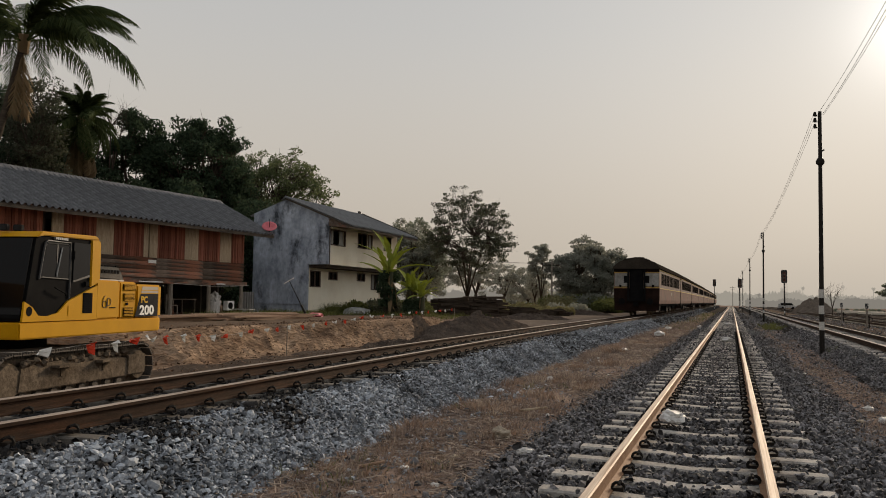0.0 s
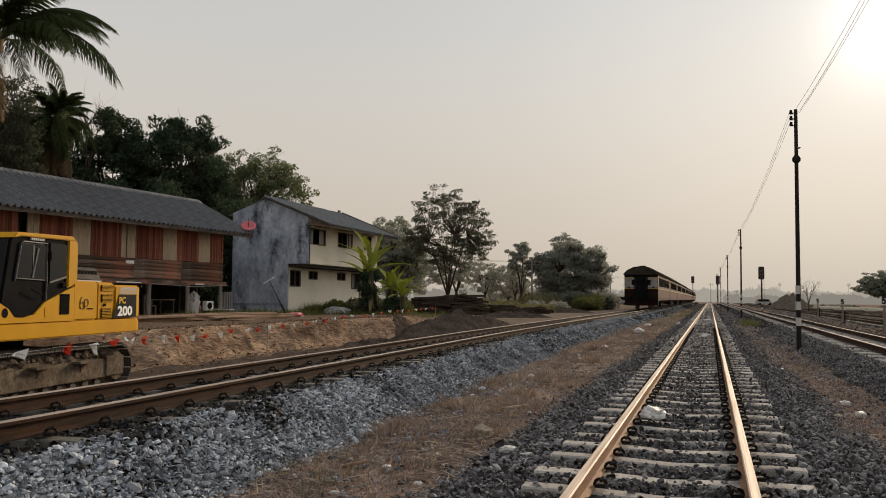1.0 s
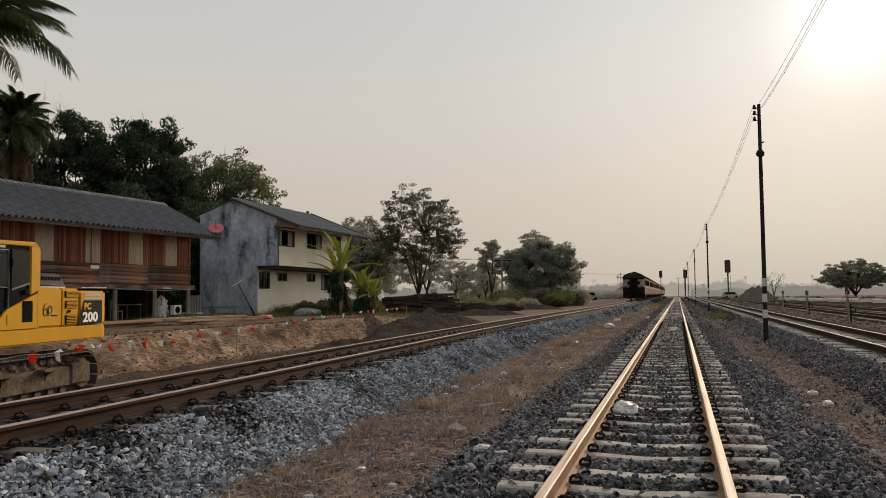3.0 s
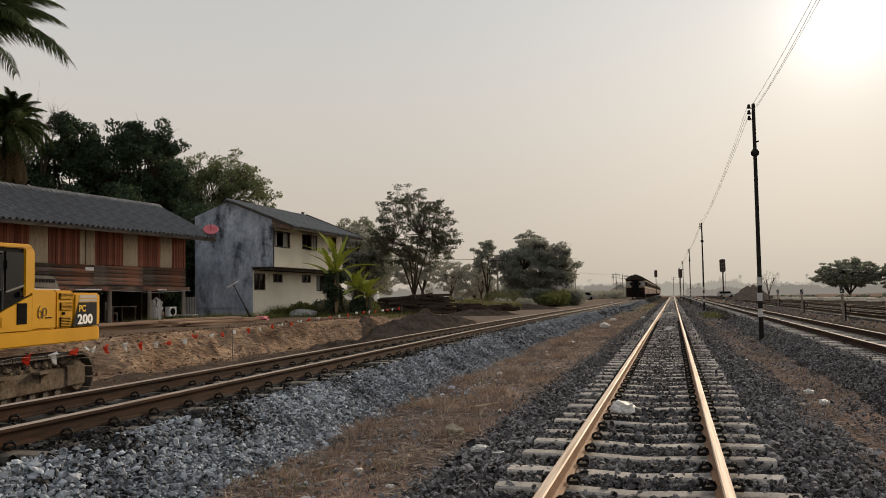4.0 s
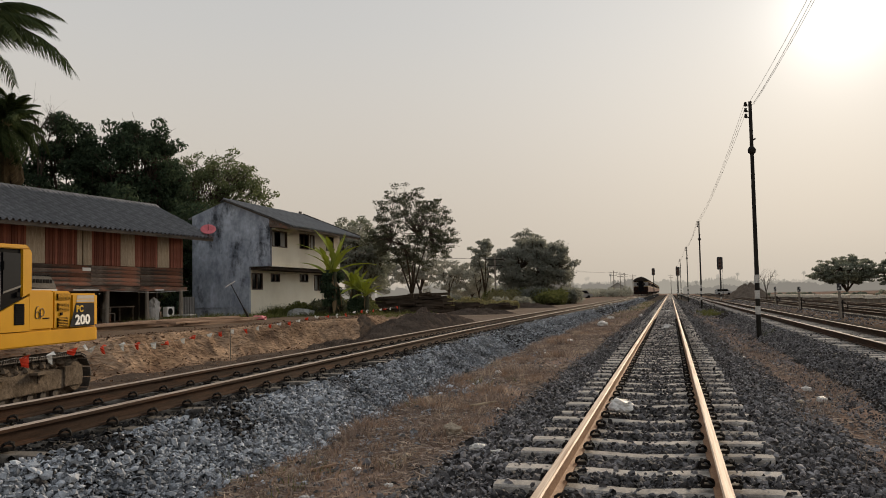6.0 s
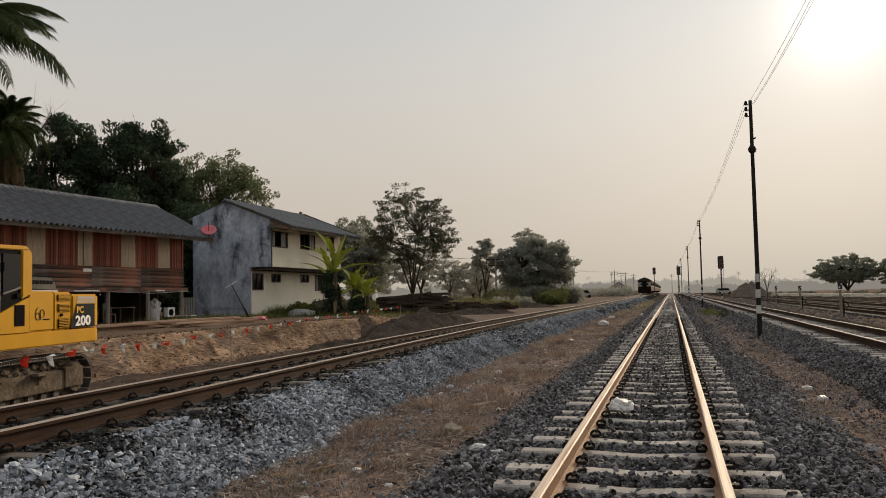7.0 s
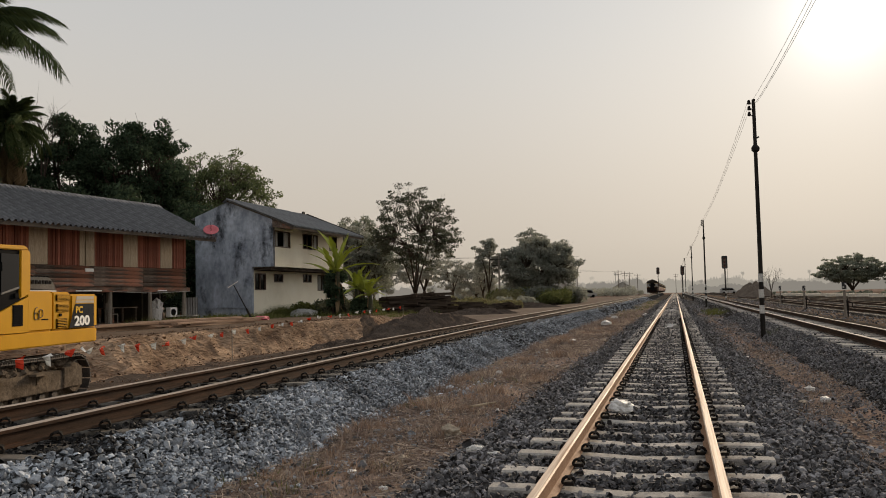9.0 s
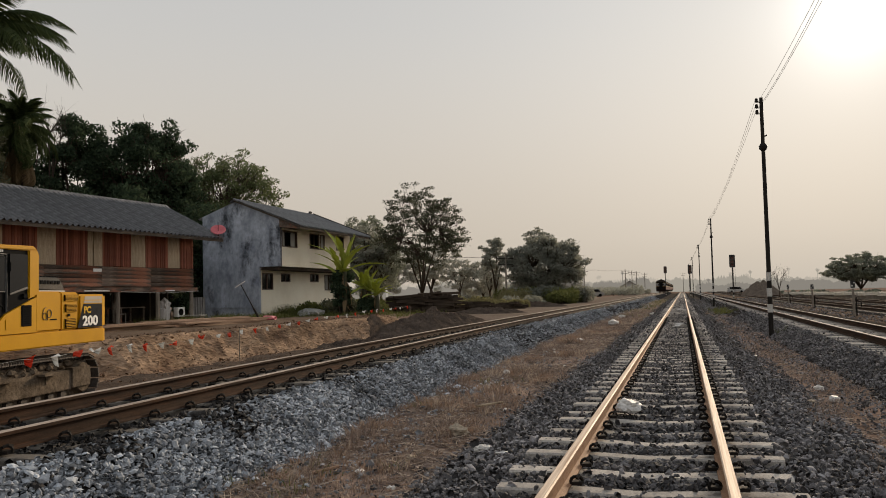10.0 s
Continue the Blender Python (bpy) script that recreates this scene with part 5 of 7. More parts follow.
make_tree("leafy_tree", "small green tree between the two houses", (-27.2, 38.2, 0.2), 4.2, (1.4, 1.4, 1.9), 3500, 0.12, M_LEAF_MID, 39, 30, 0.6, 0.12, 0.12, squash=0.9)


# ---- excavator ----
def capsule(y0, y1, z0, z1, r, n=10):
    """Outline of a crawler: two straight runs and round ends, in (y, z)."""
    pts = []
    for k in range(n + 1):
        a = -math.pi / 2 + math.pi * k / n
        pts.append((y1 - r + r * math.cos(a), (z0 + z1) / 2 + (z1 - z0) / 2 * math.sin(a)))
    for k in range(n + 1):
        a = math.pi / 2 + math.pi * k / n
        pts.append((y0 + r + r * math.cos(a), (z0 + z1) / 2 + (z1 - z0) / 2 * math.sin(a)))
    return pts


def along(poly, count):
    """Evenly spaced points and headings on a closed outline."""
    pts = [Vector(p) for p in poly]
    seg = [(a, b, (b - a).length) for a, b in zip(pts, pts[1:] + pts[:1])]
    total = sum(s[2] for s in seg)
    out = []
    for k in range(count):
        d = total * k / count
        for a, b, ln in seg:
            if d <= ln and ln > 0:
                out.append((a.lerp(b, d / ln), math.degrees(math.atan2(b.y - a.y, b.x - a.x))))
                break
            d -= ln
    return out


M_DECALYELLOW = surf("yellow_decal", (0.62, 0.36, 0.02), (0.66, 0.39, 0.03), 2, 0.7, 0.0, 40, grain=0.03)
M_STRIPE = surf("dull_silver_stripe", (0.24, 0.20, 0.15), (0.30, 0.255, 0.19), 2, 0.5, 0.0, 40, grain=0.05)


def make_excavator():
    ex = thing("excavator", "yellow crawler excavator with black cab standing in the dug cut", "excavator", pose(-11.35, 9.46, -0.62, 0, 0, 190.4))
    rng = random.Random(9)
    # crawlers
    for side in (-1, 1):
        x = 1.1 * side
        cr = part("crawler", Geo().prism(capsule(-2.17, 1.92, 0.14, 0.78, 0.34), x - 0.13, x + 0.13, "x"), M_MUD, ex, "muddy steel crawler frame")
        shoe = Geo().box(-0.3, 0.3, -0.088, 0.088, 0.0, 0.022).box(-0.3, 0.3, -0.08, -0.066, 0.022, 0.05).box(-0.3, 0.3, -0.02, -0.006, 0.022, 0.05).box(-0.3, 0.3, 0.04, 0.054, 0.022, 0.05)
        shoe.box(-0.12, -0.06, -0.09, 0.09, -0.07, 0.0).box(0.06, 0.12, -0.09, 0.09, -0.07, 0.0)
        sm = mesh_of("track_shoe", shoe, M_SHOE)
        for p, ang in along(capsule(-2.35, 2.1, 0.06, 0.84, 0.42, 12), 50):
            part("track_shoe", sm, None, cr, at=Matrix.Translation((x, p.x, p.y)) @ pose(0, 0, 0, ang + 180, 0, 0))
        o = x + 0.135 * side
        part("side_frame", Geo().prism([(-1.55, 0.28), (1.5, 0.28), (1.45, 0.66), (0.4, 0.70), (-0.5, 0.70), (-1.5, 0.62)], min(o, o + 0.12 * side), max(o, o + 0.12 * side), "x"), M_MUD, cr, "mud-caked side frame", bevel=0.015)
        part("end_plate", Geo().box(min(o, o + 0.15 * side), max(o, o + 0.15 * side), -2.1, -1.5, 0.30, 0.66), M_MUD, cr, bevel=0.01)
        for y in (-0.75, 0.45):
            part("step", Geo().box(min(o, o + 0.27 * side), max(o, o + 0.27 * side), y - 0.28, y + 0.28, 0.60, 0.64).box(min(o, o + 0.14 * side), max(o, o + 0.14 * side), y - 0.05, y + 0.05, 0.45, 0.6), M_MUD, cr)
        for k in range(8):
            y = -1.35 + 0.38 * k
            part("roller", Geo().tube([(x - 0.2, y, 0.2), (x + 0.2, y, 0.2)], 0.085, 12), M_SHOE, cr)
        for y in (-1.93, 1.68):
            part("idler" if y < 0 else "sprocket", Geo().tube([(x - 0.24, y, 0.46), (x - 0.12, y, 0.46), (x + 0.12, y, 0.46), (x + 0.24, y, 0.46)], [0.26, 0.31, 0.31, 0.26], 20), M_MUD, cr)
        for k in range(40):   # clods of earth on the frame
            y = rng.uniform(-1.4, 1.4)
            g = Geo().lathe([(0.01, -0.06), (rng.uniform(0.05, 0.1), -0.02), (rng.uniform(0.03, 0.07), 0.03), (0.005, 0.06)], 6)
            part("mud_clod", g, M_MUD, cr, at=pose(o + rng.uniform(0.0, 0.13) * side, y, 0.71 + rng.uniform(-0.02, 0.04), rng.uniform(0, 60), 0, rng.uniform(0, 180)))
    part("car_body", Geo().box(-0.8, 0.8, -1.0, 1.0, 0.45, 0.86), M_MUD, ex, bevel=0.04)
    part("slew_ring", Geo().tube([(0, 0, 0.84), (0, 0, 1.08)], 0.62, 28), M_BLACK, ex)
    # upper structure
    def rounded(y0, y1, x0, x1, r, n=6):
        pts = [(x0, y1), (x1, y1)]
        for cx, a0 in ((x1 - r, 0.0), (x0 + r, -math.pi / 2)):
            for k in range(n + 1):
                a = a0 - math.pi / 2 * k / n
                pts.append((cx + r * math.cos(a), y0 + r + r * math.sin(a)))
        return pts
    part("platform", Geo().prism(rounded(-2.94, 1.45, -1.3, 1.3, 0.24), 1.07, 1.33, "z"), M_YELLOW, ex, "yellow lower skirt", bevel=0.02)
    part("counterweight", Geo().prism(rounded(-2.96, -1.87, -1.3, 1.3, 0.26), 1.345, 1.98, "z"), M_YELLOW, ex, "rounded yellow counterweight", bevel=0.035)
    part("engine_cover", Geo().box(-1.28, 1.28, -1.86, -1.31, 1.335, 2.02), M_YELLOW, ex, bevel=0.025)
    part("tank_cover", Geo().box(-1.285, 1.28, -1.305, -0.57, 1.335, 2.03), M_YELLOW, ex, bevel=0.03)
    part("valve_cover", Geo().box(0.35, 1.28, -0.69, 1.3, 1.335, 1.95), M_YELLOW, ex, bevel=0.03)
    part("decal_panel", Geo().prism([(-1.80, 1.36), (-2.66, 1.36), (-2.66, 1.80), (-2.0, 1.80)], -1.305, -1.302, "x"), M_GREYPANEL, ex, "dark grey panel with lettering")
    part("decal_stripe", Geo().prism([(-2.01, 1.815), (-2.66, 1.815), (-2.66, 1.86), (-2.02, 1.86)], -1.305, -1.302, "x").prism([(-2.03, 1.875), (-2.66, 1.875), (-2.65, 1.94), (-2.05, 1.94)], -1.305, -1.302, "x"), M_STRIPE, ex, "silver-grey stripe")
    letter = Matrix(((0, 0, -1, -1.306), (-1, 0, 0, 0), (0, 1, 0, 0), (0, 0, 0, 1)))
    lettering("PC", 0.17, M_DECALYELLOW, ex, Matrix.Translation((-0.004, -2.0, 1.63)) @ letter @ Matrix.Diagonal((1.2, 1, 1, 1)))
    lettering("200", 0.25, M_WHITE, ex, Matrix.Translation((-0.004, -1.96, 1.40)) @ letter @ Matrix.Diagonal((1.42, 1, 1, 1)))
    # louvred grilles
    def louvre(y0, y1, z0, z1, n, x=-1.285, label="slatted air grille"):
        gr = part("grille", Geo().box(x - 0.006, x + 0.01, y0, y1, z0, z1), M_BLACK, ex, label)
        for k in range(n):
            z = z0 + (z1 - z0) * (k + 0.5) / n
            part("slat", Geo().box(x - 0.022, x - 0.004, y0 + 0.015, y1 - 0.015, z - 0.006, z + 0.006), M_BLACK if "black" in label else M_YELLOW, gr)
    louvre(-1.84, -1.40, 1.86, 1.97, 5)
    louvre(-1.80, -1.42, 1.66, 1.80, 6)
    louvre(-1.76, -1.42, 1.37, 1.54, 6)
    louvre(-0.40, -0.12, 1.45, 1.80, 9, -1.30, "black slatted side vent")
    part("latch", Geo().box(-1.305, -1.28, -1.56, -1.50, 1.58, 1.63), M_BLACK, ex)
    # round emblem, drawn as plain rings
    ring = lambda y, z, r, a0, a1: Geo().tube([(-1.292, y - r * math.cos(a), z + r * math.sin(a)) for a in np.linspace(a0, a1, 14)], 0.006, 5)
    part("emblem", ring(-0.80, 1.60, 0.062, 0, 6.28), M_HOOD, ex)
    part("emblem", Geo().tube([(-1.292, -0.74, 1.61), (-1.292, -0.745, 1.68), (-1.292, -0.79, 1.745), (-1.292, -0.83, 1.75)], 0.006, 5), M_HOOD, ex)
    part("emblem", ring(-0.93, 1.645, 0.068, -1.9, 2.6), M_HOOD, ex)
    part("emblem", Geo().tube([(-1.292, -0.88, 1.53), (-1.292, -0.89, 1.69)], 0.006, 5), M_HOOD, ex)
    part("caption_bar", Geo().box(-1.292, -1.284, -1.16, -0.96, 1.53, 1.55), M_BLACK, ex)
    # engine hood with slots
    part("hood_base", Geo().prism([(-0.70, 2.03), (-0.68, 2.22), (-0.78, 2.30), (-1.15, 2.30), (-1.2, 2.03)], -0.97, 0.75, "x"), M_GREYPANEL, ex, "dark rounded front of the engine hood", bevel=0.04)
    hood = part("engine_hood", Geo().prism([(-0.95, 2.06), (-0.93, 2.22), (-1.0, 2.315), (-1.72, 2.30), (-1.84, 2.20), (-1.94, 2.03)], -0.99, 0.77, "x"), M_HOOD, ex, "grey engine hood with rows of slots", bevel=0.03)
    for k in range(7):
        y = -1.06 - 0.105 * k
        part("slot", Geo().prism([(y + 0.036, 2.17), (y - 0.036, 2.17), (y - 0.046, 2.235), (y + 0.026, 2.235)], -1.0, -0.98, "x"), M_BLACK, hood)
    for k in range(8):
        y = -1.02 - 0.095 * k
        part("slot", Geo().box(-0.97, -0.80, y - 0.03, y + 0.03, 2.296, 2.318), M_BLACK, hood)
    part("hood_foot", Geo().box(-0.985, 0.76, -1.92, -0.96, 2.03, 2.058), M_LIGHTGREY, ex, "pale strip under the hood")
    # cab
    X0, X1 = -1.3, -0.25
    side = [(1.36, 1.65), (1.40, 1.34), (-0.69, 1.34), (-0.69, 1.93), (-0.5, 1.88), (0.2, 1.66), (0.47, 1.47), (0.75, 1.42), (1.0, 1.43), (1.15, 1.56)]
    cab = part("cab", Geo().prism([(1.38, 1.35), (1.12, 2.72), (0.95, 2.80), (-0.55, 2.83), (-0.68, 2.75), (-0.68, 1.35)], X0 + 0.03, X1, "x"), M_BLACK, ex, "black excavator cab", bevel=0.04)
    part("lower_panel", Geo().prism(side, X0 - 0.004, X0 + 0.03, "x"), M_YELLOW, cab, "yellow panel with swept edge")
    part("rear_pillar", Geo().prism([(-0.46, 1.9), (-0.46, 2.80), (-0.72, 2.80), (-0.76, 2.72), (-0.76, 1.34), (-0.66, 1.34), (-0.66, 1.95)], X0 - 0.006, X0 + 0.14, "x"), M_YELLOW, cab, "yellow rear pillar", bevel=0.02)
    part("roof_edge", Geo().prism([(1.12, 2.72), (0.98, 2.83), (-0.60, 2.87), (-0.72, 2.80), (-0.46, 2.78), (0.9, 2.76)], X0 - 0.006, X1 + 0.02, "x"), M_YELLOW, cab, "yellow cab roof edge", bevel=0.015)
    part("door_window", Geo().prism([(0.94, 2.05), (0.83, 2.62), (0.20, 2.63), (0.20, 2.03)], X0 + 0.014, X0 + 0.028, "x"), M_CABGLASS, cab)
    part("door_seal", Geo().tube([(X0 + 0.02, *p) for p in ((0.95, 2.04), (0.86, 2.58), (0.80, 2.64), (0.24, 2.65), (0.18, 2.6), (0.18, 2.02), (0.95, 2.04))], 0.014, 5), M_RUBBER, cab)
    part("sash_bar", Geo().box(X0 + 0.008, X0 + 0.03, 0.52, 0.55, 2.05, 2.63), M_RUBBER, cab)
    part("rear_side_window", Geo().prism([(0.06, 2.0), (0.06, 2.70), (-0.44, 2.70), (-0.44, 2.12)], X0 + 0.012, X0 + 0.028, "x"), M_CABGLASS, cab)
    part("belt_strip", Geo().prism([(0.06, 1.97), (0.06, 2.0), (-0.44, 2.12), (-0.44, 2.08)], X0 + 0.006, X0 + 0.028, "x"), M_RUBBER, cab)
    part("windscreen", Geo().add([(X0 + 0.06, 1.372, 1.45), (X1 - 0.05, 1.372, 1.45), (X1 - 0.05, 1.14, 2.70), (X0 + 0.06, 1.14, 2.70), (X0 + 0.06, 1.352, 1.45), (X1 - 0.05, 1.352, 1.45), (X1 - 0.05, 1.12, 2.70), (X0 + 0.06, 1.12, 2.70)],
                                [(0, 1, 2, 3), (7, 6, 5, 4), (0, 4, 5, 1), (1, 5, 6, 2), (2, 6, 7, 3), (3, 7, 4, 0)]), M_GLASS, cab)
    part("door_frame", Geo().tube([(X0 + 0.02, 0.99, 2.0), (X0 + 0.015, 0.87, 2.64), (X0 + 0.015, 0.80, 2.68), (X0 + 0.015, 0.17, 2.68), (X0 + 0.015, 0.15, 2.0), (X0 + 0.015, 0.16, 1.7)], 0.018, 6), M_RUBBER, cab)
    part("door_hinge", Geo().tube([(X0 - 0.01, 0.1, 2.38), (X0 - 0.01, 0.1, 2.54)], 0.022, 8), M_BLACK, cab)
    part("hinge", Geo().box(X0 - 0.012, X0 + 0.01, 0.12, 0.2, 1.42, 1.58), M_YELLOW, cab)
    part("grab_rail", Geo().tube([(X0 - 0.03, 0.32, 1.75), (X0 - 0.05, 0.34, 1.78), (X0 - 0.05, 0.62, 1.86), (X0 - 0.03, 0.64, 1.88)], 0.012, 6), M_BLACK, cab)
    part("handle", Geo().box(X0 - 0.01, X0 + 0.03, -0.4, -0.3, 1.92, 1.99), M_BLACK, cab)
    part("mirror_hole", Geo().tube([(X0 - 0.008, 1.24, 1.5), (X0 + 0.02, 1.24, 1.5)], 0.075, 16), M_BLACK, cab)
    for k in range(7):
        part("brand_bar", Geo().box(X0 - 0.004, X0 + 0.03, 0.27 + 0.052 * k, 0.31 + 0.052 * k, 2.715, 2.757), M_BANDGREY, cab, "pale maker's mark on the cab")
    part("wiper", Geo().tube([(X0 + 0.0, 0.55, 2.06), (X0 + 0.0, 0.42, 2.58)], 0.012, 5), M_LIGHTGREY, cab)
    part("seat", Geo().box(-0.95, -0.55, -0.2, 0.3, 1.6, 1.75).box(-0.95, -0.55, -0.3, -0.15, 1.75, 2.4), M_BLACK, cab)
    for y in (0.85, 1.0):
        part("work_lamp", Geo().box(-0.9 + (y - 0.85), -0.75 + (y - 0.85), y, y + 0.1, 2.84, 2.95), M_GREYPANEL, cab, bevel=0.015)
    for o in (cab, *cab.children):   # the cab's length and height
        for v in o.data.vertices:
            v.co.y, v.co.z = 1.4 - (1.4 - v.co.y) * 0.935, v.co.z if v.co.z < 2.0 else 2.0 + (v.co.z - 2.0) * 0.91
    # boom, folded forward and low
    part("boom", Geo().prism([(0.6, 1.5), (0.9, 1.9), (3.4, 2.7), (5.4, 2.0), (5.3, 1.75), (3.3, 2.25), (1.1, 1.45)], 0.05, 0.32, "x"), M_YELLOW, ex, bevel=0.02)
    part("stick", Geo().prism([(5.2, 2.1), (5.6, 2.0), (4.9, 0.4), (4.65, 0.45)], 0.06, 0.31, "x"), M_YELLOW, ex, bevel=0.02)
    part("bucket", Geo().prism([(4.5, 0.5), (5.0, 0.45), (5.05, 0.1), (4.7, -0.02), (4.3, 0.12)], -0.3, 0.65, "x"), M_MUD, ex, bevel=0.03)
    return ex


make_excavator()

# ---- train ----
M_TRAIN_LOW = surf("maroon_coach_paint", (0.075, 0.024, 0.018), (0.12, 0.04, 0.03), 1.2, 0.72, 0.05, 20, c3=(0.05, 0.025, 0.02), stain=0.5, grain=0.12)
M_TRAIN_UP = surf("cream_coach_paint", (0.155, 0.108, 0.088), (0.21, 0.15, 0.122), 1.2, 0.75, 0.0, 20, c3=(0.11, 0.07, 0.055), stain=0.5, grain=0.12)
M_TRAIN_ROOF = surf("sooty_coach_roof", (0.02, 0.017, 0.014), (0.05, 0.042, 0.034), 1.0, 0.92, 0.2, 12)
M_TRAIN_STRIPE = surf("yellow_coach_stripe", (0.40, 0.27, 0.07), (0.46, 0.32, 0.10), 2, 0.7, 0.0, 20)

# rear-end colours with the shade of the backlit end already in them
M_TRAIN_PANEL = surf("dirty_cream_panel", (0.22, 0.215, 0.205), (0.36, 0.35, 0.335), 2, 0.75, 0.1, 20, c3=(0.06, 0.055, 0.05), stain=0.6)
M_TRAIN_END = surf("sooty_maroon", (0.012, 0.008, 0.007), (0.028, 0.016, 0.013), 2, 0.9, 0.1, 20)


def make_coach():
    """A passenger coach, from its rear end at y = 0 forward, over the rail top."""
    c = thing("railway_coach", "old passenger coach in faded cream and maroon on the rails", "railway coach", group="coaches of the train")
    L = 19.4
    part("lower_body", Geo().prism([(-1.36, 0.75), (-1.39, 1.0), (-1.39, 1.72), (1.39, 1.72), (1.39, 1.0), (1.36, 0.75)], 0, L, "y"), M_TRAIN_LOW, c, "maroon lower body")
    part("upper_body", Geo().prism([(-1.385, 1.722), (-1.385, 2.80), (-1.28, 3.02), (1.28, 3.02), (1.385, 2.80), (1.385, 1.722)], 0.02, L - 0.02, "y"), M_TRAIN_UP, c, "cream window band")
    roof = [(-1.46, 2.93), (-1.40, 3.06), (-1.12, 3.33), (-0.62, 3.57), (0, 3.66), (0.62, 3.57), (1.12, 3.33), (1.40, 3.06), (1.46, 2.93)]
    part("roof", Geo().prism(roof, -0.25, L + 0.1, "y"), M_TRAIN_ROOF, c, "dark sooty arched roof")
    for k in range(6):
        y = 2.2 + k * 3.0
        part("roof_vent", Geo().prism([(-0.25, 3.55), (0.25, 3.55), (0.2, 3.78), (-0.2, 3.78)], y, y + 0.5, "y"), M_TRAIN_ROOF, c)
    # near-black plates: the shade of an open coach window as colour
    wm = mesh_of("window", Geo().box(-0.012, 0.012, -0.44, 0.44, -0.36, 0.36), M_HOLESHADE)
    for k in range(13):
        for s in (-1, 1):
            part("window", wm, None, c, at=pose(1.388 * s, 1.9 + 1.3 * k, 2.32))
    for s in (-1, 1):
        for z in (1.73, 2.86):
            part("stripe", Geo().box(min(1.392 * s, 1.398 * s), max(1.392 * s, 1.398 * s), 0, L, z - 0.025, z + 0.025), M_TRAIN_STRIPE, c)
        part("plate", Geo().box(min(1.392 * s, 1.40 * s), max(1.392 * s, 1.40 * s), 9.2, 10.0, 1.35, 1.55), M_TRAIN_UP, c)
    # rear end, its colours darkened as the side away from the sun
    part("end_wall", Geo().prism([(-1.36, 0.76), (-1.39, 1.0), (-1.39, 1.69), (1.39, 1.69), (1.39, 1.0), (1.36, 0.76)], -0.006, -0.002, "y"), M_TRAIN_END, c, "dark sooty maroon end wall")
    part("door", Geo().box(-0.42, 0.42, -0.05, -0.004, 0.95, 3.0), M_BLACK, c, "dark gangway door")
    for s in (-1, 1):
        part("end_panel", Geo().box(min(0.5 * s, 1.34 * s), max(0.5 * s, 1.34 * s), -0.012, 0.015, 1.86, 2.66), M_TRAIN_PANEL, c, "cream end panel")
        part("end_window", Geo().box(min(0.46 * s, 0.78 * s), max(0.46 * s, 0.78 * s), -0.03, -0.008, 2.05, 2.5), M_BLACK, c)
        part("end_top", Geo().box(min(0.42 * s, 1.385 * s), max(0.42 * s, 1.385 * s), -0.008, 0.018, 2.72, 2.98), M_TRAIN_END, c)
        for z in (1.78, 2.70):
            part("end_stripe", Geo().box(min(0.5 * s, 1.38 * s), max(0.5 * s, 1.38 * s), -0.02, -0.004, z - 0.03, z + 0.03), M_TRAIN_STRIPE, c)
        part("buffer", Geo().tube([(0.85 * s, 0.0, 0.9), (0.85 * s, -0.4, 0.9), (0.85 * s, -0.4, 0.9), (0.85 * s, -0.46, 0.9)], [0.09, 0.09, 0.2, 0.2], 12), M_BLACK, c)
        part("step", Geo().box(min(1.0 * s, 1.38 * s), max(1.0 * s, 1.38 * s), 0.1, 0.6, 0.35, 0.7), M_BLACK, c)
        part("hand_lamp", Geo().tube([(1.0 * s, -0.1, 1.86), (1.0 * s, -0.02, 1.86)], 0.08, 10), M_BLACK, c)
    part("apron", Geo().prism([(-1.2, 0.32), (1.2, 0.32), (1.34, 0.5), (1.36, 0.76), (-1.36, 0.76), (-1.34, 0.5)], -0.12, -0.03, "y"), M_TRAIN_END, c, "black apron over the buffer beam")
    part("gangway", Geo().box(-0.55, 0.55, -0.22, -0.05, 0.9, 1.05).box(-0.55, -0.46, -0.2, -0.05, 1.05, 2.95).box(0.46, 0.55, -0.2, -0.05, 1.05, 2.95), M_BLACK, c)
    part("coupler", Geo().box(-0.12, 0.12, -0.6, 0.0, 0.62, 0.85), M_BLACK, c)
    part("underframe", Geo().box(-1.2, 1.2, 0.05, L - 0.05, 0.6, 0.76), M_BLACK, c)
    for y in (8.0, 10.6):
        part("equipment_box", Geo().box(-1.15, 1.15, y, y + 1.6, 0.25, 0.6), M_BLACK, c)
    for y in (2.6, L - 2.6):
        b = part("bogie", Geo().box(-1.0, -0.85, y - 1.4, y + 1.4, 0.38, 0.62).box(0.85, 1.0, y - 1.4, y + 1.4, 0.38, 0.62).box(-0.85, 0.85, y - 0.15, y + 0.15, 0.35, 0.6), M_BLACK, c)
        for yy in (y - 0.95, y + 0.95):
            for s in (-1, 1):
                part("wheel", Geo().tube([(0.47 * s, yy, 0.43), (0.50 * s, yy, 0.43), (0.5 * s, yy, 0.43), (0.60 * s, yy, 0.43)], [0.455, 0.455, 0.43, 0.43], 20), M_MUD, b)
            part("axle", Geo().tube([(-0.5, yy, 0.43), (0.5, yy, 0.43)], 0.07, 8), M_BLACK, b)
    return c


COACHES = [make_coach()]
for _ in range(10):
    COACHES.append(copy_thing(COACHES[0], pose(0, 0, 0)))

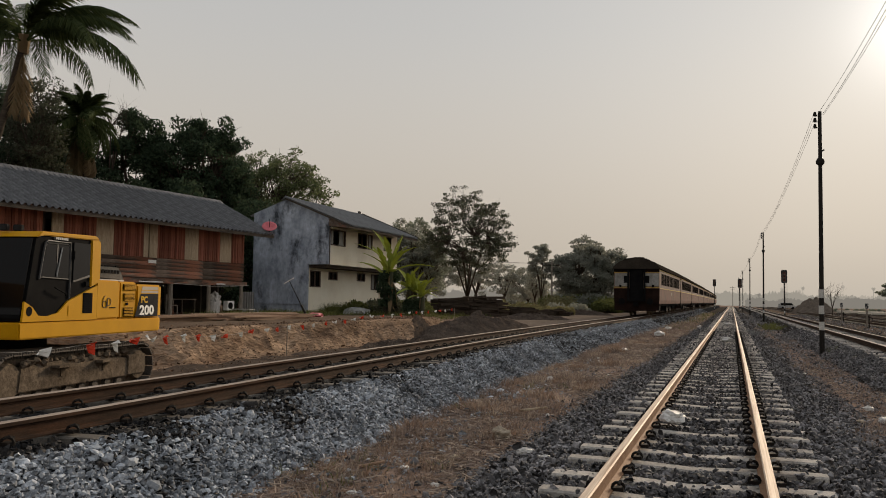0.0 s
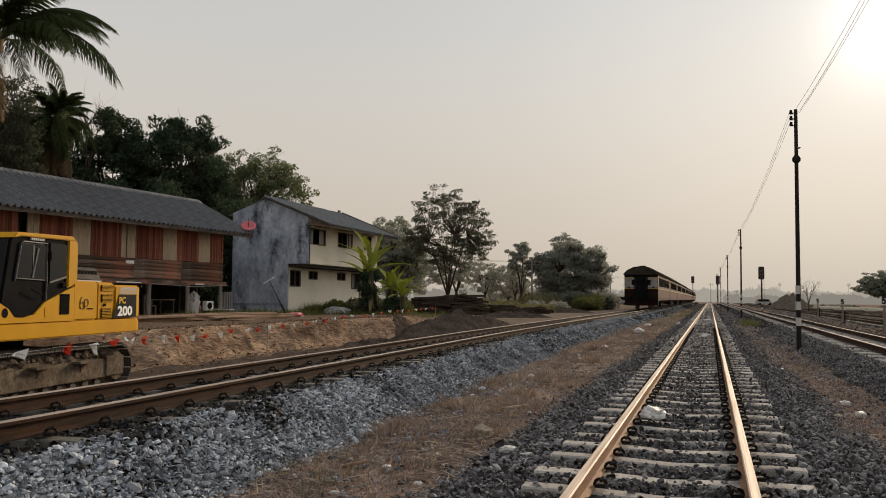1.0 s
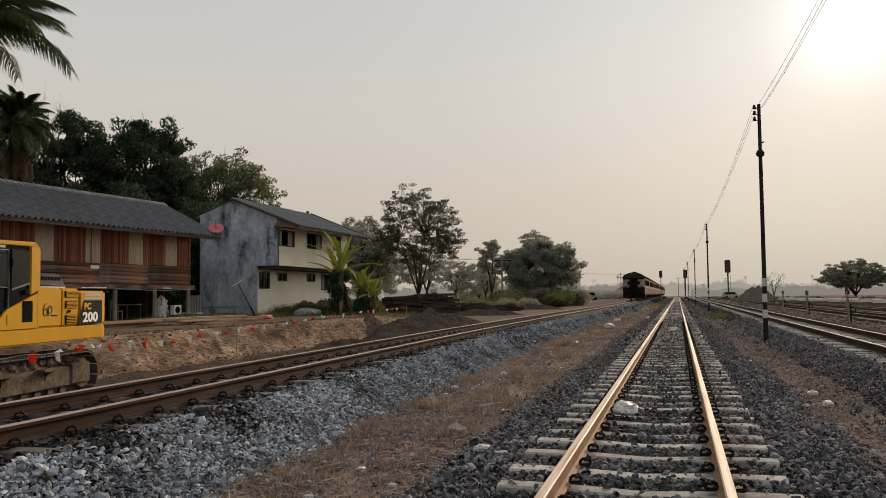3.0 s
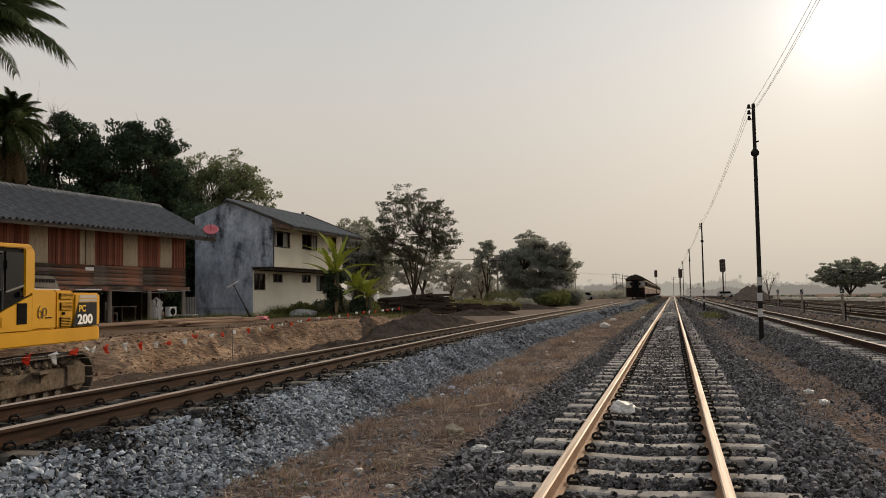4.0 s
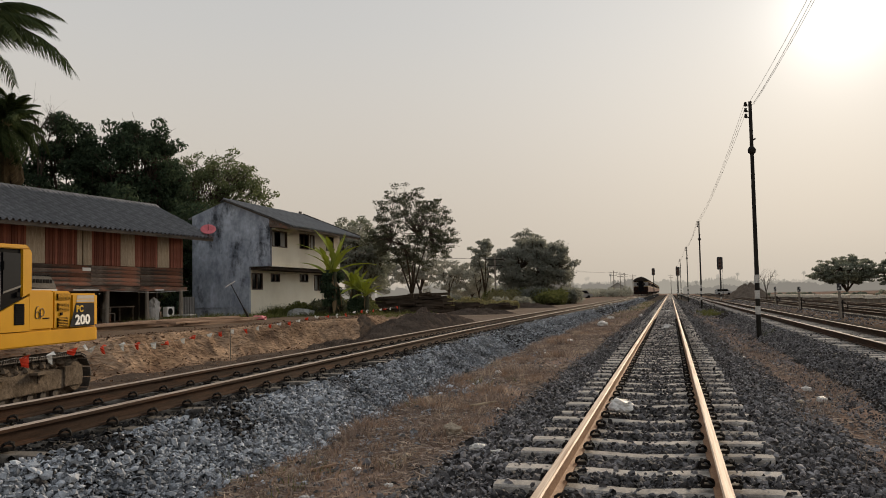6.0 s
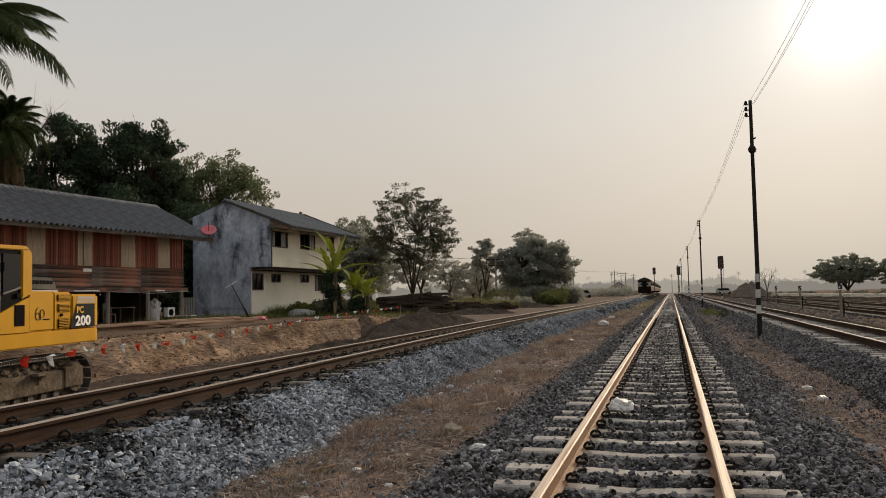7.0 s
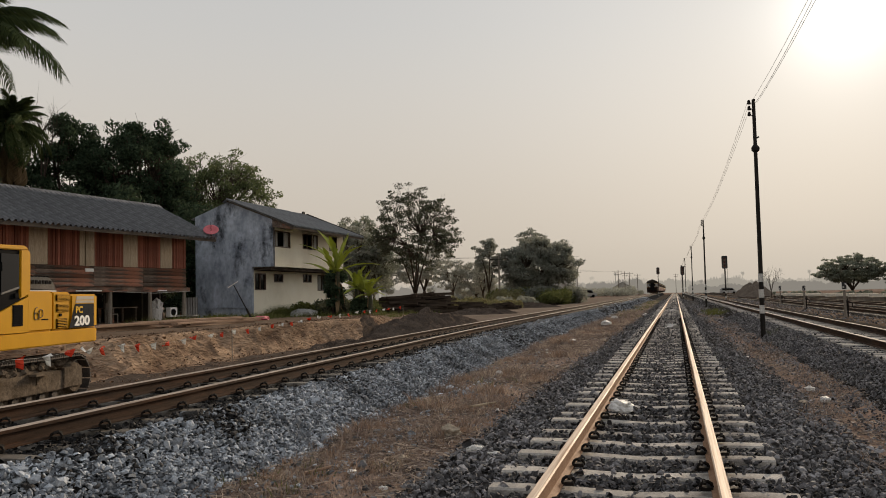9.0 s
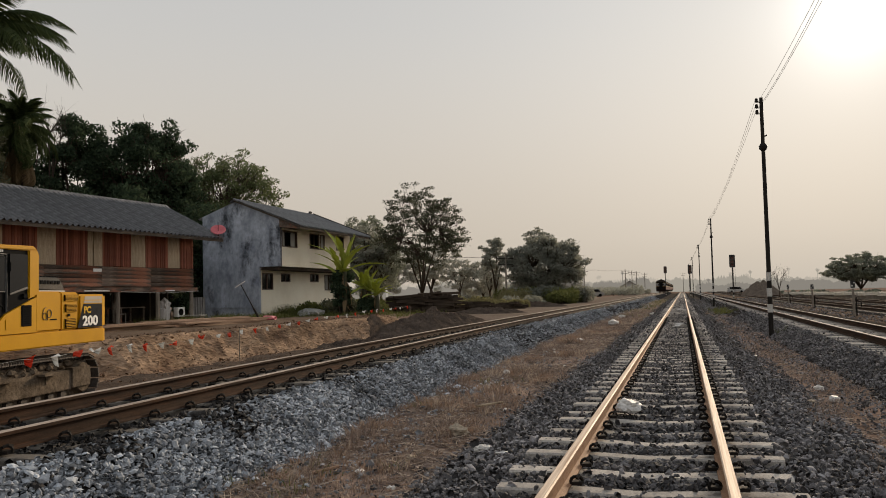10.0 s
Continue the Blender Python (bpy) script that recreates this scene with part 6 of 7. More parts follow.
# ---- poles, wires, signals ----
M_POLE = surf("black_tarred_pole", (0.012, 0.011, 0.010), (0.03, 0.026, 0.022), 4, 0.7, 0.2, 40, stretch=(3, 3, 0.6))
M_BANDWHITE = surf("grey_white_band", (0.42, 0.41, 0.39), (0.55, 0.54, 0.51), 4, 0.8, 0.1, 40)
M_WIRE = surf("grey_wire", (0.10, 0.09, 0.08), (0.14, 0.13, 0.12), 4, 0.6, 0.0, 40)
M_SIGNAL = surf("black_signal_head", (0.012, 0.012, 0.013), (0.022, 0.022, 0.024), 4, 0.6, 0.1, 40)
M_PLATE = surf("faded_brown_plate", (0.09, 0.06, 0.05), (0.14, 0.10, 0.085), 4, 0.7, 0.0, 40)
M_LENS = surf("dark_red_lens", (0.05, 0.008, 0.006), (0.08, 0.012, 0.01), 4, 0.2, 0.0, 40)
POLE_Y = [-18.6, 26.6, 73.0, 116.0, 160.0, 204.0]


def pole_x(y):
    return lerp(y, [(-18.6, 2.85), (26.6, 2.92), (73, 2.82), (116, 2.58), (160, 2.2), (204, 1.9)])


def make_line_pole(y):
    x = pole_x(y)
    p = thing("line_pole", "slim black line pole with white bands near its foot", "utility pole", pose(x, y, -0.42), group="line poles beside the track")
    h = 7.64
    lean = 0.03
    part("shaft", Geo().tube([(0, 0, -0.2), (lean * 0.5, 0, 3.5), (lean, 0, h)], [0.08, 0.066, 0.055], 10), M_POLE, p)
    for z in (0.78, 1.28, 1.78):
        part("white_band", Geo().tube([(0, 0, z), (0, 0, z + 0.26)], 0.081 if z < 1.5 else 0.078, 12), M_BANDWHITE, p, "faded white painted band")
    part("collar", Geo().lathe([(0.07, 0), (0.12, 0.05), (0.13, 0.14), (0.08, 0.22), (0.065, 0.24)], 10, Matrix.Translation((lean * 0.8, 0, 5.93))), M_POLE, p)
    part("spike", Geo().tube([(lean, 0, 6.36), (lean + 0.12, 0, 6.42)], 0.025, 6), M_POLE, p)
    for k, z in enumerate((7.50, 7.31, 7.12)):
        br = part("bracket", Geo().tube([(lean, 0, z), (lean - 0.14, 0, z), (lean - 0.14, 0, z + 0.03)], 0.014, 6), M_POLE, p)
        part("insulator", Geo().lathe([(0.0, -0.02), (0.05, 0.0), (0.055, 0.05), (0.035, 0.07), (0.05, 0.09), (0.03, 0.13), (0.0, 0.135)], 8, Matrix.Translation((lean - 0.14, 0, z))), M_POLE, br)
    return p


for y in POLE_Y:
    make_line_pole(y)


def make_wires():
    w = thing("line_wires", "three thin sagging wires between the line poles", "wires", pose(0, 0, 0))
    for k, z in enumerate((7.60, 7.41, 7.22)):
        for y0, y1 in zip(POLE_Y, POLE_Y[1:]):
            near = y0 < 0   # the span overhead is tied to the pole heads
            dx = (-0.06, -0.05, 0.142)[k] if near else -0.14
            top = (7.51, 7.33, 7.536)[k] if near else z
            x0, x1 = pole_x(y0) + ((0.04, -0.53, 0.06)[k] if near else dx), pole_x(y1) + dx
            pts = []
            for i in range(17):
                s = i / 16
                pts.append((x0 + (x1 - x0) * s, y0 + (y1 - y0) * s, top - 0.42 - 4 * ((0.83, 1.13, 0.83)[k] if near else 0.5 - 0.08 * k) * s * (1 - s)))
            part("wire", Geo().tube(pts, 0.005 if y0 < 30 else 0.006, 5), M_WIRE, w)


make_wires()


def make_signal(x, y, top, head, base):
    s = thing("railway_signal", "tall black colour-light railway signal on a thin post", "railway signal", pose(x, y, base), group="colour-light signals")
    h = top - base
    part("post", Geo().tube([(0, 0, -0.2), (0, 0, h - head)], 0.07, 8), M_POLE, s)
    for z in (0.35, 0.95):
        part("white_band", Geo().tube([(0, 0, z), (0, 0, z + 0.3)], 0.075, 10), M_BANDWHITE, s)
    w = head * 0.22
    r = w * 0.45
    pts = [((w - r) * (1 if math.cos(a) > 0 else -1) + r * math.cos(a), h - head * 0.5 + (head * 0.5 - r) * (1 if math.sin(a) > 0 else -1) + r * math.sin(a)) for a in np.linspace(0.05, 2 * math.pi + 0.05, 28, endpoint=False)]
    b = part("head", Geo().prism(pts, -0.05, 0.03, "y"), M_SIGNAL, s, "rounded black signal head")
    part("lens_plate", Geo().prism([(p[0] * 0.55, (p[1] - h + head * 0.5) * 0.8 + h - head * 0.5) for p in pts], -0.056, -0.051, "y"), M_PLATE, b, "brownish lens plate")
    for k in range(3):
        z = h - head * (0.22 + 0.28 * k)
        part("lens", Geo().tube([(0, -0.08, z), (0, -0.057, z)], head * 0.075, 12), M_LENS, b)
        part("hood", Geo().prism([(0.13 * head * math.cos(a), z + 0.13 * head * math.sin(a)) for a in np.linspace(0.1, math.pi - 0.1, 8)] + [(0.11 * head * math.cos(a), z + 0.11 * head * math.sin(a)) for a in np.linspace(math.pi - 0.1, 0.1, 8)], -0.25, -0.057, "y"), M_SIGNAL, b)
    part("ladder", Geo().tube([(0.1, 0.05, 0), (0.1, 0.05, h - head)], 0.015, 5).tube([(0.28, 0.05, 0), (0.28, 0.05, h - head)], 0.015, 5), M_POLE, s) if y < 120 else None
    return s


make_signal(5.97, 100, 5.05, 1.5, -0.3)
make_signal(1.62, 150, 5.4, 1.55, -0.45)
make_signal(-3.2, 182, 6.2, 1.5, -0.4)


def make_switch_stand(x, y, h):
    s = thing("shunting_signal", "low weathered shunting signal post with a small box on top", "signal post", pose(x, y, -0.3), group="shunting signals between the yard tracks")
    part("post", Geo().box(-0.05, 0.05, -0.045, 0.045, -0.1, h * 0.78), M_POST, s, bevel=0.01)
    part("rear_post", Geo().box(0.09, 0.15, 0.02, 0.08, -0.1, h * 0.55), M_POLE, s, bevel=0.01)
    part("arm", Geo().tube([(0.05, 0, h * 0.5), (0.3, 0, h * 0.42), (0.32, 0, h * 0.3)], 0.03, 6), M_POLE, s)
    hd = part("lamp_box", Geo().box(-0.085, 0.085, -0.08, 0.08, h * 0.8, h), M_SIGNAL, s, bevel=0.02)
    for k in (-1, 1):
        part("white_lens", Geo().tube([(0.045 * k, -0.1, h * (0.9 + 0.04 * k)), (0.045 * k, -0.08, h * (0.9 + 0.04 * k))], 0.036, 10), M_BANDWHITE, hd)
    return s


make_switch_stand(7.5, 38.6, 1.65)
make_switch_stand(8.0, 54.0, 1.55)
make_switch_stand(8.45, 70.0, 1.6)


# ---- flags on a string ----
STRING = [(-6.4, 4.6, 0.59), (-6.93, 6.51, 0.56), (-8.0, 8.6, 0.50), (-9.52, 11.52, 0.42), (-10.79, 14.92, 0.26), (-11.58, 17.4, 0.27), (-12.3, 20.4, 0.29), (-12.7, 23.6, 0.32), (-13.29, 27.85, 0.42), (-13.7, 34.25, 0.55), (-14.45, 42.44, 0.62)]
FLAGS = []


def make_bunting():
    b = thing("flag_string", "string of small red and white warning flags on thin stakes", "bunting", pose(0, 0, 0))
    pts = [Vector(p) for p in STRING]
    rope = []
    for p, q in zip(pts, pts[1:]):
        for i in range(6):
            s = i / 6
            rope.append(p.lerp(q, s) - Vector((0, 0, 0.03 * 4 * s * (1 - s))))
    rope.append(pts[-1])
    part("cord", Geo().tube(rope, 0.0014, 4), M_LIGHTGREY, b)
    for p in (pts[0], pts[6], pts[10]):
        part("stake", Geo().tube([(p.x, p.y, ground_z(p.x, p.y) - 0.1), (p.x, p.y, p.z + 0.06)], 0.014, 5), M_POST, b)
    rng = random.Random(8)
    meshes = []
    for mat in (M_FLAGRED, M_FLAGWHITE):
        for v in range(3):
            g = Geo()
            n = 4
            for i in range(n + 1):
                s = i / n
                w = 0.07 * (1 - 0.72 * s)
                o = 0.06 * math.sin(s * 4 + v * 2) * s
                skew = 0.05 * math.sin(2 * v + 1) * s
                g.v += [(skew - w, o, -0.13 * s), (skew + w, o + 0.05 * math.sin(v + 5 * s), -0.115 * s), (skew + w, o + 0.005 + 0.05 * math.sin(v + 5 * s), -0.115 * s), (skew - w, o + 0.005, -0.13 * s)]
            for i in range(n):
                for k in range(4):
                    g.f.append((i * 4 + k, i * 4 + (k + 1) % 4, i * 4 + 4 + (k + 1) % 4, i * 4 + 4 + k))
            meshes.append(mesh_of("flag", g, mat))
    # one flag each 0.62 m
    d, k = 0.2, 0
    acc = 0.0
    for p, q in zip(rope, rope[1:]):
        ln = (q - p).length
        while d <= acc + ln:
            c = p.lerp(q, (d - acc) / ln)
            az = math.degrees(math.atan2(q.y - p.y, q.x - p.x)) - rng.uniform(25, 75)
            f = part("flag", meshes[(k % 2) * 3 + rng.randrange(3)], None, b, "red flag" if k % 2 == 0 else "white flag")
            FLAGS.append((f, c.copy(), az, rng.uniform(38, 74), rng.uniform(0, 6.28)))
            d += rng.uniform(0.95, 1.35)
            k += 1
        acc += ln


make_bunting()


# ---- litter ----
def lump(seed, sx, sy, sz, n=2, rough=0.45):
    bm = bmesh.new()
    bmesh.ops.create_icosphere(bm, subdivisions=n, radius=1.0)
    for v in bm.verts:
        k = 1 + rough * noise.noise(v.co * 1.6 + Vector((seed * 7.3, seed, 0))) + rough * 0.5 * noise.noise(v.co * 4 + Vector((seed, 3, 1)))
        v.co = Vector((v.co.x * sx * k, v.co.y * sy * k, max(v.co.z, -0.5) * sz * k))
    me = bpy.data.meshes.new("lump")
    bm.to_mesh(me)
    bm.free()
    return me


def litter(name, label, x, y, z, s, mat, seed, cat="litter", rz=0):
    me = lump(seed, s[0], s[1], s[2], 3 if y < 15 else 2)
    me.materials.append(mat)
    tagged(new(name, me), label, cat).matrix_basis = pose(x, y, z, 0, 0, rz)


M_ROCK = surf("pale_rock", (0.30, 0.25, 0.19), (0.42, 0.36, 0.28), 8, 0.9, 0.5, 30)
litter("plastic_bag", "crumpled white plastic bag lying against the rail", -0.31, 7.95, -0.08, (0.12, 0.17, 0.075), M_PLASTIC, 1, "plastic bag", 20)
litter("plastic_bag", "crumpled white plastic bag between the rails", 0.13, 28.4, -0.1, (0.22, 0.2, 0.1), M_PLASTIC, 2, "plastic bag")
litter("plastic_bag", "white plastic scrap between the rails", 0.05, 52, -0.1, (0.2, 0.2, 0.06), M_PLASTIC, 3, "plastic bag")
litter("plastic_scrap", "small white plastic scrap on the dark ballast", -1.52, 6.27, -0.25, (0.075, 0.06, 0.04), M_PLASTIC, 4)
litter("plastic_scrap", "torn white plastic scrap on dry grass", -1.24, 5.9, -0.21, (0.06, 0.04, 0.02), M_PLASTIC, 5)
litter("pale_rock", "pale brown rock at the edge of the grass strip", -2.05, 7.4, -0.28, (0.1, 0.08, 0.07), M_ROCK, 6, "rock")
litter("plastic_bag", "bluish white plastic bag beside the track", 2.2, 11.1, -0.38, (0.065, 0.07, 0.05), M_PLASTIC, 7, "plastic bag", 40)
litter("plastic_scrap", "white plastic scrap beside the track", 2.2, 12.4, -0.38, (0.07, 0.05, 0.04), M_PLASTIC, 8)
litter("plastic_bag", "dirty white bag on the grass strip", -2.62, 34.8, -0.2, (0.26, 0.25, 0.13), M_PLASTIC, 9, "plastic bag")
litter("plastic_scrap", "white scrap on the grass strip", -2.9, 13.9, -0.3, (0.06, 0.05, 0.05), M_PLASTIC, 10)
litter("plastic_bag", "white bag on the grass strip", -2.75, 23.8, -0.28, (0.12, 0.1, 0.05), M_PLASTIC, 11, "plastic bag")
litter("plastic_bag", "white bag on the ballast edge", -1.52, 50, -0.3, (0.2, 0.2, 0.1), M_PLASTIC, 12, "plastic bag")
litter("plastic_bag", "white bag on the grass strip", -3.0, 45.5, -0.3, (0.2, 0.2, 0.12), M_PLASTIC, 13, "plastic bag")
rl = random.Random(77)
for k in range(26):
    yy = 4 + 40 * rl.random() ** 1.5
    litter("plastic_scrap", "tiny pale scrap among dry grass", rl.uniform(-3.2, -1.6) if k % 3 else rl.uniform(1.7, 3.2), yy, -0.33, (rl.uniform(0.02, 0.05), rl.uniform(0.02, 0.06), 0.02), M_PLASTIC if k % 2 else M_ROCK, 20 + k)
tagged(new("stick", mesh_of("stick", Geo().tube([(-2.32, 9.25, -0.28), (-2.2, 9.36, -0.27), (-2.02, 9.5, -0.25)], [0.016, 0.018, 0.012], 6), M_PALEBOARD)), "pale dry stick on the grass strip", "stick")
tagged(new("stick", mesh_of("stick", Geo().tube([(-2.75, 5.3, -0.3), (-2.6, 5.5, -0.28)], [0.015, 0.012], 6), M_PLANK)), "short pale stick on the grass strip", "stick")


# ---- yard before the houses ----
def make_planks():
    rng = random.Random(4)
    me = mesh_of("plank", Geo().box(-0.14, 0.14, -2.2, 2.2, 0, 0.055), M_PLANK, bevel=0.004)
    k = 0
    for x, y, rz in ((-18.0, 24.0, 5), (-18.4, 27.0, 10), (-17.9, 28.6, 13), (-17.3, 21.6, 2), (-18.9, 27.4, 15), (-16.9, 26.6, 6), (-18.6, 20.4, 3)):
        s = thing("plank_pile", "low pile of long sawn planks lying on the yard's edge", "planks", pose(x, y, ground_z(x, y) + 0.0, 0, 0, -rz), group="plank piles at the yard's edge")
        for i in range(7):
            part("plank", me, None, s, at=pose(rng.uniform(-0.4, 0.4), rng.uniform(-0.5, 0.5), 0.055 * (i // 2), 0, rng.uniform(-1, 1), rng.uniform(-5, 5)))


make_planks()


def house_pose(s, off, z=0.27):
    """A place by the timber house: s metres along its front from the far corner, off metres out of it."""
    return pose(-23.3 - 0.1045 * s + 0.9945 * off, 34.7 - 0.9945 * s - 0.1045 * off, z, 0, 0, -6)


def make_ac():
    a = thing("air_conditioner", "white outdoor air-conditioner unit under the timber house", "air conditioner", house_pose(0.55, -0.4, 0.32))
    part("case", Geo().box(-0.14, 0.14, -0.26, 0.26, 0.12, 0.6), M_WHITE, a, bevel=0.015)
    part("fan_guard", Geo().tube([(0.13, -0.04, 0.36), (0.155, -0.04, 0.36)], 0.17, 20), M_BLACK, a)
    for y in (-0.2, 0.2):
        part("foot", Geo().box(-0.15, 0.15, y - 0.03, y + 0.03, -0.05, 0.12), M_BLACK, a)


make_ac()


def make_chair(m):
    c = thing("chair", "old wooden chair under the timber house", "chair", m)
    part("seat", Geo().box(-0.2, 0.2, -0.2, 0.2, 0.42, 0.46), M_POST, c, bevel=0.008)
    part("backrest", Geo().box(-0.2, -0.17, -0.2, 0.2, 0.65, 0.95), M_POST, c)
    for x in (-0.18, 0.18):
        for y in (-0.18, 0.18):
            part("leg", Geo().box(x - 0.02, x + 0.02, y - 0.02, y + 0.02, 0, 0.95 if x < 0 else 0.42), M_POST, c)


make_chair(house_pose(4.0, -0.9, 0.25))
make_chair(house_pose(7.2, -1.2, 0.25))
tb = thing("table", "dark wooden table under the timber house", "table", house_pose(3.2, -1.3, 0.25))
part("tabletop", Geo().box(-0.45, 0.45, -0.8, 0.8, 0.7, 0.75), M_DARKPLANK, tb, bevel=0.006)
for dx in (-0.4, 0.4):
    for dy in (-0.72, 0.72):
        part("leg", Geo().box(dx - 0.035, dx + 0.035, dy - 0.035, dy + 0.035, 0, 0.7), M_DARKPLANK, tb)
sh = thing("shelf_rack", "open shelf rack under the timber house", "shelf", house_pose(6.6, -1.8, 0.25))
for dz in (0.1, 0.5, 0.9, 1.3):
    part("shelf", Geo().box(-0.2, 0.2, -0.5, 0.5, dz, dz + 0.03), M_POST, sh)
for dx in (-0.18, 0.18):
    for dy in (-0.48, 0.48):
        part("upright", Geo().box(dx - 0.02, dx + 0.02, dy - 0.02, dy + 0.02, 0, 1.35), M_POST, sh)
M_CLOTH = surf("grey_striped_cloth", (0.42, 0.40, 0.38), (0.62, 0.60, 0.58), 5, 0.9, 0.5, 25, stretch=(1, 6, 0.6))
cl = lump(31, 0.2, 0.3, 0.42, 3, 0.7)
cl.materials.append(M_CLOTH)
tagged(new("hanging_cloth", cl), "pale cloth hung over a barrel under the house", "cloth").matrix_basis = house_pose(1.45, -0.45, 0.92)
bl = thing("barrel", "pale blue plastic barrel under the timber house", "barrel", house_pose(1.55, -0.5, 0.22))
part("drum", Geo().lathe([(0.0, 0), (0.26, 0.0), (0.29, 0.1), (0.29, 0.6), (0.26, 0.7), (0.0, 0.7)], 14), M_CLOTH, bl, smooth=True)
# clothes line under the house
tagged(new("clothes_line", mesh_of("clothes_line", Geo().tube([(-22.9, 34.6, 1.7), (-23.2, 32.0, 1.62), (-23.5, 29.5, 1.7)], 0.012, 4), M_BANDWHITE)), "pale cord strung between the stilts", "cord")
fe = thing("zinc_fence", "grey corrugated zinc sheet fence between the two houses", "fence", pose(-22.9, 36.5, 0.3, 0, 0, 0))
part("zinc_sheet", sheet_mesh(M_LIGHTGREY, 0.75, 1.1, 5, 0.018), None, fe, at=pose(-1.6, 0, 0, 90, 0, 0))
tk = thing("bench", "low pale table top on legs beside the timber house", "table", pose(-23.2, 34.55, 0.27))
part("tabletop", Geo().box(-0.6, 0.6, -0.25, 0.25, 0.2, 0.25), M_BANDWHITE, tk)
for dx in (-0.5, 0.5):
    part("leg", Geo().box(dx - 0.04, dx + 0.04, -0.2, 0.2, -0.05, 0.2), M_POST, tk)


def make_shed():
    s = thing("lean_to_shed", "dark weathered plank shed in the gap between the houses", "shed", pose(-28.6, 43.4, 0.2))
    me = mesh_of("plank", Geo().box(-1.9, 1.9, -0.02, 0.02, 0.0, 0.19), M_DARKPLANK, bevel=0.004)
    for k in range(14):
        part("plank", me, None, s, at=pose(0.02 * math.sin(k * 2.3), 0.01 * math.sin(k * 1.7), 0.2 * k, 0, 0.6 * math.sin(k * 3.1), 0))
    for x in (-1.8, 0.0, 1.8):
        part("post", Geo().box(x - 0.06, x + 0.06, 0.03, 0.15, -0.3, 3.0), M_POST, s)
    part("beam", Geo().box(-2.0, 2.0, -0.12, -0.03, 2.72, 2.86), M_POST, s)
    part("roof_sheet", sheet_mesh(M_ROOF1, 4.2, 2.4, 26, 0.018), None, s, "rusty corrugated roof sheet", at=pose(-2.1, -0.4, 2.98, 8, 0, 0))


make_shed()


def make_dish():
    d = thing("satellite_dish", "faded red satellite dish on a mast by the timber house roof", "satellite dish", pose(-22.38, 35.6, 4.40))
    part("mast", Geo().tube([(0, 0, -0.05), (0, 0, 0.3)], 0.03, 8), M_POLE, d)
    prof = [(0.0, 0.0), (0.15, 0.01), (0.28, 0.045), (0.385, 0.09), (0.378, 0.10), (0.27, 0.057), (0.15, 0.022), (0.0, 0.012)]
    dish = part("bowl", Geo().lathe(prof, 20), M_PINK, d, "faded red dish", smooth=True, at=Matrix.Translation((0, 0, 0.36)) @ look((0, 0, 0), (-0.45, 0.75, -0.9)).to_3x3().to_4x4())
    part("feed_arm", Geo().tube([(0, 0, 0.0), (0, 0.1, 0.5)], 0.015, 5), M_POLE, dish)


make_dish()


def make_leaning_lamp():
    p = thing("leaning_lamp_post", "dark slanted post with a white cross tube before the gable wall", "lamp post", pose(-17.45, 30.9, 0.25))
    part("post", Geo().tube([(0.05, 0, -0.05), (-0.92, 0, 1.62)], [0.03, 0.02], 8), M_POLE, p)
    part("thick_foot", Geo().tube([(0.08, 0, -0.1), (-0.3, 0, 0.56)], 0.05, 8), M_POLE, p)
    part("cross_tube", Geo().tube([(-1.2, 0, 1.5), (-0.72, 0, 1.76)], 0.022, 8), M_WHITE, p, "white tube lamp")


make_leaning_lamp()
litter("pink_cloth", "crumpled pink cloth beside the leaning post", -17.5, 31.75, 0.33, (0.34, 0.3, 0.14), M_PINK, 41, "cloth")
litter("grey_tarpaulin", "grey sheet lying over rubble before the house", -20.5, 42.3, 0.22, (0.75, 1.0, 0.42), M_LIGHTGREY, 42, "tarpaulin", 30)


# ---- banana plants ----
def banana_leaf(rng, length, width):
    """A long blade along +x with a channelled midrib, torn edges and a drooping tip."""
    g = Geo()
    n = 15
    droop = rng.uniform(0.1, 0.75)
    for i in range(n + 1):
        s = i / n
        w = width * (0.12 + math.sin(math.pi * min(1, 0.06 + 0.94 * s)) ** 0.6 * 0.9) * (rng.choice((0.55, 0.9, 1.0, 1.05))) * 0.5
        x, z = length * s, -droop * length * s ** 2.2
        g.v += [(x, -w, z + 0.28 * w), (x, 0, z), (x, w, z + 0.28 * w), (x, w, z + 0.28 * w - 0.008), (x, 0, z - 0.03 * (1 - s) - 0.008), (x, -w, z + 0.28 * w - 0.008)]
    for i in range(n):
        for k in range(6):
            g.f.append((i * 6 + k, i * 6 + (k + 1) % 6, i * 6 + 6 + (k + 1) % 6, i * 6 + 6 + k))
    return mesh_of("leaf", g, M_BANANA)


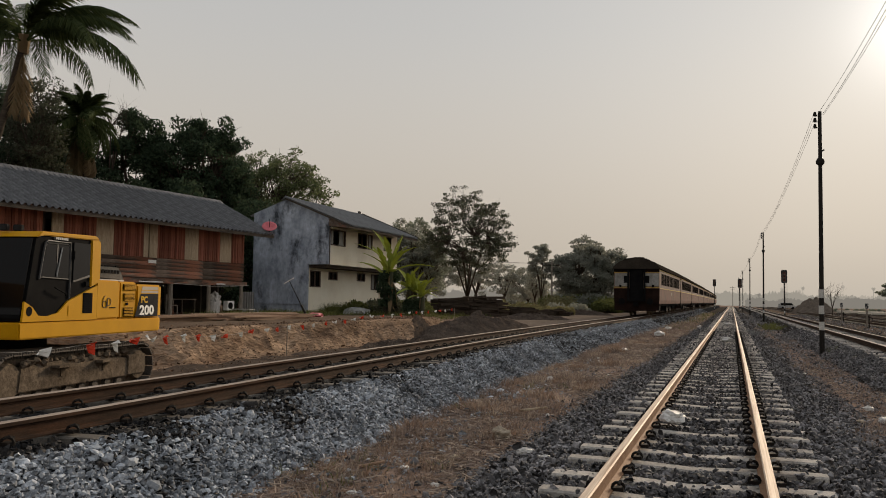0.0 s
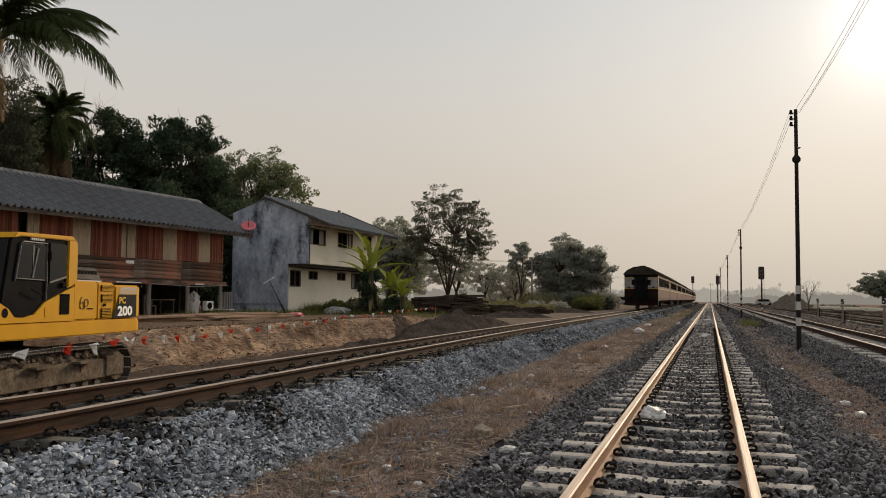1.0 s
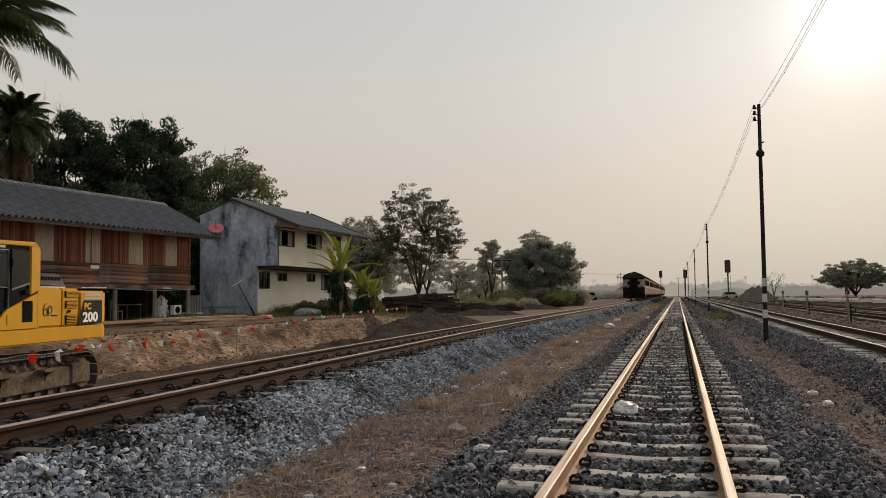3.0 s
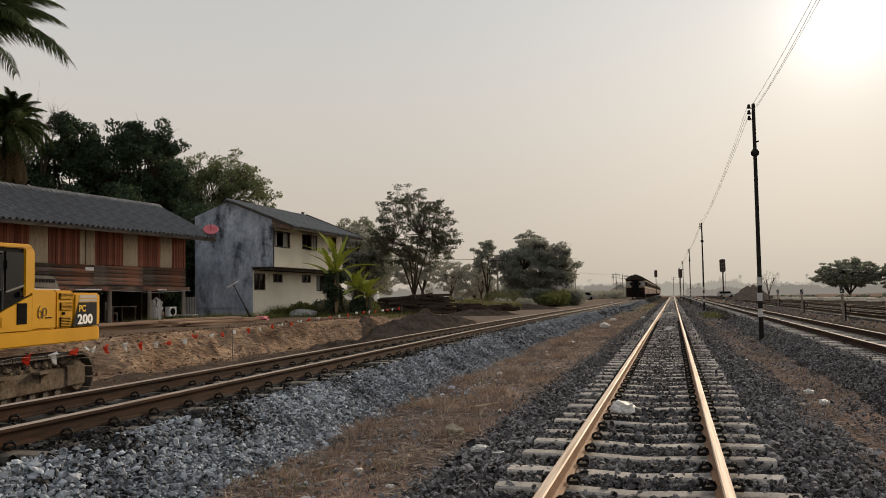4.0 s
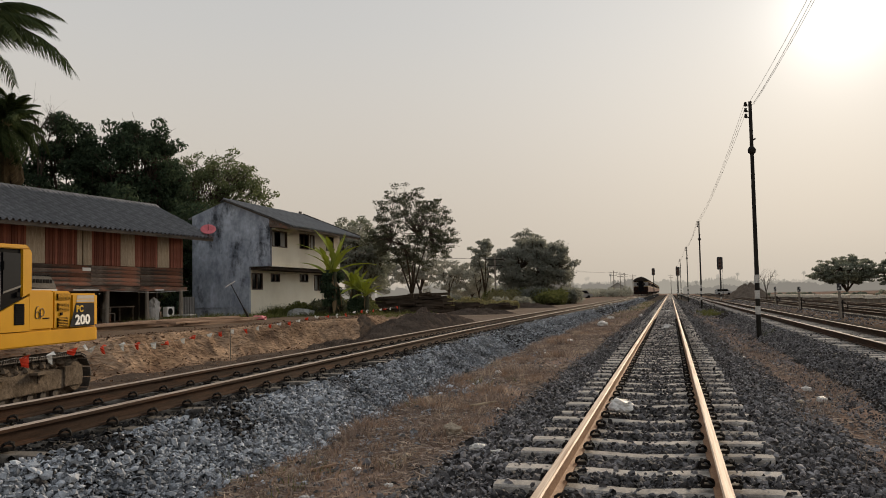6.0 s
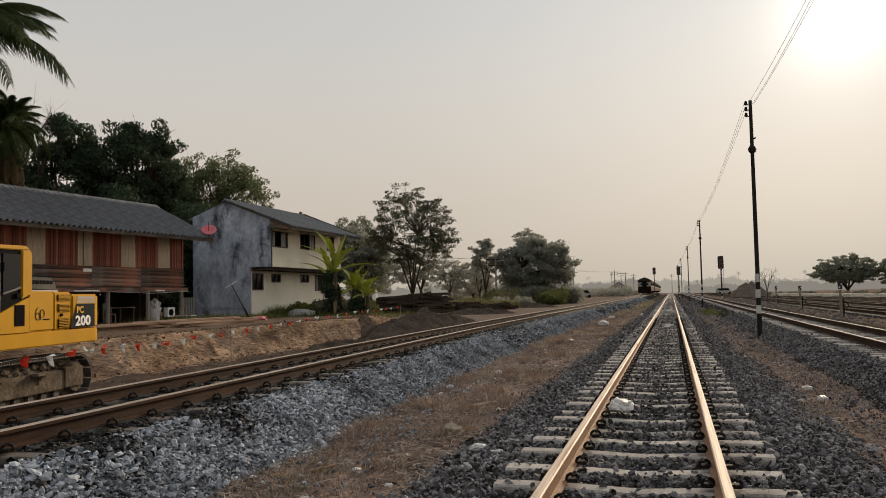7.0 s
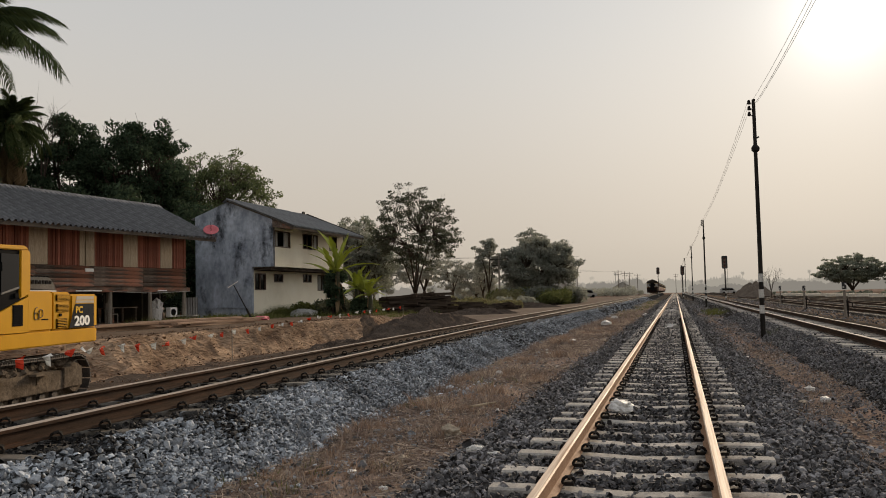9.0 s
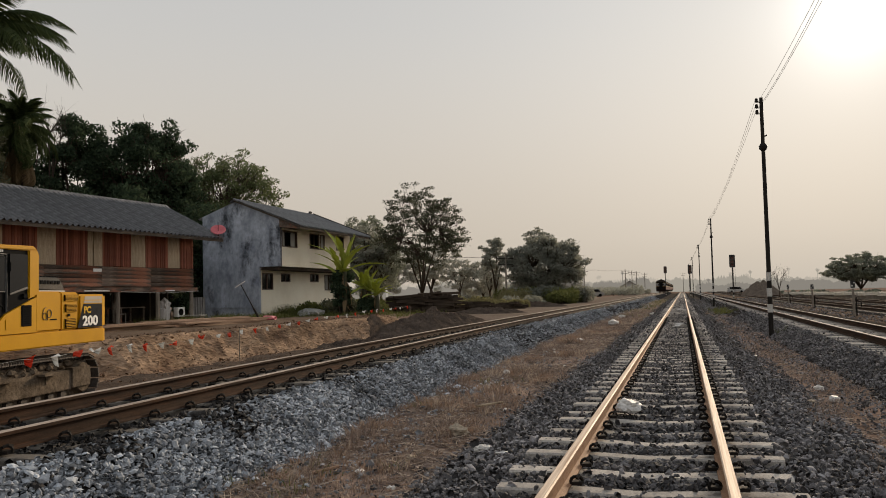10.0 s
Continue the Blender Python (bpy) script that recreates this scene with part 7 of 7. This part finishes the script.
def make_banana(x, y, h, leaves, seed):
    rng = random.Random(seed)
    b = thing("banana_plant", "banana plant with broad sunlit yellow-green leaves before the house", "banana plant", pose(x, y, ground_z(x, y)), group="banana plants before the house")
    part("pseudostem", Geo().tube([(0, 0, -0.1), (0.05, 0, h * 0.4), (0, 0.05, h * 0.62)], [0.16, 0.13, 0.08], 9), M_LEAF_DRY, b, smooth=True)
    for k in range(leaves):
        up = (86 - 60 * (k / leaves) ** 1.3 if h > 3.2 else 76 - 62 * (k / leaves)) + rng.uniform(-6, 6)
        part("leaf", banana_leaf(rng, h * rng.uniform(0.42, 0.58), rng.uniform(0.28, 0.42)), None, b,
             at=Matrix.Translation((0, 0, h * 0.56 - 0.02 * k)) @ pose(0, 0, 0, 0, 0, 137.5 * k + rng.uniform(-15, 15)) @ pose(0, 0, 0, rng.uniform(-20, 20), -up, 0))
    for k in range(4):
        part("dead_leaf", banana_leaf(rng, h * 0.4, 0.3), None, b, "brown withered hanging leaf", at=Matrix.Translation((0, 0, h * 0.5)) @ pose(0, 0, 0, 0, 0, 90 * k + 20) @ pose(0, 0, 0, 0, 70, 0)).data.materials[0] = M_LEAF_DEAD


for i, (x, y, h, n) in enumerate(((-18.0, 41.5, 4.6, 9), (-18.5, 42.0, 3.9, 6), (-16.8, 42.2, 2.6, 9), (-16.2, 41.8, 2.1, 8), (-17.3, 42.5, 2.9, 6))):
    make_banana(x, y, h, n, 50 + i)


# ---- bushes, timber, heaps along the dirt road ----
def make_bush(x, y, rx, ry, h, mat, seed, count=1800, size=0.13, label="low dusty bush beside the dirt road", r=None):
    rng = np.random.default_rng(seed)
    b = thing("bush", label, "bush", pose(x, y, ground_z(x, y)))
    cs = [np.array([rng.uniform(-rx, rx), rng.uniform(-ry, ry), h * rng.uniform(0.25, 0.8)]) for _ in range(16)]
    v, f = leaf_cloud(cs, r or 0.45 * h, count, size, rng)
    v[:, 2] = np.abs(v[:, 2])
    tagged(part("foliage", np_mesh("foliage", v, f, mat), None, b), kind="stuff")
    g = Geo()
    for c in cs:
        g.tube([(c[0] * 0.5, c[1] * 0.5, -0.1), tuple(c)], [0.04, 0.012], 4, cap=False)
    tagged(part("stems", g, M_BARK, b), kind="stuff")


rb = random.Random(15)
for k in range(2):
    make_bush(-18.15 + 1.35 * k, 41.6 + 0.3 * (k % 2), 0.22, 0.3, 2.9 - 1.9 * k, M_LEAF_DARK, 300 + k, 2600, 0.1, "dark undergrowth round the banana stems", 0.42)
for k in range(12):
    make_bush(rb.uniform(-22.2, -18.6), rb.uniform(42.5, 50), 0.9, 0.8, rb.uniform(0.5, 1.0), M_WEED if k % 3 else M_LEAF_DRY, 100 + k, 900, 0.1, "low green bush before the house")
for k in range(16):
    make_bush(-22 + 9.5 * rb.random(), rb.uniform(58, 74), 1.6, 1.4, rb.uniform(0.5, 1.1), (M_LEAF_SCRUB, M_LEAF_DOME, M_LEAF_SCRUB, M_WEED)[k % 4], 130 + k, 1700, 0.09)
for k in range(14):
    make_bush(rb.uniform(-18.2, -16.2) if k % 2 else rb.uniform(-11.5, -10.6), rb.uniform(78, 90), 1.5 if k % 2 else 0.7, 1.4, rb.uniform(1.0, 1.7), M_LEAF_SCRUB if k % 2 else M_WEED, 160 + k, 1700, 0.1)
for k in range(22):
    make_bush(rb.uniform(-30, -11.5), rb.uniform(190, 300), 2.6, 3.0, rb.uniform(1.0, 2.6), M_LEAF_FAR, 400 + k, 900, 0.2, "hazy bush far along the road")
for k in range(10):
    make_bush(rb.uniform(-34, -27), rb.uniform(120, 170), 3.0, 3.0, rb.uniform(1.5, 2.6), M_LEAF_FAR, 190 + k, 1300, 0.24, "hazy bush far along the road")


for k in range(12):
    make_bush(-18.3 + 0.75 * k + rb.uniform(-0.3, 0.3), rb.uniform(86, 88.5), 0.9, 0.8, rb.uniform(1.0, 1.9), M_WEED if k % 3 == 0 else M_LEAF_DOME, 440 + k, 1700, 0.12, "hazy undergrowth below the domed tree")


def make_timber(x, y, n, rows, length, rz, seed):
    rng = random.Random(seed)
    s = thing("timber_stack", "rough stack of old dark railway timbers", "timber stack", pose(x, y, ground_z(x, y), 0, 0, rz))
    me = mesh_of("timber", Geo().box(-length / 2, length / 2, -0.11, 0.11, 0, 0.16), M_TIMBER, bevel=0.012)
    for r in range(rows):
        for k in range(max(1, n - r // 2)):
            part("timber", me, None, s, at=pose(rng.uniform(-0.4, 0.4), (k - n / 2) * 0.3 + rng.uniform(-0.05, 0.05) + 0.12 * r, 0.15 * r, rng.uniform(-10, 10), rng.uniform(-5, 5), rng.uniform(-38, 38)))


make_timber(-17.8, 52, 7, 8, 2.6, 20, 1)
make_timber(-15.6, 52.8, 6, 7, 2.4, 8, 2)
make_timber(-16.9, 54.6, 6, 9, 3.0, -12, 3)
make_timber(-14.6, 59, 4, 4, 2.2, 30, 4)
make_timber(-12.4, 60, 4, 3, 2.2, -20, 5)


M_GRAVELHEAP = surf("dusty_gravel_heap", (0.11, 0.09, 0.073), (0.165, 0.135, 0.11), 2, 0.95, 0.8, 12)


def make_heap(name, label, x, y, rx, ry, h, mat, seed):
    g = Geo()
    n, m = 150, 52
    for j in range(m + 1):
        r = j / m
        for i in range(n):
            a = 2 * math.pi * i / n
            px, py = x + rx * r * math.cos(a), y + ry * r * math.sin(a)
            z = h * (1 - r * r) ** 1.05 * (1 + 0.35 * noise.noise((px * 0.9, py * 0.9, seed))) + (0.2 * noise.noise((px * 2.2, py * 2.2, seed)) + 0.11 * noise.noise((px * 6, py * 6, seed)) + 0.06 * noise.noise((px * 14, py * 14, seed))) * (1 - r) ** 0.5
            g.v.append((px, py, ground_z(px, py) - 0.06 + max(z, 0)))
    g.f = [(j * n + i, j * n + (i + 1) % n, (j + 1) * n + (i + 1) % n, (j + 1) * n + i) for j in range(m) for i in range(n)]
    tagged(new(name, mesh_of(name, g, mat, smooth=False)), label, "soil heap")


make_heap("soil_mound", "long heap of dark dug soil beside the track", -10.8, 35.2, 2.7, 5.4, 0.95, M_SOIL, 1)
make_heap("soil_mound", "low heap of dark dug soil beside the track", -11.5, 27.5, 1.3, 3.0, 0.2, M_SOIL, 2)
make_heap("soil_mound", "low dark soil ridge by the dirt road", -11.0, 47, 2.6, 2.2, 0.35, M_SOIL, 3)
make_heap("soil_mound", "low dark soil ridge by the dirt road", -11.5, 66, 3.0, 2.0, 0.4, M_SOIL, 4)
make_heap("gravel_mound", "dark gravel heap beyond the yard tracks", 11.6, 130, 3.1, 4, 2.1, M_GRAVELHEAP, 5)

for k in range(16):
    make_bush(17 + 3.2 * k + rb.uniform(-1, 1), rb.uniform(122, 140), 2.6, 1.5, rb.uniform(0.5, 1.1), M_LEAF_HAZE, 230 + k, 1500, 0.13, "dark hedge bush beyond the yard tracks")
for k in range(10):
    make_bush(-29.5 - 0.2 * k + rb.uniform(-0.5, 0.5), 17 + 2.3 * k, 1.0, 1.3, rb.uniform(1.6, 2.4), M_LEAF_DARK, 260 + k, 1500, 0.14, "dark bush behind the timber house")
for x, y in ((-27.4, 44.6), (-28.6, 45.4), (-26.9, 46.4)):
    make_bush(x, y, 0.9, 0.7, 2.4, M_LEAF_DARK, 280 + int(y * 10) % 97, 1600, 0.12, "dark bush in the gap between the houses")
make_bush(-28.0, 42.6, 0.6, 0.5, 3.0, M_LEAF_DARK, 292, 2600, 0.1, "dark bush in the gap between the houses", 0.7)
make_bush(-27.51, 40.0, 0.35, 0.3, 1.5, M_LEAF_DARK, 291, 1500, 0.09, "dark bush in the gap between the houses", 0.45)
# ---- right-hand yard ----
M_SLAB = surf("dusty_cream_concrete", (0.56, 0.51, 0.43), (0.70, 0.65, 0.56), 2, 0.9, 0.3, 30, c3=(0.33, 0.28, 0.23), stain=0.6, thing=0.15)


def make_slab_row():
    for k in range(13):
        x, y = 13.6 + 0.37 * k, 112 - 3.05 * k
        s = thing("concrete_slab_stack", "low pale concrete slabs on dark bearers beyond the yard tracks", "concrete slabs", pose(x + 0.2 * math.sin(k * 2.3), y, -0.25 - 0.05 * (k % 2), 0, 0, 83 + 4 * math.sin(k * 3.1)), group="slab stacks in the yard")
        for i in range(2):
            part("slab", Geo().box(-1.15, 1.15, -0.9, 0.9, 0.42 + 0.15 * i, 0.56 + 0.15 * i), M_SLAB, s, bevel=0.01)
        for dx in (-0.9, 0, 0.9):
            part("bearer", Geo().box(dx - 0.12, dx + 0.12, -0.8, 0.8, -0.05, 0.42), M_POST, s)


make_slab_row()


M_VANPAINT = surf("dusty_white_car_paint", (0.25, 0.245, 0.235), (0.30, 0.295, 0.28), 2, 0.6, 0.0, 30, grain=0.05, spec=0.1)


def make_van(x, y, rz, paint, label, L=4.4, H=1.7):
    v = thing("parked_van", label, "vehicle", pose(x, y, ground_z(x, y), 0, 0, rz))
    part("body", Geo().prism([(-L / 2, 0.3), (L / 2, 0.3), (L / 2, 0.85), (L * 0.36, 0.95), (L * 0.24, H), (-L * 0.44, H), (-L / 2, 1.0)], -0.82, 0.82, "y"), paint, v, bevel=0.05)
    for s in (-1, 1):
        part("side_window", Geo().prism([(L * 0.31, 1.0), (L * 0.21, H - 0.12), (-L * 0.4, H - 0.12), (-L * 0.43, 1.0)], 0.815 * s, 0.83 * s, "y"), M_GLASS, v)
        for dx in (-L * 0.3, L * 0.3):
            part("wheel", Geo().tube([(dx, 0.72 * s, 0.32), (dx, 0.86 * s, 0.32)], 0.32, 16), M_BLACK, v)
    part("rear_window", Geo().add([(-L / 2 - 0.006, -0.7, 1.05), (-L / 2 - 0.006, 0.7, 1.05), (-L * 0.445 - 0.006, 0.65, H - 0.1), (-L * 0.445 - 0.006, -0.65, H - 0.1)], [(0, 1, 2, 3)]), M_GLASS, v)


make_van(-17.8, 172, 22, M_VANPAINT, "white pickup van parked by the dirt road")
make_van(-22.5, 178, 12, M_LIGHTGREY, "silver van parked by the dirt road")
def make_hut(x, y, w, d, h, rz):
    """A small far house: walls, pitched roof with eaves, a door and two windows."""
    s = thing("roadside_house", "small pale house with a pitched roof far along the road", "house", pose(x, y, ground_z(x, y), 0, 0, rz), group="far houses along the road")
    part("wall", Geo().box(-w / 2, w / 2, -d / 2, d / 2, -0.3, h), M_HUT, s)
    for k in (-1, 1):
        part("gable", Geo().prism([(-w / 2, h), (w / 2, h), (0, h + w * 0.3)], k * d / 2 - 0.05, k * d / 2 + 0.05, "y"), M_HUT, s)
        part("roof", Geo().prism([(0, h + w * 0.3), (0, h + w * 0.3 + 0.1), (k * (w / 2 + 0.5), h - 0.2), (k * (w / 2 + 0.5), h - 0.3)], -d / 2 - 0.5, d / 2 + 0.5, "y"), M_HUTROOF, s)
        # windows and door are plates coloured like the shade inside
        part("window", Geo().box(k * w * 0.3 - 0.4, k * w * 0.3 + 0.4, -d / 2 - 0.03, -d / 2 + 0.02, 1.0, 1.9), M_HOLESHADE, s)
    part("door", Geo().box(-0.45, 0.45, -d / 2 - 0.03, -d / 2 + 0.02, 0, 2.0), M_HOLESHADE, s)


M_HUT = surf("faded_house_wall", (0.36, 0.35, 0.33), (0.44, 0.43, 0.40), 1, 0.9, 0.1, 20)
M_HUTROOF = surf("faded_sheet_roof", (0.25, 0.245, 0.24), (0.31, 0.305, 0.295), 1, 0.9, 0.1, 20)
make_hut(-33.0, 215, 6, 8, 2.4, 10)
make_hut(-30.5, 230, 7, 9, 2.8, -6)
make_hut(-15.8, 262, 5, 7, 2.6, 4)
make_van(14.5, 240, 10, M_LIGHTGREY, "silver van far beyond the tracks")


def make_power_pole(x, y, h):
    p = thing("power_pole", "concrete power pole with cross-arm beside the far road", "utility pole", pose(x, y, -0.1), group="power poles along the far road")
    part("shaft", Geo().tube([(0, 0, -0.2), (0, 0, h)], [0.12, 0.08], 8), M_POST, p)
    part("cross_arm", Geo().box(-1.0, 1.0, -0.05, 0.05, h - 0.53, h - 0.44), M_POLE_DARK, p)
    part("cross_arm", Geo().box(-0.8, 0.8, -0.05, 0.05, h - 1.18, h - 1.1), M_POLE_DARK, p)
    for dx in (-0.9, 0.0, 0.9):
        part("insulator", Geo().tube([(dx, 0, h - 0.42), (dx, 0, h - 0.2)], 0.05, 6), M_BANDWHITE, p)


for x, y, h in ((-22.7, 200, 6.7), (-13.2, 205, 6.6), (-12.6, 222, 6.6), (-12.6, 245, 6.9), (-11.6, 275, 7.0), (0.6, 346, 8.0)):
    make_power_pole(x, y, h)

make_van(-27.2, 184, 170, M_VANPAINT, "white delivery truck parked beyond the bushes", 6.0, 2.4)
make_power_pole(-18.1, 86, 5.6)
pw = thing("power_lines", "thin sagging power lines along the dirt road", "wires", pose(0, 0, 0))
for dx in (-0.9, 0.0, 0.9):
    for a, b in (((-18.1 + dx, 86, 5.3), (-13.2 + dx, 205, 6.2)), ((-18.1 + dx, 86, 5.3), (-26.0 + dx, 51.0, 5.6))):
        a, b = Vector(a), Vector(b)
        part("wire", Geo().tube([a.lerp(b, i / 12) - Vector((0, 0, 4 * 0.7 * (i / 12) * (1 - i / 12))) for i in range(13)], 0.012, 4), M_WIRE, pw)

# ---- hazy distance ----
# haze painted as glow: each belt emits its own hazed tree colour
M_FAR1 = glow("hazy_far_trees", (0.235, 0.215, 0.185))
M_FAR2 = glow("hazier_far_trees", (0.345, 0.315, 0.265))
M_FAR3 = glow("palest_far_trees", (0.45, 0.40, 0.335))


def far_belt(name, y, x0, x1, base, mat, seed, step):
    """A far belt of tree tops in haze, uneven in outline, with palms and gaps."""
    rng = random.Random(seed)
    g = Geo()
    x = x0
    while x < x1:
        w = rng.uniform(0.35, 0.8) * step
        h = base * (0.62 + 0.5 * max(0, noise.noise((x / (step * 6), seed, 0)) + 0.35)) * rng.uniform(0.7, 1.2)
        n = 24
        pts = [(x - w, -0.5)] + [(x - w * math.cos(math.pi * i / n) * rng.uniform(0.9, 1.06), h * (0.45 + 0.55 * math.sin(math.pi * i / n) ** 0.7) * rng.uniform(0.84, 1.14)) for i in range(n + 1)] + [(x + w, -0.5)]
        yy = y + rng.uniform(-6, 6)
        g.prism(pts, yy - 1, yy + 1, "y")
        if rng.random() < 0.03:   # a tall palm
            hp = base * rng.uniform(1.1, 1.35)
            g.prism([(x - 0.15, 0), (x + 0.15, 0), (x + 0.15, hp), (x - 0.15, hp)], yy - 1, yy - 0.8, "y")
            r = step * 0.2
            g.prism([(x + r * math.cos(a) * (1 if k % 2 else 0.45), hp + r * math.sin(a) * (1 if k % 2 else 0.45)) for k, a in enumerate(np.linspace(0, 2 * math.pi, 16, endpoint=False))], yy - 1.2, yy - 1, "y")
        x += w * rng.uniform(0.5, 0.9)
    tagged(new(name, mesh_of(name, g, mat)), "belt of far trees pale in the haze", "far trees", kind="structure")


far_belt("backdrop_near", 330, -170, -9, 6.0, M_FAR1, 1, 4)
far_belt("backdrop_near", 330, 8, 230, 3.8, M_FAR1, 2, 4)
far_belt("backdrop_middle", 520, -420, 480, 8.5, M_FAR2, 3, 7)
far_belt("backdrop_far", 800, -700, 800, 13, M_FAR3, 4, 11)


# ---- an insect that crosses close to the lens ----
def make_insect():
    b = thing("insect", "small dark flying insect with blurred pale wings", "insect", pose(2, -5, 1.5))
    part("body", Geo().lathe([(0.0, -0.0085), (0.0025, -0.006), (0.0034, -0.001), (0.0026, 0.003), (0.0032, 0.0055), (0.0018, 0.0085), (0.0, 0.009)], 8), M_BLACK, b, smooth=True)
    for s in (-1, 1):
        part("wing", Geo().prism([(0, 0.004), (0.0016 * s, 0.0015), (0.0055 * s, 0.0), (0.006 * s, 0.0025), (0.003 * s, 0.005)], 0.001, 0.0012, "y"), M_BANDWHITE, b)
    return b


INSECT = make_insect()

# rows: seconds, how far the last coach's rear end is along the track
TRAIN = [(0, 50.8), (2.5, 97.5), (5, 144.3), (7.5, 191.1), (10, 238.0)]


def motions():
    """Everything that moves: the coaches, flags and palm fronds in the wind, the insect."""
    for k, c in enumerate(COACHES):
        rows = []
        for t, y in TRAIN:
            a, b = y + 20.2 * k, y + 20.2 * k + 19.4
            xa, xb = track2_x(a), track2_x(b)
            rows.append((t, pose(xa, a, 0.25 + rise2(a), math.degrees(math.atan2(rise2(b) - rise2(a), 19.4)), 0, -math.degrees(math.atan2(xb - xa, 19.4)))))
        walk(c, rows)
    for f, c, az, swing, phase in FLAGS:
        rows = []
        for i in range(26):
            t = 0.4 * i
            s = swing + 14 * math.sin(2.1 * t + phase) + 6 * math.sin(5.3 * t + 2 * phase)
            rows.append((t, Matrix.Translation(c) @ pose(0, 0, 0, 0, 0, az) @ pose(0, 0, 0, s, 0, 8 * math.sin(1.7 * t + phase))))
        walk(f, rows)
    gust = [(0, 0), (1, -2), (2.5, 4), (4, 9), (5, 6), (7.5, 4), (9.5, 1), (11, -1)]   # degrees by which the wind lifts the fronds
    for f, top, az, roll, pitch, phase in FRONDS:
        walk(f, [(0.8 * i, frond_pose(top, az + 3 * math.sin(0.95 * i + phase), roll, pitch + lerp(0.8 * i, gust) + 2 * math.sin(1.15 * i + 0.6 * phase))) for i in range(14)])
    walk(INSECT, [(0, pose(2.0, -6.0, 1.6)), (6.3, pose(2.0, -6.0, 1.6)), (6.6, pose(0.75, -0.6, 1.75, 0, 75, 10)), (6.8, pose(-0.377, -0.173, 1.459, 0, 75, 10)), (6.9, pose(-1.0, -0.05, 1.4, 0, 75, 10)), (7.2, pose(-3.4, -1.6, 1.5, 0, 75, 10)), (7.6, pose(-4.5, -6.0, 1.5)), (10, pose(-4.5, -6.0, 1.5))])


motions()
